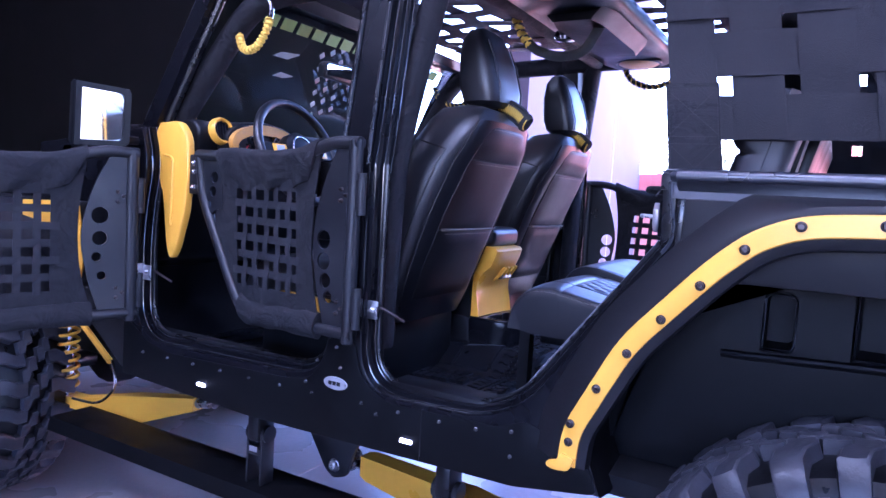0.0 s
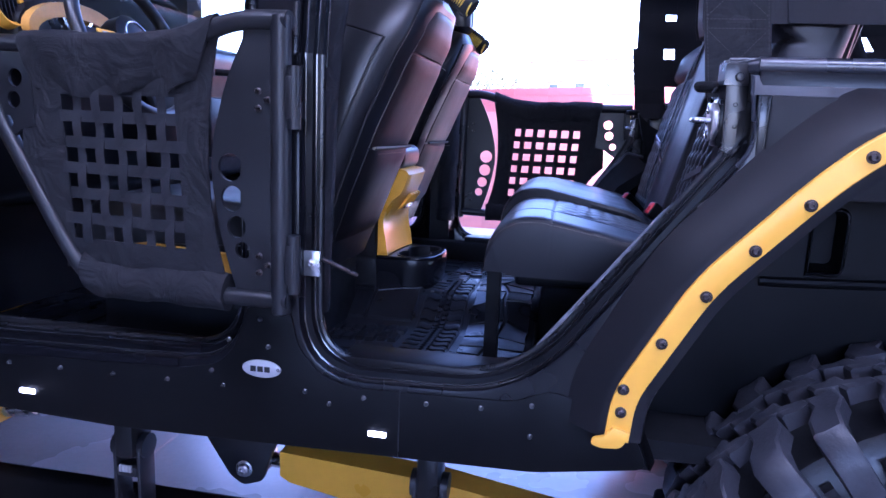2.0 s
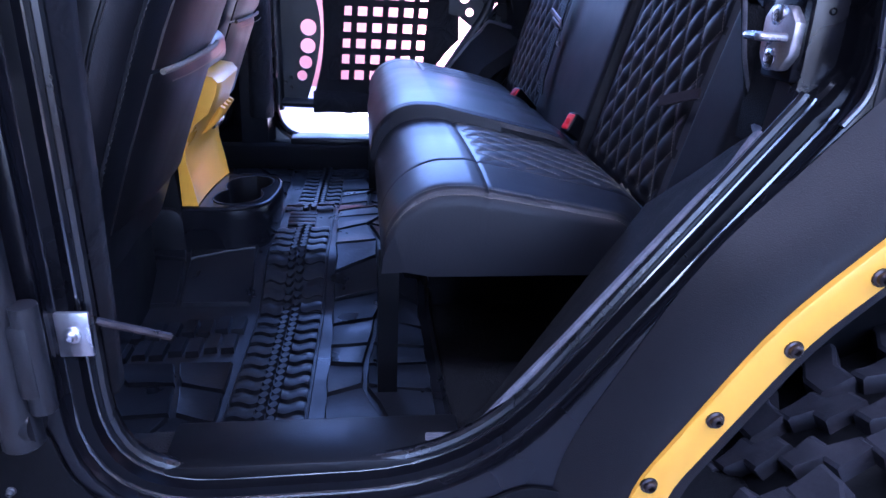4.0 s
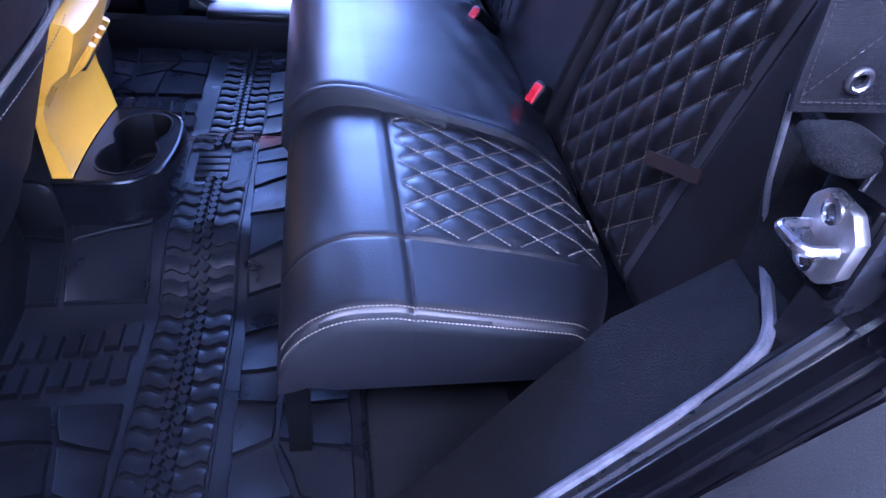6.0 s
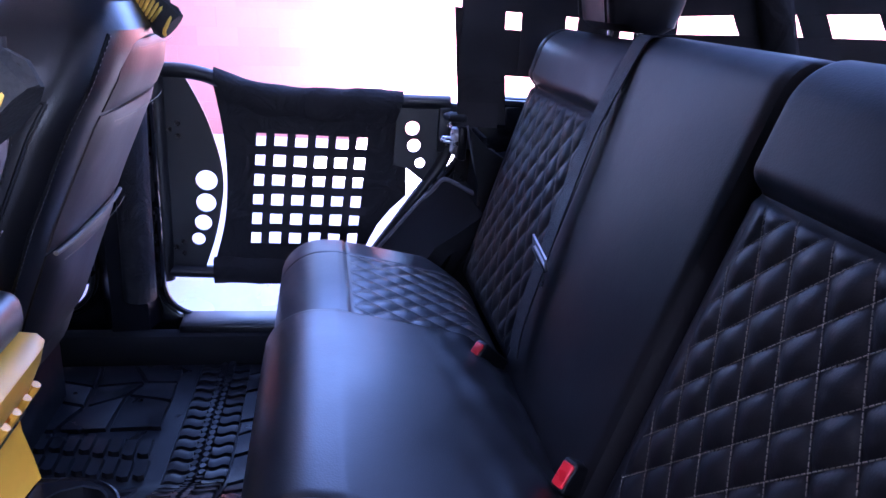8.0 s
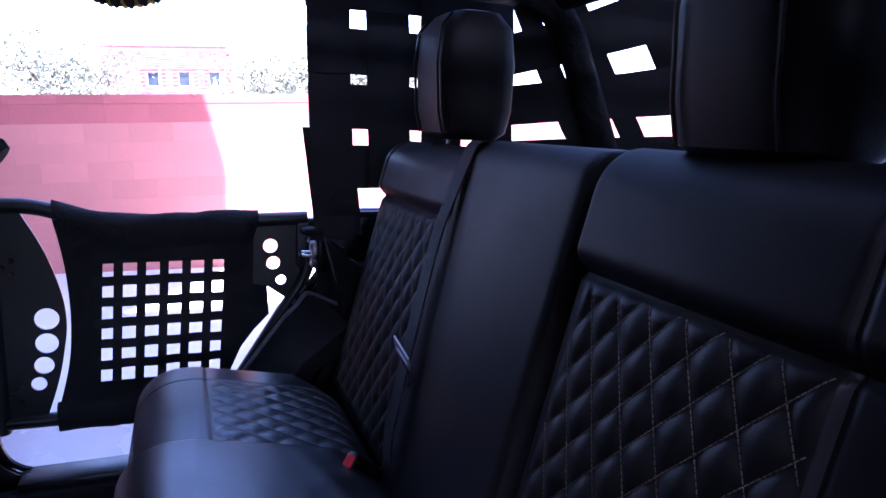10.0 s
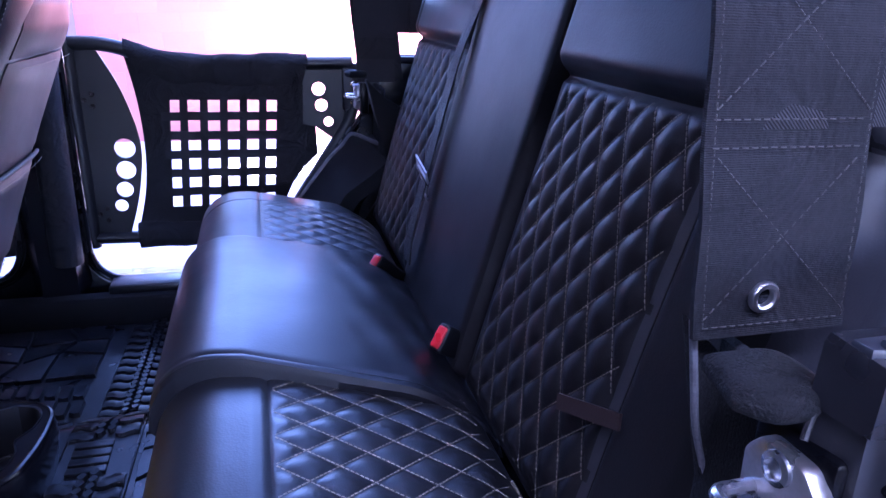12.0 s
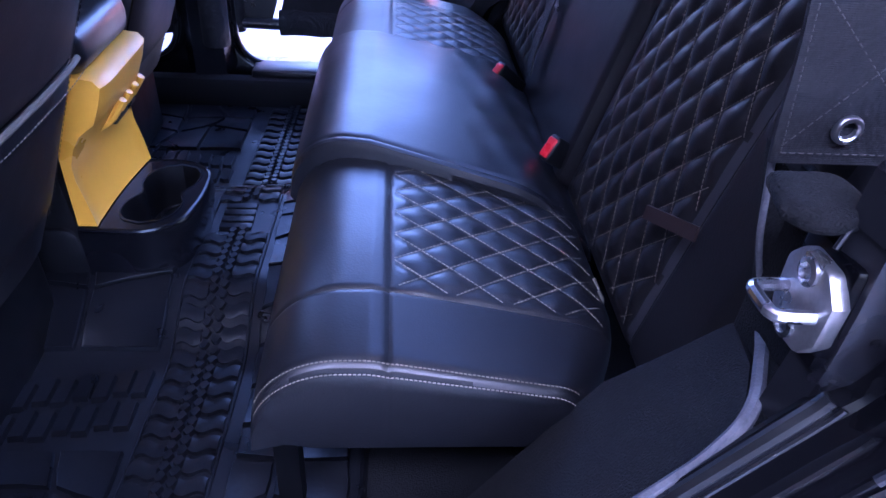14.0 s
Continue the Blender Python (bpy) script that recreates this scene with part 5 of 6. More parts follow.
                f = (abs(c) ** 4 + abs(sn) ** 4) ** -0.25
                ring.append(p + Vector((-d * sn * f, 0.69 * w * c * f, 0)))
            rings.append(ring)
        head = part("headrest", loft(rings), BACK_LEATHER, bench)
        for dy in (-0.06, 0.06):
            a = Vector((-0.168, yc + dy, 1.5))
            part("headrest_post", tube([a, a + Vector((0.003, 0, 0.08))], 0.006, 10), CHROME, head)
        for dy in (-0.058, 0.058):
            seam = [(-0.165 - d, yc + dy, 1.548 + q) for q, d in ((0.012, 0.0625), (0.05, 0.071), (0.13, 0.075), (0.19, 0.0685), (0.212, 0.05))]
            part("headrest_seam", tube(seam, 0.0024, 6), RUBBER, head)
    for y in (0.30, 1.28):
        part("seat_leg", bevelled(loft([[(-0.735 + dx, y + dy, z) for dx, dy in ((-0.014, -0.016), (0.014, -0.016), (0.014, 0.016), (-0.014, 0.016))] for z in (0.735, 0.978)]), 0.004), LINER, bench)
    part("seat_frame", box(-0.69, -0.4, 0.27, 1.33, 0.94, 0.974, 0.008), LINER, bench)


rear_bench()


def front_seat(yc, label):
    """High-back bucket seat seen from behind."""
    s = thing("front_seat", label, "car seat", group="front seats", at=(-1.2, yc, 0.73))
    if yc < 0.8:
        part("seat_side_trim", bevelled(loft([[(x, 0.163, z - h), (x, 0.1785, z - h), (x, 0.1785, z + h), (x, 0.163, z + h)] for x, z, h in ((-1.53, 0.965, 0.012), (-1.46, 0.968, 0.022), (-1.26, 0.958, 0.022), (-1.21, 0.95, 0.012))]), 0.004), YELLOW, s, "yellow trim bar along the seat base")
    # backrest as rings climbing the leaning back
    rings = []
    for z, xf, xb, hw in ((0.93, -1.235, -1.095, 0.19), (0.99, -1.25, -1.075, 0.225), (1.1, -1.235, -1.035, 0.24), (1.25, -1.19, -0.977, 0.245), (1.38, -1.14, -0.92, 0.24), (1.44, -1.11, -0.892, 0.217), (1.505, -1.08, -0.874, 0.18), (1.538, -1.055, -0.893, 0.145), (1.55, -1.01, -0.93, 0.10)):
        ring = []
        for k in range(36):
            a = 2 * math.pi * k / 36
            c, sn = math.cos(a), math.sin(a)
            f = (abs(c) ** 3.6 + abs(sn) ** 3.6) ** (-1 / 3.6)
            x = (xf + xb) / 2 + (xb - xf) / 2 * c * f
            if c > 0:
                x -= 0.012 * (1 - abs(sn))
            ring.append((x, yc + hw * sn * f, z))
        rings.append(ring)
    backrest = part("backrest", loft(rings), LEATHER, s)
    levels = [(r[0][2], r) for r in rings]

    def on_ring(z, a):
        """A point of the backrest's skin at a height and an angle round it; 0 faces the rear."""
        k = a / (2 * math.pi) * 36
        i, q = math.floor(k), k - math.floor(k)
        for (z0, r0), (z1, r1) in zip(levels, levels[1:]):
            if z <= z1:
                w = (z - z0) / (z1 - z0)
                low, high = (Vector(r[i % 36]).lerp(Vector(r[(i + 1) % 36]), q) for r in (r0, r1))
                return low.lerp(high, w)
        return Vector(levels[-1][1][i % 36])

    # rear panel in three fields between broad leather bolsters
    def skin(z):
        zs = [(0.99, -1.075, 0.16), (1.1, -1.035, 0.168), (1.25, -0.977, 0.168), (1.38, -0.92, 0.16), (1.44, -0.892, 0.14), (1.5, -0.88, 0.112)]
        for (z0, x0, w0), (z1, x1, w1) in zip(zs, zs[1:]):
            if z <= z1:
                q = (z - z0) / (z1 - z0)
                return x0 + (x1 - x0) * q, w0 + (w1 - w0) * q
        return zs[-1][1:]
    for z0, z1, name, lift, mat in ((1.0, 1.2, "map_pocket", 0.012, BACK_LEATHER), (1.205, 1.395, "rear_panel", 0.007, BROWN_LEATHER), (1.4, 1.49, "upper_rear_panel", 0.006, BROWN_LEATHER)):
        prows = []
        for z in np.linspace(z0, z1, 12):
            x, w = skin(z)
            rim = min(1, (z - z0) / 0.012 + 0.2, (z1 - z) / 0.012 + 0.2)
            prows.append([(x - 0.03, yc - w, z), *[(x - 0.004 + lift * rim * (1 - abs(u) ** 6) - 0.007 * (abs(u) ** 3), yc + w * u * 0.985, z) for u in np.linspace(-1, 1, 15)], (x - 0.03, yc + w, z)])
        pan = part(name, loft(prows), mat, backrest, "brown-black leatherette panel")
        x, w = skin(z1)
        line = [Vector((x + lift + 0.0035 - 0.008 * abs(u) ** 3, yc + w * u * 0.93, z1 - 0.008)) for u in np.linspace(-1, 1, 30)]
        part("seam_stitching", stitches([line], length=0.005, gap=0.003, normal=(1, 0, 0)), THREAD, pan)
    for sgn in (-1, 1):
        for ang, z1, r in ((0.86, 1.5, 0.0032), (1.16, 1.42, 0.0026)):
            line = [on_ring(z, sgn * ang) for z in np.linspace(0.96, z1, 40)]
            part("seam_piping", tube(line, r, 6), RUBBER, backrest)
            part("seam_stitching", stitches([[p + Vector((0.004, sgn * 0.003, 0)) for p in line]], length=0.005, gap=0.003, normal=(0.6, sgn * 0.8, 0)), STRAP_THREAD, backrest)
        yoke = [on_ring(1.42 + 0.03 * q, sgn * (1.16 + 1.1 * q)) for q in np.linspace(0, 1, 16)]
        part("yoke_seam", tube(yoke, 0.0026, 6), RUBBER, backrest)
    part("pocket_elastic", tube([(-0.989 - 0.008 * abs(u) ** 3, yc + 0.162 * u, 1.203) for u in np.linspace(-1, 1, 16)], 0.0038, 8), DIM_THREAD, backrest)
    # headrest: a wedge, its rear face leaning forwards
    hrings = []
    for q, w, x0, x1 in ((0.0, 0.075, -0.992, -0.905), (0.012, 0.092, -1.008, -0.893), (0.05, 0.1, -1.02, -0.893), (0.13, 0.1, -1.024, -0.916), (0.18, 0.094, -1.018, -0.938), (0.21, 0.075, -1.002, -0.952), (0.22, 0.045, -0.99, -0.966)):
        ring = []
        for k in range(36):
            a = 2 * math.pi * k / 36
            c, sn = math.cos(a), math.sin(a)
            f = (abs(c) ** 4.5 + abs(sn) ** 4.5) ** (-1 / 4.5)
            ring.append((((x0 + x1) + (x1 - x0) * sn * f) / 2, yc + w * c * f, 1.552 + q))
        hrings.append(ring)
    head = part("headrest", loft(hrings), LEATHER, s)
    for sgn in (-1, 1):
        seam = [Vector((x, yc + sgn * 0.07, 1.552 + q)) for q, x in ((0.012, -0.892), (0.05, -0.8915), (0.13, -0.9145), (0.18, -0.9365))]
        part("headrest_seam", tube(seam, 0.0022, 6), RUBBER, head)
        part("headrest_stitching", stitches([[p + Vector((0.001, sgn * 0.005, 0)) for p in seam]], length=0.005, gap=0.003, normal=(1, 0, 0)), THREAD, head)
        part("headrest_post", tube([(-0.965, yc + sgn * 0.06, 1.52), (-0.95, yc + sgn * 0.06, 1.6)], 0.006, 10), CHROME, head)
    # cushion, base and lever
    h = pad_height(0.5, 0.5, 0.16, (0.06, 0.06, 0.1, 0.02), 0.01)
    part("seat_cushion", moved(pad(0.5, 0.5, h, 30, 30), seat_matrix((-1.66, yc - 0.25, 0.92), (0, 1, 0), (1, 0, 0), (0, 0, 1))), LEATHER, s)
    part("seat_base", box(-1.62, -1.14, yc - 0.2, yc + 0.2, 0.735, 0.925, 0.02), PLASTIC, s)
    part("side_valance", slab(rounded2([(-1.6, 0.88), (-1.6, 0.98), (-1.15, 1.0), (-1.07, 0.95), (-1.08, 0.88)], 0.03), yc - 0.262, yc - 0.245, "y", 0.004), PLASTIC, s)
    return s


front_seat(0.44, "black leatherette driver's bucket seat with brown-black back panel")
far_seat = front_seat(1.16, "black leatherette passenger bucket seat with brown-black back panel")
far_seat.location.x -= 0.035


def console():
    c = thing("centre_console", "black centre console with yellow rear panel and cup holders", "console", at=(-1.2, 0.79, 0.8))
    part("console_body", slab(rounded2([(-1.78, 0.80), (-1.78, 0.98), (-1.55, 1.02), (-1.45, 1.12), (-1.12, 1.12), (-1.09, 0.80)], 0.03), 0.68, 0.92, "y", 0.012), PLASTIC, c)
    part("armrest_lid", box(-1.47, -1.035, 0.69, 0.9, 1.136, 1.2, 0.024, 4), LEATHER, c)
    # rear panel: an overhanging top with finger slots, scooped below
    rows = [(0.9, -1.056, 0.11), (0.94, -1.062, 0.11), (0.98, -1.07, 0.109), (1.005, -1.07, 0.108), (1.03, -1.062, 0.106), (1.05, -1.05, 0.104), (1.07, -1.034, 0.104), (1.1, -1.021, 0.103), (1.124, -1.014, 0.102), (1.134, -1.022, 0.101), (1.138, -1.05, 0.1)]
    rings = []
    for z, x, w in rows:
        scoop = 0.02 * max(0.0, 1 - ((z - 0.95) / 0.08) ** 2)
        rings.append([(-1.1, 0.793 - w, z), *[(x + 0.009 * u * (z < 1.06) - scoop * (1 - u * u) ** 0.5 - 0.006 * abs(u) ** 7, 0.793 + w * u, z) for u in np.linspace(-1, 1, 17)], (-1.1, 0.793 + w, z)])
    yel = part("yellow_panel", loft(rings), YELLOW, c, "yellow painted scooped rear console panel", 50)
    part("slot_recess", box(-1.075, -1.05, 0.79, 0.888, 1.02, 1.052, 0.004), SEAL, yel)
    for k in range(4):
        yc = 0.792 + 0.031 * k
        part("finger_tab", tube(rounded([(-1.034, yc, 1.064), (-1.043, yc, 1.05), (-1.06, yc, 1.026), (-1.082, yc, 1.014)], 0.012, 3), 0.0068, 8), YELLOW, yel)
    rim = rounded2([(-1.10, 0.68), (-1.0, 0.676), (-0.952, 0.705), (-0.936, 0.79), (-0.94, 0.868), (-0.985, 0.9), (-1.10, 0.902)], 0.04)
    cy = 0.79
    peanut = [(-1.003 + 0.012 * (y - cy) / 0.1 + (0.044 - 0.013 * math.exp(-((y - cy) / 0.018) ** 2)) * k * math.sqrt(max(0.0, 1 - (max(0.0, abs(y - cy) - 0.045) / 0.046) ** 2)), y) for k, ys in ((1, np.linspace(cy - 0.091, cy + 0.091, 23)), (-1, np.linspace(cy + 0.091, cy - 0.091, 23)[1:-1])) for y in ys]
    t = part("cup_tray", plate_holes(rim, [peanut], 0.885, 0.898, "z"), PAINT, c)
    part("tray_skirt", loft([[(-1.05 + (x + 1.05) * k, cy + (y - cy) * k2, z) for x, y in rim] for z, k, k2 in ((0.896, 1.0, 1.0), (0.885, 1.045, 1.015), (0.868, 1.06, 1.02), (0.83, 1.0, 1.03), (0.79, 0.95, 1.06), (0.765, 0.93, 1.09), (0.74, 0.93, 1.1))], caps=False), PAINT, c)
    part("cup_well", loft([[(-1.003 + (x + 1.003) * k, cy + (y - cy) * k, z) for x, y in peanut] for z, k in ((0.8995, 1.05), (0.8995, 1.0), (0.82, 0.94), (0.82, 0.02))], caps=False), PLASTIC, t)
    part("cup_ring", tube([(-1.0 + 0.027 * math.cos(q), cy + 0.045 + 0.027 * math.sin(q), 0.826) for q in np.linspace(0, 6.283, 20, endpoint=False)], 0.003, 6, True), PLASTIC, t)
    part("tray_lip", tube([(*p, 0.8955) for p in rim], 0.0045, 8), PAINT, t)
    part("console_base", slab(rounded2([(-1.72, 0.72), (-1.72, 0.9), (-1.1, 0.9), (-1.09, 0.72)], 0.03), 0.672, 0.908, "y", 0.012), PLASTIC, c)
    part("gear_knob", join(lathe([(0.005, 0), (0.024, 0.01), (0.028, 0.03), (0.02, 0.05), (0.004, 0.055)], 16, Matrix.Translation((-1.72, 0.8, 1.1))), tube([(-1.74, 0.8, 0.96), (-1.72, 0.8, 1.1)], 0.009, 10)), PLASTIC, c)


console()


def dashboard():
    d = thing("dashboard", "black dashboard with yellow vent rings and yellow end panel", "dashboard", at=(-1.9, 0.8, 1.3))
    prof = rounded2([(-2.06, 1.40), (-1.95, 1.475), (-1.80, 1.49), (-1.765, 1.46), (-1.775, 1.36), (-1.80, 1.22), (-1.88, 1.05), (-2.05, 1.0)], 0.03)
    part("dash_shell", slab(prof, 0.10, 1.50, "y", 0.02, 3), PLASTIC, d)
    end = rounded2([(-1.867, 1.468), (-1.782, 1.474), (-1.742, 1.43), (-1.732, 1.32), (-1.747, 1.2), (-1.782, 1.09), (-1.807, 1.05), (-1.827, 1.10), (-1.847, 1.25), (-1.882, 1.34), (-1.907, 1.40)], 0.025)
    e = part("end_panel", slab(end, 0.036, 0.064, "y", 0.01, 3), YELLOW, d, "yellow painted dash end panel")
    part("panel_rib", tube(rounded([(-1.84, 0.035, 1.37), (-1.80, 0.035, 1.365), (-1.805, 0.035, 1.16)], 0.02), 0.004, 8), YELLOW, e)
    part("small_lamp", lathe([(0.001, 0.0), (0.016, 0.002), (0.018, 0.02), (0.004, 0.045)], 12, pose(-1.88, 0.16, 1.478)), YELLOW, d)
    for y in (0.172, 1.42):
        face = pose(-1.762, y, 1.455, 0, 78, 0)
        ring = part("vent_ring", lathe([(0.029, 0.0), (0.031, 0.02), (0.038, 0.024), (0.043, 0.014), (0.043, 0.0)], 28, face), YELLOW, d, "yellow air-vent ring")
        part("vent_core", lathe([(0.03, -0.03), (0.03, 0.01), (0.001, 0.006)], 20, face), SEAL, ring)
        for k in range(-2, 3):
            part("vent_fin", moved(box(-0.03 + abs(k) * 0.004, 0.03 - abs(k) * 0.004, k * 0.011 - 0.001, k * 0.011 + 0.001, 0.005, 0.018, 0), face), PLASTIC, ring)
    # instrument hood with amber bezel
    hood = part("instrument_hood", slab(rounded2([(0.18, 1.36), (0.17, 1.44), (0.22, 1.49), (0.34, 1.505), (0.46, 1.49), (0.51, 1.44), (0.50, 1.36)], 0.03), -1.86, -1.73, "x", 0.015), PLASTIC, d)
    bez = part("instrument_bezel", ring_plate(circle(0.335, 1.425, 0.152, 28, 0.067), circle(0.335, 1.415, 0.128, 28, 0.045), -1.735, -1.712, "x"), ORANGE, hood, "amber gauge bezel")
    for y in (0.255, 0.405):
        g = part("gauge", slab(circle(y, 1.42, 0.048, 24), -1.728, -1.722, "x", 0), SEAL, hood)
        part("gauge_ring", ring_plate(circle(y, 1.42, 0.05, 24), circle(y, 1.42, 0.044, 24), -1.73, -1.714, "x"), CHROME, g)
        for k in range(9):
            a = radians(220 - 32 * k)
            part("gauge_mark", slab(circle(y + 0.037 * math.cos(a), 1.42 + 0.037 * math.sin(a), 0.0022, 6), -1.7225, -1.7205, "x", 0), DECAL, g)
        part("gauge_needle", tube([(-1.719, y, 1.42), (-1.719, y - 0.02, 1.395)], 0.0015, 6), RED, g)
    part("centre_panel", box(-1.80, -1.735, 0.68, 0.92, 1.1, 1.47, 0.015), PLASTIC, d)
    part("dash_screen", box(-1.736, -1.730, 0.70, 0.90, 1.33, 1.44, 0.004), WINDOW_DARK, d)
    part("glove_box", box(-1.80, -1.77, 1.0, 1.36, 1.12, 1.32, 0.012), PLASTIC, d)
    part("grab_bar", tube(rounded([(-1.76, 1.02, 1.40), (-1.71, 1.04, 1.40), (-1.71, 1.33, 1.40), (-1.76, 1.35, 1.40)], 0.02), 0.011, 10), PLASTIC, d)
    # steering wheel
    face = pose(-1.6, 0.362, 1.41, 0, 66, 0)
    s = part("steering_wheel", tube([face @ Vector((0.172 * math.cos(a), 0.172 * math.sin(a), 0.0)) for a in np.linspace(0, 2 * math.pi, 48, endpoint=False)], 0.0145, 12, True), LEATHER, d, "black leather steering wheel")
    part("hub", lathe([(0.06, -0.05), (0.068, -0.02), (0.064, 0.012), (0.05, 0.02), (0.002, 0.022)], 26, face), PLASTIC, s)
    part("hub_ring", tube([face @ Vector((0.045 * math.cos(a), 0.045 * math.sin(a), 0.021)) for a in np.linspace(0, 2 * math.pi, 30, endpoint=False)], 0.0025, 8, True), CHROME, s)
    part("hub_emblem", moved(join(box(-0.003, 0.003, -0.018, 0.018, 0.021, 0.0235, 0), box(0.006, 0.012, -0.012, 0.012, 0.021, 0.0235, 0)), face), CHROME, s)
    for a in (90, 270, 0):
        turn = face @ Matrix.Rotation(radians(a), 4, "Z")
        part("spoke", moved(box(0.05, 0.165, -0.022, 0.022, -0.012, 0.006, 0.008), turn), PLASTIC, s)
        part("spoke_insert", moved(box(0.065, 0.125, -0.017, 0.017, 0.006, 0.011, 0.004), turn), YELLOW, s, "yellow switch bezel")
        part("spoke_switch", moved(box(0.078, 0.112, -0.011, 0.011, 0.011, 0.0135, 0.003), turn), BADGE, s)
    part("column", tube([face @ Vector((0, 0, -0.2)), face @ Vector((0, 0, -0.03))], 0.045, 16), PLASTIC, s)
    part("column_stalk", tube([face @ Vector((0.0, -0.05, -0.08)), face @ Vector((0.03, -0.17, -0.06))], 0.008, 8), PLASTIC, s)


dashboard()


# ---- windscreen, roof and roll cage ----
def windscreen():
    w = thing("windscreen_frame", "black windscreen frame with tinted glass and decals", "windscreen", at=(-1.8, 0.8, 1.7))
    low, high = Vector((-1.99, 0.8, 1.42)), Vector((-1.68, 0.8, 1.885))
    up = (high - low)
    for sgn in (-1, 1):
        a, b = Vector((-1.95, 0.8 + sgn * 0.735, 1.41)), Vector((-1.70, 0.8 + sgn * 0.70, 1.885))
        rings = [[p + Vector((dx, sgn * dy, dz)) for dx, dy, dz in ((-0.045, 0.02, 0.0), (-0.02, 0.035, 0.0), (0.035, 0.03, 0.0), (0.045, -0.02, 0.0), (-0.03, -0.03, 0.0))] for p in (a, a.lerp(b, 0.5), b)]
        pil = part("a_pillar", bevelled(loft(rings), 0.008), PAINT, w)
        part("pillar_trim", tube([a + Vector((0.045, sgn * 0.0, 0)), b + Vector((0.045, 0, 0))], 0.012, 8), SEAL, pil)
        part("hinge_knuckle", box(-1.985, -1.94, 0.8 + sgn * 0.775 - 0.012, 0.8 + sgn * 0.775 + 0.012, 1.40, 1.46, 0.006), PAINT, pil)
    part("header_rail", bevelled(loft([[(x, y, z) for x, z in ((-1.735, 1.87), (-1.635, 1.875), (-1.615, 1.91), (-1.725, 1.925))] for y in (0.1, 1.5)]), 0.01), PAINT, w)
    part("base_rail", bevelled(loft([[(x, y, z) for x, z in ((-2.0, 1.39), (-1.93, 1.40), (-1.92, 1.43), (-1.99, 1.44))] for y in (0.06, 1.54)]), 0.01), PAINT, w)
    m = seat_matrix(Vector((-1.97, 0.09, 1.43)), (0, 1, 0), up.normalized(), up.normalized().cross(Vector((0, 1, 0))) * -1)
    g = part("glass_pane", moved(box(0.02, 1.40, 0.0, 0.53, -0.003, 0.003, 0), m), GLASS, w, "dark tinted windscreen glass")
    g.visible_shadow = False
    n = 15
    part("banner_decal", moved(text_bars(0.12, 1.28, 0.465, 0.505, n, 0.0035, 0.005, "z"), m), GREEN_DECAL, g, "green banner lettering as plain bars")
    for x0, x1, y0, y1 in ((0.3, 0.42, 0.37, 0.40), (0.34, 0.44, 0.30, 0.315)):
        part("pale_decal", moved(slab(rounded2([(x0, y0), (x0 + 0.03, y0 + 0.02), (x1, y1), (x1 - 0.05, y0)], 0.01), 0.0035, 0.0045, "z", 0), m), DECAL, g)
    for r in range(6):
        for k in range(3):
            x, y = 0.52 + 0.045 * k + 0.02 * r, 0.42 - 0.048 * r + 0.022 * k
            part("checker_decal", moved(slab([(x, y - 0.015), (x + 0.014, y), (x, y + 0.015), (x - 0.014, y)], 0.0035, 0.0045, "z", 0), m), DECAL, g)
    mir = thing("rear_view_mirror", "black interior mirror fixed to the windscreen", "mirror", at=(-1.72, 0.73, 1.73))
    part("mirror_shell", slab(rounded2([(0.61, 1.705), (0.61, 1.755), (0.64, 1.765), (0.84, 1.77), (0.855, 1.72), (0.82, 1.70)], 0.02), -1.755, -1.72, "x", 0.01), PLASTIC, mir)
    part("mirror_face", slab(rounded2([(0.622, 1.712), (0.622, 1.752), (0.832, 1.76), (0.842, 1.718)], 0.015), -1.7195, -1.7165, "x", 0), MIRROR, mir)
    part("mirror_stem", tube([(-1.75, 0.735, 1.74), (-1.79, 0.735, 1.77)], 0.01, 10), PLASTIC, mir)
    for sgn, y in ((-1, -0.14), (1, 1.74)):
        door_mirror = thing("door_mirror", "square black door mirror on a bracket", "mirror", group="door mirrors", at=(-1.9, y, 1.46))
        fr = pose(-1.89, y, 1.467, 0, 5.1, -15.7 if sgn < 0 else 15.7)
        part("mirror_shell", moved(bevelled(loft([[(x, dy, dz) for dy, dz in ((-0.074 * k, -0.088 * k), (0.074 * k, -0.082 * k), (0.074 * k, 0.082 * k), (-0.074 * k, 0.088 * k))] for x, k in ((-0.06, 0.6), (-0.045, 0.92), (0.0, 1.0), (0.012, 0.97))]), 0.012, 3), fr), PLASTIC, door_mirror)
        part("mirror_face", moved(slab(rounded2([(-0.058, -0.072), (0.058, -0.067), (0.058, 0.067), (-0.058, 0.072)], 0.02), 0.0125, 0.015, "x", 0), fr), MIRROR, door_mirror)
        part("mirror_rim", moved(ring_plate(rounded2([(-0.073, -0.087), (0.073, -0.081), (0.073, 0.081), (-0.073, 0.087)], 0.02), rounded2([(-0.057, -0.071), (0.057, -0.066), (0.057, 0.066), (-0.057, 0.071)], 0.02), 0.01, 0.024, "x"), fr), PLASTIC, door_mirror)
        part("mirror_arm", box(-1.97, -1.91, min(y, y - sgn * 0.17), max(y, y - sgn * 0.17), 1.395, 1.42, 0.01), PLASTIC, door_mirror)


windscreen()


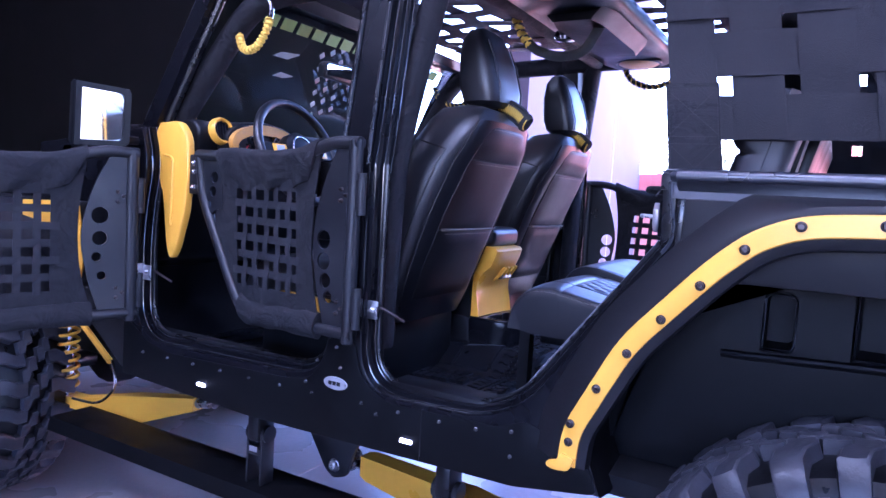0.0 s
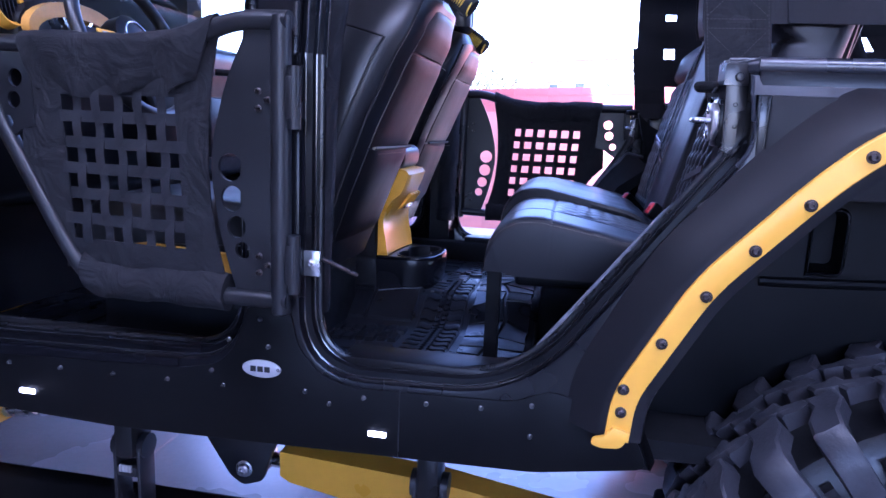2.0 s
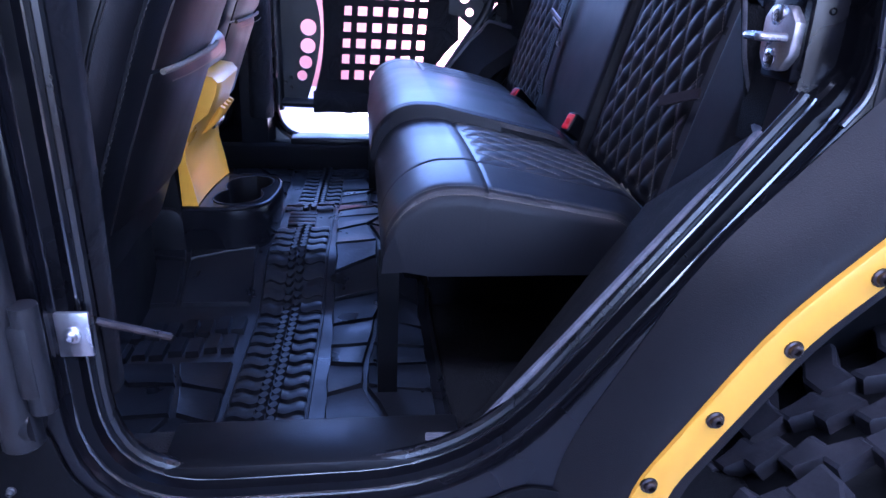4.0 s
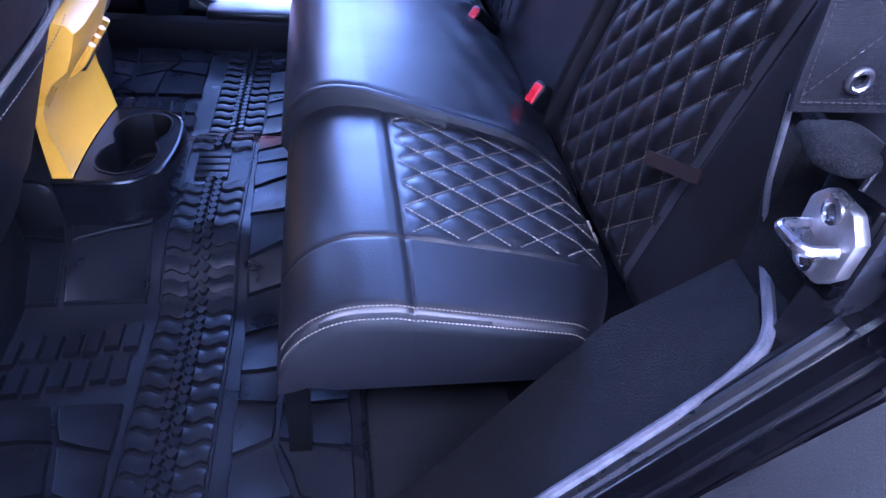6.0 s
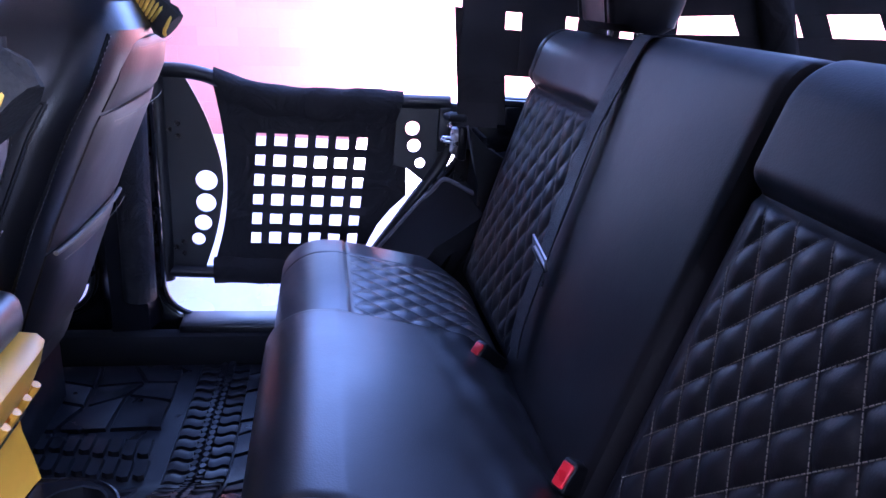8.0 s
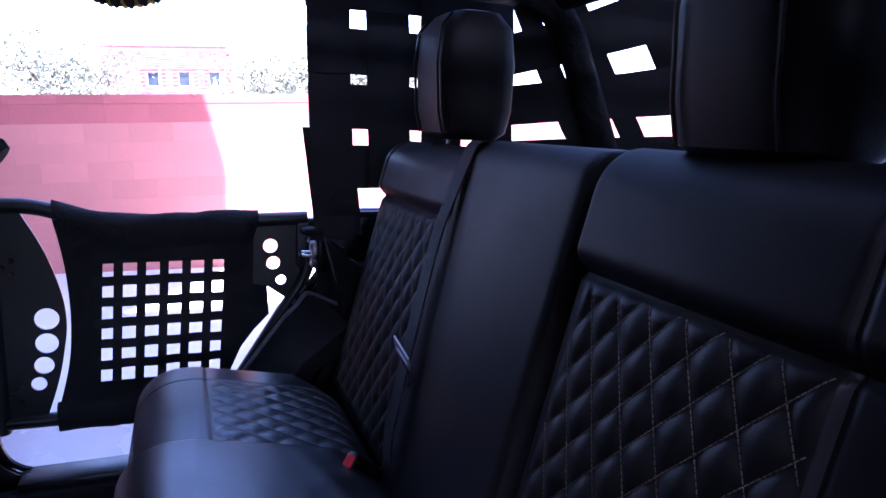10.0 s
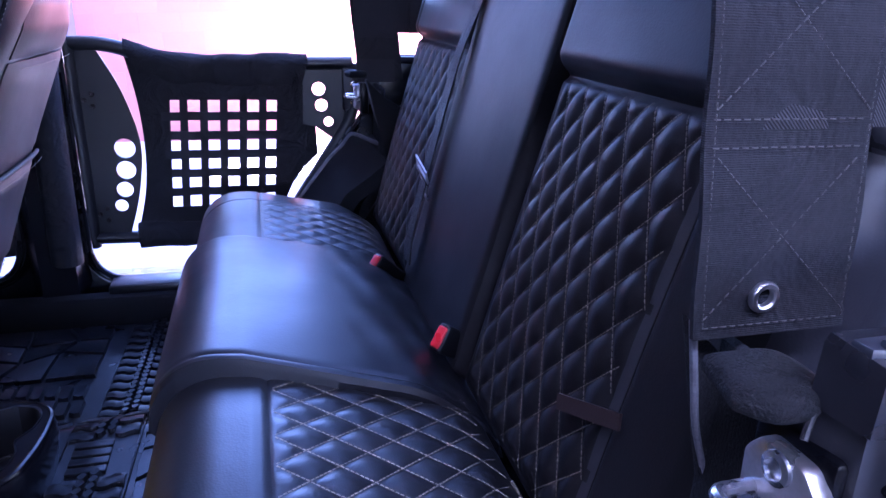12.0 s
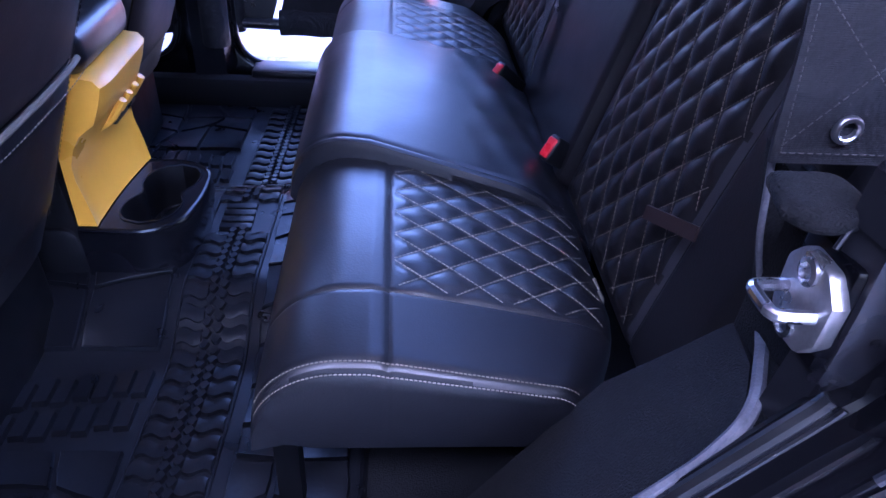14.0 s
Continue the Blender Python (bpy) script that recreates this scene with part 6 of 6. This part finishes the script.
def roll_cage():
    c = thing("roll_cage", "padded black roll cage under the roof", "roll cage", at=(-0.6, 0.8, 1.8))
    for put in (lambda b: b, far):
        part("side_bar", put(tube(rounded([(-1.93, 0.11, 1.30), (-1.90, 0.12, 1.46), (-1.62, 0.17, 1.85), (-0.9, 0.18, 1.88), (0.15, 0.18, 1.87), (0.36, 0.18, 1.38)], 0.12), 0.036, 14)), FABRIC, c)
        part("b_hoop_leg", put(tube(rounded([(-1.06, 0.10, 0.9), (-1.05, 0.11, 1.4), (-0.98, 0.18, 1.87)], 0.15), 0.034, 14)), FABRIC, c)
    part("cross_bar", tube([(-0.96, 0.18, 1.88), (-0.96, 1.42, 1.88)], 0.034, 14), FABRIC, c)
    part("cross_bar", tube([(0.15, 0.18, 1.86), (0.15, 1.42, 1.86)], 0.03, 14), FABRIC, c)
    b = thing("sound_bar", "black overhead sound bar with amber speaker grilles", "speaker bar", at=(-0.78, 0.8, 1.85))
    part("bar_housing", slab(rounded2([(-0.92, 1.855), (-0.90, 1.935), (-0.66, 1.935), (-0.63, 1.87), (-0.7, 1.84), (-0.86, 1.835)], 0.03), 0.24, 1.40, "y", 0.03, 3), LINER, b)
    part("bar_bulge", bevelled(loft([[(-0.77 + x, y, z) for x, z in ((-0.11 * k, 1.85), (-0.07 * k, 1.815), (0.07 * k, 1.815), (0.11 * k, 1.85))] for y, k in ((0.55, 0.8), (0.62, 1), (0.98, 1), (1.05, 0.8))]), 0.01), LINER, b)
    for y in (0.33, 1.29):
        sp = part("speaker_grille", lathe([(0.001, 0.0), (0.06, 0.004), (0.078, 0.014), (0.08, 0.024), (0.06, 0.03)], 30, pose(-0.765, y, 1.825, 0, 0, 0)), ORANGE, b, "amber speaker grille")
        part("grille_ring", tube([(-0.765 + 0.082 * math.cos(a), y + 0.082 * math.sin(a), 1.84) for a in np.linspace(0, 2 * math.pi, 30, endpoint=False)], 0.006, 8, True), PLASTIC, sp)
    part("dome_lamp", lathe([(0.001, 0), (0.03, 0.004), (0.036, 0.014), (0.034, 0.03)], 20, Matrix.Translation((-0.87, 0.78, 1.812))), CHROME, b)


roll_cage()


def strap_net(name, label, origin, u, v, us, vs, wu, wv, drop=0.0):
    """Net of wide sewn straps: us, vs are the centre lines; each strap is a part, woven over and under. drop: how much further down the first one hangs."""
    net = thing(name, label, "strap net", group="strap nets")
    u, v, o = Vector(u), Vector(v), Vector(origin)
    us = [a if isinstance(a, tuple) else (a, wu) for a in us]
    for k, (a, wide) in enumerate(us):
        low = vs[0] - wv * 0.48 - (drop if k == 0 else 0)
        part("upright_strap", ribbon([o + u * a + v * low, o + u * a + v * (vs[-1] + wv * 0.6)], u, wide * (1.1 if k == 0 and drop else 1), 0.0025, 0.0035, len(vs), math.pi * (k % 2)), WEB, net)
    for k, b in enumerate(vs):
        part("cross_strap", ribbon([o + v * b + u * (us[0][0] - wu / 2), o + v * b + u * (us[-1][0] + wu / 2)], v, wv, 0.0025, 0.0035, len(us), math.pi * (k % 2) + 0.4), WEB, net)
    return net


# roof net of narrow straps
strap_net("roof_net", "black roof net of narrow crossed straps", (-1.6, 0.17, 1.955), (1, 0, 0), (0, 1, 0), [0.145 * k for k in range(17)], [0.14 * k for k in range(10)], 0.066, 0.066)
# side nets behind the doors
for y0 in (0.168, 1.5):
    if y0 < 0.8:
        net = strap_net("side_net", "black side net of broad woven nylon straps with a steel eyelet", (-0.325, y0, 1.385), (1, 0, 0), (-0.14, 0, 1), [(0.0, 0.085), (0.123, 0.095), (0.247, 0.098), (0.372, 0.098)], [0.104, 0.232, 0.35, 0.468], 0.09, 0.09, 0.115)
    else:
        net = strap_net("side_net", "black side net of broad woven straps over the far quarter", (-0.338, y0, 1.385), (1, 0, 0), (-0.03, 0, 1), [(0.0, 0.083), (0.13, 0.097), (0.255, 0.098), (0.385, 0.1)], [0.091, 0.221, 0.337, 0.47], 0.095, 0.095, 0.115)
    face = -1 if y0 < 0.8 else 1
    lines = []
    for a, b, c, d in ((-0.373, 1.33, -0.4, 1.55), (-0.276, 1.33, -0.302, 1.55), (-0.373, 1.33, -0.276, 1.33), (-0.387, 1.435, -0.289, 1.435), (-0.389, 1.45, -0.291, 1.45), (-0.374, 1.335, -0.29, 1.432), (-0.277, 1.335, -0.385, 1.432), (-0.388, 1.455, -0.303, 1.545), (-0.292, 1.455, -0.398, 1.545)):
        lines.append([Vector((a + (c - a) * s, y0 + face * 0.0062, b + (d - b) * s)) for s in (0, 0.5, 1)])
    part("strap_stitching", stitches(lines, length=0.004, gap=0.002, w=0.0005, normal=(0, face, 0)), STRAP_THREAD, net)
    flap = ribbon([(-0.324, y0 + face * 0.0035, 1.322), (-0.352, y0 + face * 0.0035, 1.56)], (1, 0, 0), 0.106, 0.0035, 0.0012, 5)
    part("strap_end", flap, TWILL, net)
    part("eyelet", lathe([(0.0056, -0.004), (0.0056, 0.0008), (0.0068, 0.0018), (0.0088, 0.0016), (0.0099, 0.0), (0.0099, -0.002), (0.0068, -0.004)], 24, pose(-0.335, y0 + face * 0.007, 1.347, 90 if face < 0 else -90, 0, 0)), STEEL, net, "steel eyelet in the strap end")
    part("eyelet_bore", lathe([(0.0057, -0.004), (0.0057, -0.0035), (0.001, -0.0035)], 18, pose(-0.335, y0 + face * 0.007, 1.347, 90 if face < 0 else -90, 0, 0)), SEAL, net)
strap_net("quarter_net", "black slanting quarter net of broad nylon straps behind the side net", (0.0, 0.172, 1.5), (1, 0, 0), (-0.5, 0, 1), [(0.05, 0.1), (0.335, 0.2), (0.64, 0.144), (0.9, 0.18)], [0.002, 0.165, 0.33], 0.1, 0.118)


def far_quarter_net():
    """Cross straps rise to the rear and uprights lean forward, leaving rows of four-sided openings."""
    net = thing("quarter_net", "black quarter net with rising cross straps and leaning uprights", "strap net", group="strap nets")
    rows = (([(0.02, 1.455), (0.44, 1.475), (0.58, 1.483), (0.75, 1.495), (0.9, 1.53)], [(0.02, 1.54), (0.2, 1.55), (0.43, 1.56), (0.58, 1.567), (0.9, 1.64)]),
            ([(0.02, 1.574), (0.19, 1.59), (0.53, 1.617), (0.9, 1.7)], [(0.02, 1.66), (0.21, 1.688), (0.35, 1.709), (0.466, 1.729), (0.585, 1.746), (0.9, 1.8)]),
            ([(0.02, 1.68), (0.237, 1.733), (0.438, 1.786), (0.588, 1.82), (0.9, 1.89)], [(0.02, 1.77), (0.17, 1.814), (0.26, 1.849), (0.354, 1.887), (0.6, 1.96), (0.9, 1.99)]))
    for low, high in rows:
        part("cross_strap", slab([*low, *reversed(high)], 1.436, 1.4385, "y", 0.0006), WEB, net)
    for line in (((1.5, 0.29, 0.1), (1.57, 0.243, 0.1), (1.69, 0.16, 0.07), (1.84, 0.078, 0.06), (1.93, 0.03, 0.06)), ((1.52, 0.42, 0.075), (1.59, 0.3755, 0.075), (1.71, 0.29, 0.08), (1.85, 0.205, 0.075), (1.95, 0.14, 0.075)),
                 ((1.53, 0.655, 0.1), (1.59, 0.602, 0.1), (1.72, 0.5, 0.095), (1.87, 0.4, 0.09), (1.95, 0.34, 0.09)), ((1.56, 0.78, 0.1), (1.75, 0.642, 0.105), (1.95, 0.5, 0.1)), ((1.6, 0.93, 0.1), (1.75, 0.83, 0.1), (1.95, 0.7, 0.1))):
        part("upright_strap", slab([*[(x - w / 2, z) for z, x, w in line], *[(x + w / 2, z) for z, x, w in reversed(line)]], 1.44, 1.4425, "y", 0.0006), WEB, net)


far_quarter_net()
strap_net("rear_net", "black rear net of broad woven nylon straps", (0.83, 0.1, 1.42), (0, 1, 0), (-0.15, 0, 1), [0.05 + 0.15 * k for k in range(10)], [0.04, 0.17, 0.3, 0.43], 0.1, 0.085)


# ---- floor mats ----
def mat_height(y):
    """The mat follows the floor and climbs over the tunnel."""
    rise = 0.0
    if 0.52 < y < 1.08:
        q = min((y - 0.52) / 0.16, (1.08 - y) / 0.16, 1)
        rise = 0.066 * (3 * q * q - 2 * q**3)
    return 0.745 + rise


def rear_mat():
    mat = thing("floor_mat", "black rubber floor mat moulded with tyre-tread blocks", "floor mat", group="floor mats", at=(-0.88, 0.8, 0.74))
    ys = np.linspace(0.125, 1.475, 70)
    rings = []
    for y in ys:
        z = mat_height(y)
        rings.append([(-1.33, y, z - 0.008), (-1.33, y, z + 0.004), (-1.32, y, z), (-0.655, y, z), (-0.65, y, z + 0.006), (-0.645, y, z - 0.008)])
    sheet = part("mat_sheet", loft(rings), MAT_RUBBER, mat)
    rng = random.Random(11)

    def strip_x(y):
        return -0.91 + 0.027 * y

    def wavy(width, depth, high, bend):
        rings = []
        for i in range(11):
            q = i / 10
            x = width * (q - 0.5)
            y = bend * math.sin(2 * math.pi * q)
            rings.append([(x, y - depth / 2, 0), (x, y - depth / 2 + 0.001, high), (x, y - depth * 0.1, high + 0.0016), (x, y + depth / 2 - 0.0025, high - 0.001), (x, y + depth / 2, 0)])
        return mesh_of("tread_bar", loft(rings), MAT_RUBBER, True, 30)

    left, right = wavy(0.037, 0.0262, 0.0062, 0.0036), wavy(0.037, 0.0262, 0.0062, -0.0036)
    chip = mesh_of("tread_chip", bevelled(loft([[(dx * k, dy * k, z) for dx, dy in ((-0.008, -0.002), (-0.002, -0.0095), (0.003, -0.0075), (0.008, 0.002), (0.002, 0.0095), (-0.003, 0.0075))] for z, k in ((0, 1), (0.0085, 0.86))]), 0.0008, 1), MAT_RUBBER)
    y = 0.15
    while y < 1.46:
        slope = (mat_height(y + 0.005) - mat_height(y - 0.005)) / 0.01
        tilt = Matrix.Rotation(math.atan(slope), 4, "X")
        x = strip_x(y)
        if not 0.8 < y < 0.9:
            for me, dx in ((left, -0.034), (right, 0.034)):
                ob = new("tread_bar", me)
                ob.parent = sheet
                ob.matrix_basis = Matrix.Translation((x + dx, y + (0.008 if dx > 0 else 0), mat_height(y))) @ tilt
            for dx, dy in ((-0.0085, 0.004), (0.0085, 0.012), (-0.0085, 0.021), (0.0085, 0.0285)):
                ob = new("tread_chip", chip)
                ob.parent = sheet
                ob.matrix_basis = Matrix.Translation((x + dx, y + dy, mat_height(y + dy))) @ tilt
        y += 0.033
    for dx in (-0.056, 0.056):
        part("strip_edge", tube([(strip_x(yy) + dx, yy, mat_height(yy) + 0.001) for yy in np.linspace(0.14, 1.465, 60)], 0.0022, 6), MAT_RUBBER, mat)
    for j in range(4):
        part("maker_mark", slab([(-0.925, 0.808 + 0.022 * j), (-0.868, 0.808 + 0.022 * j), (-0.868, 0.824 + 0.022 * j), (-0.925, 0.824 + 0.022 * j)], 0.81, 0.817, "z", 0.0015), MAT_RUBBER, mat)

    def plates(x0, x1, y0, y1, cols, rows, gap):
        """Irregular moulded plates with narrow grooves between them."""
        w, h = (x1 - x0) / cols, (y1 - y0) / rows
        jit = [[(rng.uniform(-0.3, 0.3) * w if 0 < i < cols else 0, rng.uniform(-0.3, 0.3) * h if 0 < j < rows else 0) for j in range(rows + 1)] for i in range(cols + 1)]
        for i in range(cols):
            for j in range(rows):
                quad = []
                for a, b in ((i, j), (i + 1, j), (i + 1, j + 1), (i, j + 1)):
                    off = 0.35 * h if (a % 2) else 0
                    quad.append(Vector((x0 + w * a + jit[a][b][0], y0 + h * b + jit[a][b][1] + off * (0 < b < rows), 0)))
                c = sum(quad, Vector()) / 4
                quad = [c + (p - c).normalized() * max(0.004, (p - c).length - gap) for p in quad]
                pts = []
                for a in range(4):
                    p, q = quad[a], quad[(a + 1) % 4]
                    pts += [p, p.lerp(q, 0.5) + (Vector((rng.uniform(-1, 1), rng.uniform(-1, 1), 0)) * 0.003)]
                rings = [[(c.x + (p.x - c.x) * k, c.y + (p.y - c.y) * k, mat_height(p.y) + z) for p in pts] for z, k in ((-0.001, 1.0), (0.006, 0.975), (0.0078, 0.95), (0.0072, 0.9))]
                part("tread_block", loft(rings), MAT_RUBBER, mat, sharp=25)

    plates(-0.825, -0.665, 0.14, 1.46, 2, 19, 0.005)
    for flip in (False, True):
        def fy(y):
            return 1.6 - y if flip else y
        plates(-1.31, -0.965, *sorted((fy(0.555), fy(0.72))), 3, 2, 0.005)
        plates(-1.31, -0.965, *sorted((fy(0.14), fy(0.38))), 4, 3, 0.005)
        # rows of square lugs between the plates
        for i in range(13):
            x = -0.978 - 0.0262 * i
            for row, yc in ((0, 0.5), (1, 0.44)):
                y = yc + 0.17 * (x + 0.957) + (0.006 if i % 2 else 0.0)
                if y < 0.15:
                    continue
                rings = [[(x + dx * k - 0.006 * row, fy(y + (dy + 0.1 * dx) * k), mat_height(fy(y)) + z) for dx, dy in ((-0.0105, -0.024), (0.0105, -0.024), (0.0105, 0.024), (0.0, 0.0275), (-0.0105, 0.022))] for z, k in ((-0.001, 1.0), (0.01, 0.9))]
                part("tread_lug", bevelled(loft(rings), 0.0015, 1), MAT_RUBBER, mat)
    front = thing("floor_mat", "black rubber front floor mat in the driver footwell", "floor mat", group="floor mats", at=(-1.6, 0.35, 0.74))
    part("mat_sheet", box(-1.98, -1.3, 0.14, 0.56, 0.737, 0.748, 0.004), MAT_RUBBER, front)
    for i in range(7):
        part("mat_rib", box(-1.95 + 0.09 * i, -1.90 + 0.09 * i, 0.18, 0.52, 0.748, 0.753, 0.002), MAT_RUBBER, front)
    part("mat_patch", box(-1.95, -1.3, 1.05, 1.46, 0.737, 0.748, 0.004), MAT_RUBBER, front)


rear_mat()


# ---- belts, buckles and small fittings ----
def buckle(at, way, label):
    b = thing("seat_belt_buckle", label, "belt buckle", group="belt buckles", at=at)
    m = Matrix.Translation(at) @ Vector(way).to_track_quat("Z", "Y").to_matrix().to_4x4()
    part("buckle_case", moved(box(-0.011, 0.011, -0.02, 0.02, -0.075, 0.0, 0.005, 3), m), PLASTIC, b)
    part("release_button", moved(box(-0.0085, 0.0085, -0.0155, 0.0155, -0.006, 0.0025, 0.003, 3), m), RED, b, "red release button")
    part("buckle_strap", moved(box(-0.003, 0.003, -0.022, 0.022, -0.14, -0.08, 0.001), m), BELT, b)


buckle((-0.395, 0.647, 1.078), (-0.75, -0.35, 0.55), "black seat-belt buckle with red button beside the centre cushion")
buckle((-0.436, 0.935, 1.076), (-0.62, -0.35, 0.62), "black seat-belt buckle with red button on the centre cushion")


def belt():
    b = thing("seat_belt", "black lap-and-shoulder belt with steel tongue over the backrest", "seat belt", at=(-0.3, 0.96, 1.3))
    pts = [(-0.20, 0.955, 1.545), (-0.235, 0.96, 1.552), (-0.285, 0.97, 1.42), (-0.325, 0.955, 1.28), (-0.37, 0.93, 1.12), (-0.375, 0.92, 1.08)]
    rings = []
    for p in rounded(pts, 0.04, 4):
        rings.append([p + Vector((0.0, dy, 0)) + Vector((-0.004 - t, 0, 0.002)) for dy, t in ((-0.019, 0), (0.019, 0), (0.019, 0.0025), (-0.019, 0.0025))])
    part("webbing", loft(rings), BELT, b)
    m = Matrix.Translation((-0.35, 0.945, 1.226)) @ Matrix.Rotation(radians(-14), 4, "Y") @ Matrix.Rotation(radians(18), 4, "X")
    part("tongue", moved(join(ring_plate([(-0.03, 0.0), (0.03, 0.0), (0.03, 0.024), (-0.03, 0.024)], [(-0.024, 0.006), (0.024, 0.006), (0.024, 0.015), (-0.024, 0.015)], -0.002, 0.001, "x"), ring_plate([(-0.012, -0.05), (0.012, -0.05), (0.014, 0.0), (-0.014, 0.0)], [(-0.006, -0.042), (0.006, -0.042), (0.006, -0.022), (-0.006, -0.022)], -0.002, 0.001, "x")), m), DULL_STEEL, b, "steel belt tongue")
    part("tongue_grip", moved(box(-0.004, 0.003, -0.028, 0.028, -0.004, 0.004, 0.002), m), PLASTIC, b)
    side = thing("seat_belt", "black belt strap hanging down beside the near backrest", "seat belt", at=(-0.3, 0.2, 1.3))
    part("webbing", ribbon([(-0.352, 0.262, 1.196), (-0.37, 0.335, 1.172)], (0.2, 0.3, 0.9), 0.014, 0.003), BROWN_LEATHER, side)
    tag = thing("fabric_tag", "small pale looped seat-cover tie beside the cushion", "seat tie", at=(-0.376, 0.37, 1.02))
    for y in (0.362, 0.385):
        part("tie_loop", tube(rounded([(-0.385, y, 1.005), (-0.372, y + 0.006, 1.022), (-0.38, y + 0.014, 1.036)], 0.02), 0.0018, 6), THREAD, tag)


belt()


def door_checks():
    for x, label in ((-1.03, "rear"), (-1.885, "front")):
        c = thing("door_check_bracket", "zinc steel check-strap bracket on the door pillar", "bracket", group="check brackets", at=(x, 0.03, 1.01))
        part("bracket_plate", join(box(x - 0.02, x + 0.016, 0.016, 0.022, 0.985, 1.03, 0.002), box(x - 0.022, x - 0.018, 0.0, 0.022, 0.985, 1.035, 0.001)), STEEL, c)
        part("bracket_bolt", bolt((x, 0.016, 1.008), (0, -1, 0), 0.006), STEEL, c)
        part("check_rod", tube([(x + 0.016, 0.03, 1.015), (x + 0.075, 0.05, 0.985)], 0.004, 8), DARK_STEEL, c)


door_checks()


def braided(points, r, name_parent, core=CORD_BLACK, second=CORD_BLACK, pitch=0.011):
    """Braided cord grip: a core with cross-wound turns."""
    part("grip_core", tube(points, r, 10), core, name_parent)
    pts = [Vector(p) for p in points]
    lengths = [0.0]
    for a, b in zip(pts, pts[1:]):
        lengths.append(lengths[-1] + (b - a).length)
    total = lengths[-1]
    turns = max(4, int(total / pitch))
    for sgn in (1, -1):
        line = []
        for i in range(turns * 10 + 1):
            s = i / (turns * 10) * total
            k = next(j for j in range(len(pts) - 1) if s <= lengths[j + 1] + 1e-9)
            q = (s - lengths[k]) / max(1e-9, lengths[k + 1] - lengths[k])
            p = pts[k].lerp(pts[k + 1], q)
            way = (pts[k + 1] - pts[k]).normalized()
            n1 = way.cross(Vector((0.3, 0.2, 0.93))).normalized()
            n2 = way.cross(n1)
            a = sgn * 2 * math.pi * turns * i / (turns * 10) / 2
            line.append(p + (n1 * math.cos(a) + n2 * math.sin(a)) * r * 1.05)
        part("cord_winding", tube(line, r * 0.36, 6), CORD_YELLOW if sgn > 0 else second, name_parent)


def grab_handles():
    for yc, dx in ((0.44, 0.0), (1.16, -0.062)):
        h = thing("headrest_grip", "yellow and black braided cord grip on the headrest posts", "grab handle", group="headrest grips", at=(-0.9, yc, 1.58))
        line = rounded([(-0.945 + dx, yc + 0.01, 1.566), (-0.9 + dx, yc + 0.005, 1.556), (-0.86 + dx, yc, 1.534), (-0.828 + dx, yc - 0.015, 1.505)], 0.02)
        part("woven_band", tube(line, 0.0115, 12, flat=2.0), CORD_BLACK, h)
        rungs, edges = [], ([], [])
        n = 15 * 12
        for i in range(n + 1):
            q = i / n * (len(line) - 1)
            k = min(int(q), len(line) - 2)
            p = line[k].lerp(line[k + 1], q - k)
            way = (line[k + 1] - line[k]).normalized()
            up = Vector((0, 1, 0)).cross(way).normalized()
            a = 2 * math.pi * i / 12
            rungs.append(p + up * (0.0165 * math.cos(a)) + Vector((0, 0.0125 * math.sin(a), 0)))
            if i % 6 == 0:
                for e, sgn in zip(edges, (1, -1)):
                    e.append(p + up * sgn * (0.0235 if (i // 6) % 2 else 0.0195))
        part("cord_weave", tube(rungs, 0.0027 if yc > 1 else 0.0019, 6), CORD_YELLOW, h)
        for e in edges:
            part("edge_cord", tube(e, 0.0034, 6), CORD_BLACK, h)
    a = thing("pillar_grip", "yellow braided cord grab handle on the windscreen pillar", "grab handle", group="cord grab handles", at=(-1.6, 0.16, 1.76))
    braided(rounded([(-1.536, 0.145, 1.778), (-1.546, 0.14, 1.735), (-1.585, 0.14, 1.692), (-1.635, 0.14, 1.69), (-1.668, 0.15, 1.75)], 0.04), 0.009, a, CORD_YELLOW, CORD_YELLOW, 0.0065)
    part("grip_clip", tube(rounded([(-1.535, 0.146, 1.776), (-1.533, 0.148, 1.81), (-1.55, 0.152, 1.845)], 0.01), 0.008, 8), CHROME, a)
    b = thing("roof_grip", "yellow braided cord grab handle under the sound bar", "grab handle", group="cord grab handles", at=(-0.95, 0.7, 1.85))
    braided(rounded([(-0.995, 0.62, 1.92), (-0.978, 0.62, 1.86), (-0.949, 0.62, 1.80), (-0.92, 0.62, 1.77)], 0.03), 0.011, b, CORD_YELLOW, CORD_BLACK)
    part("dark_band", tube(rounded([(-0.925, 0.62, 1.775), (-0.899, 0.62, 1.753), (-0.833, 0.62, 1.73), (-0.755, 0.63, 1.738), (-0.72, 0.66, 1.82)], 0.03), 0.0095, 10, flat=1.6), CORD_BLACK, b)
    for x0, x1, y, z in ((-0.86, -0.62, 1.43, 1.80), (-1.75, -1.5, 1.43, 1.74)):
        c = thing("side_grip", "dark braided cord loop hanging from the far roof rail", "grab handle", group="cord grab handles", at=(x0, y, z))
        braided(rounded([(x0, y, z + 0.06), (x0 + 0.03, y, z), ((x0 + x1) / 2, y, z - 0.035), (x1 - 0.03, y, z), (x1, y, z + 0.06)], 0.05), 0.009, c)


grab_handles()

# pieces of the yard wall
yard_blocks(wall_yard)
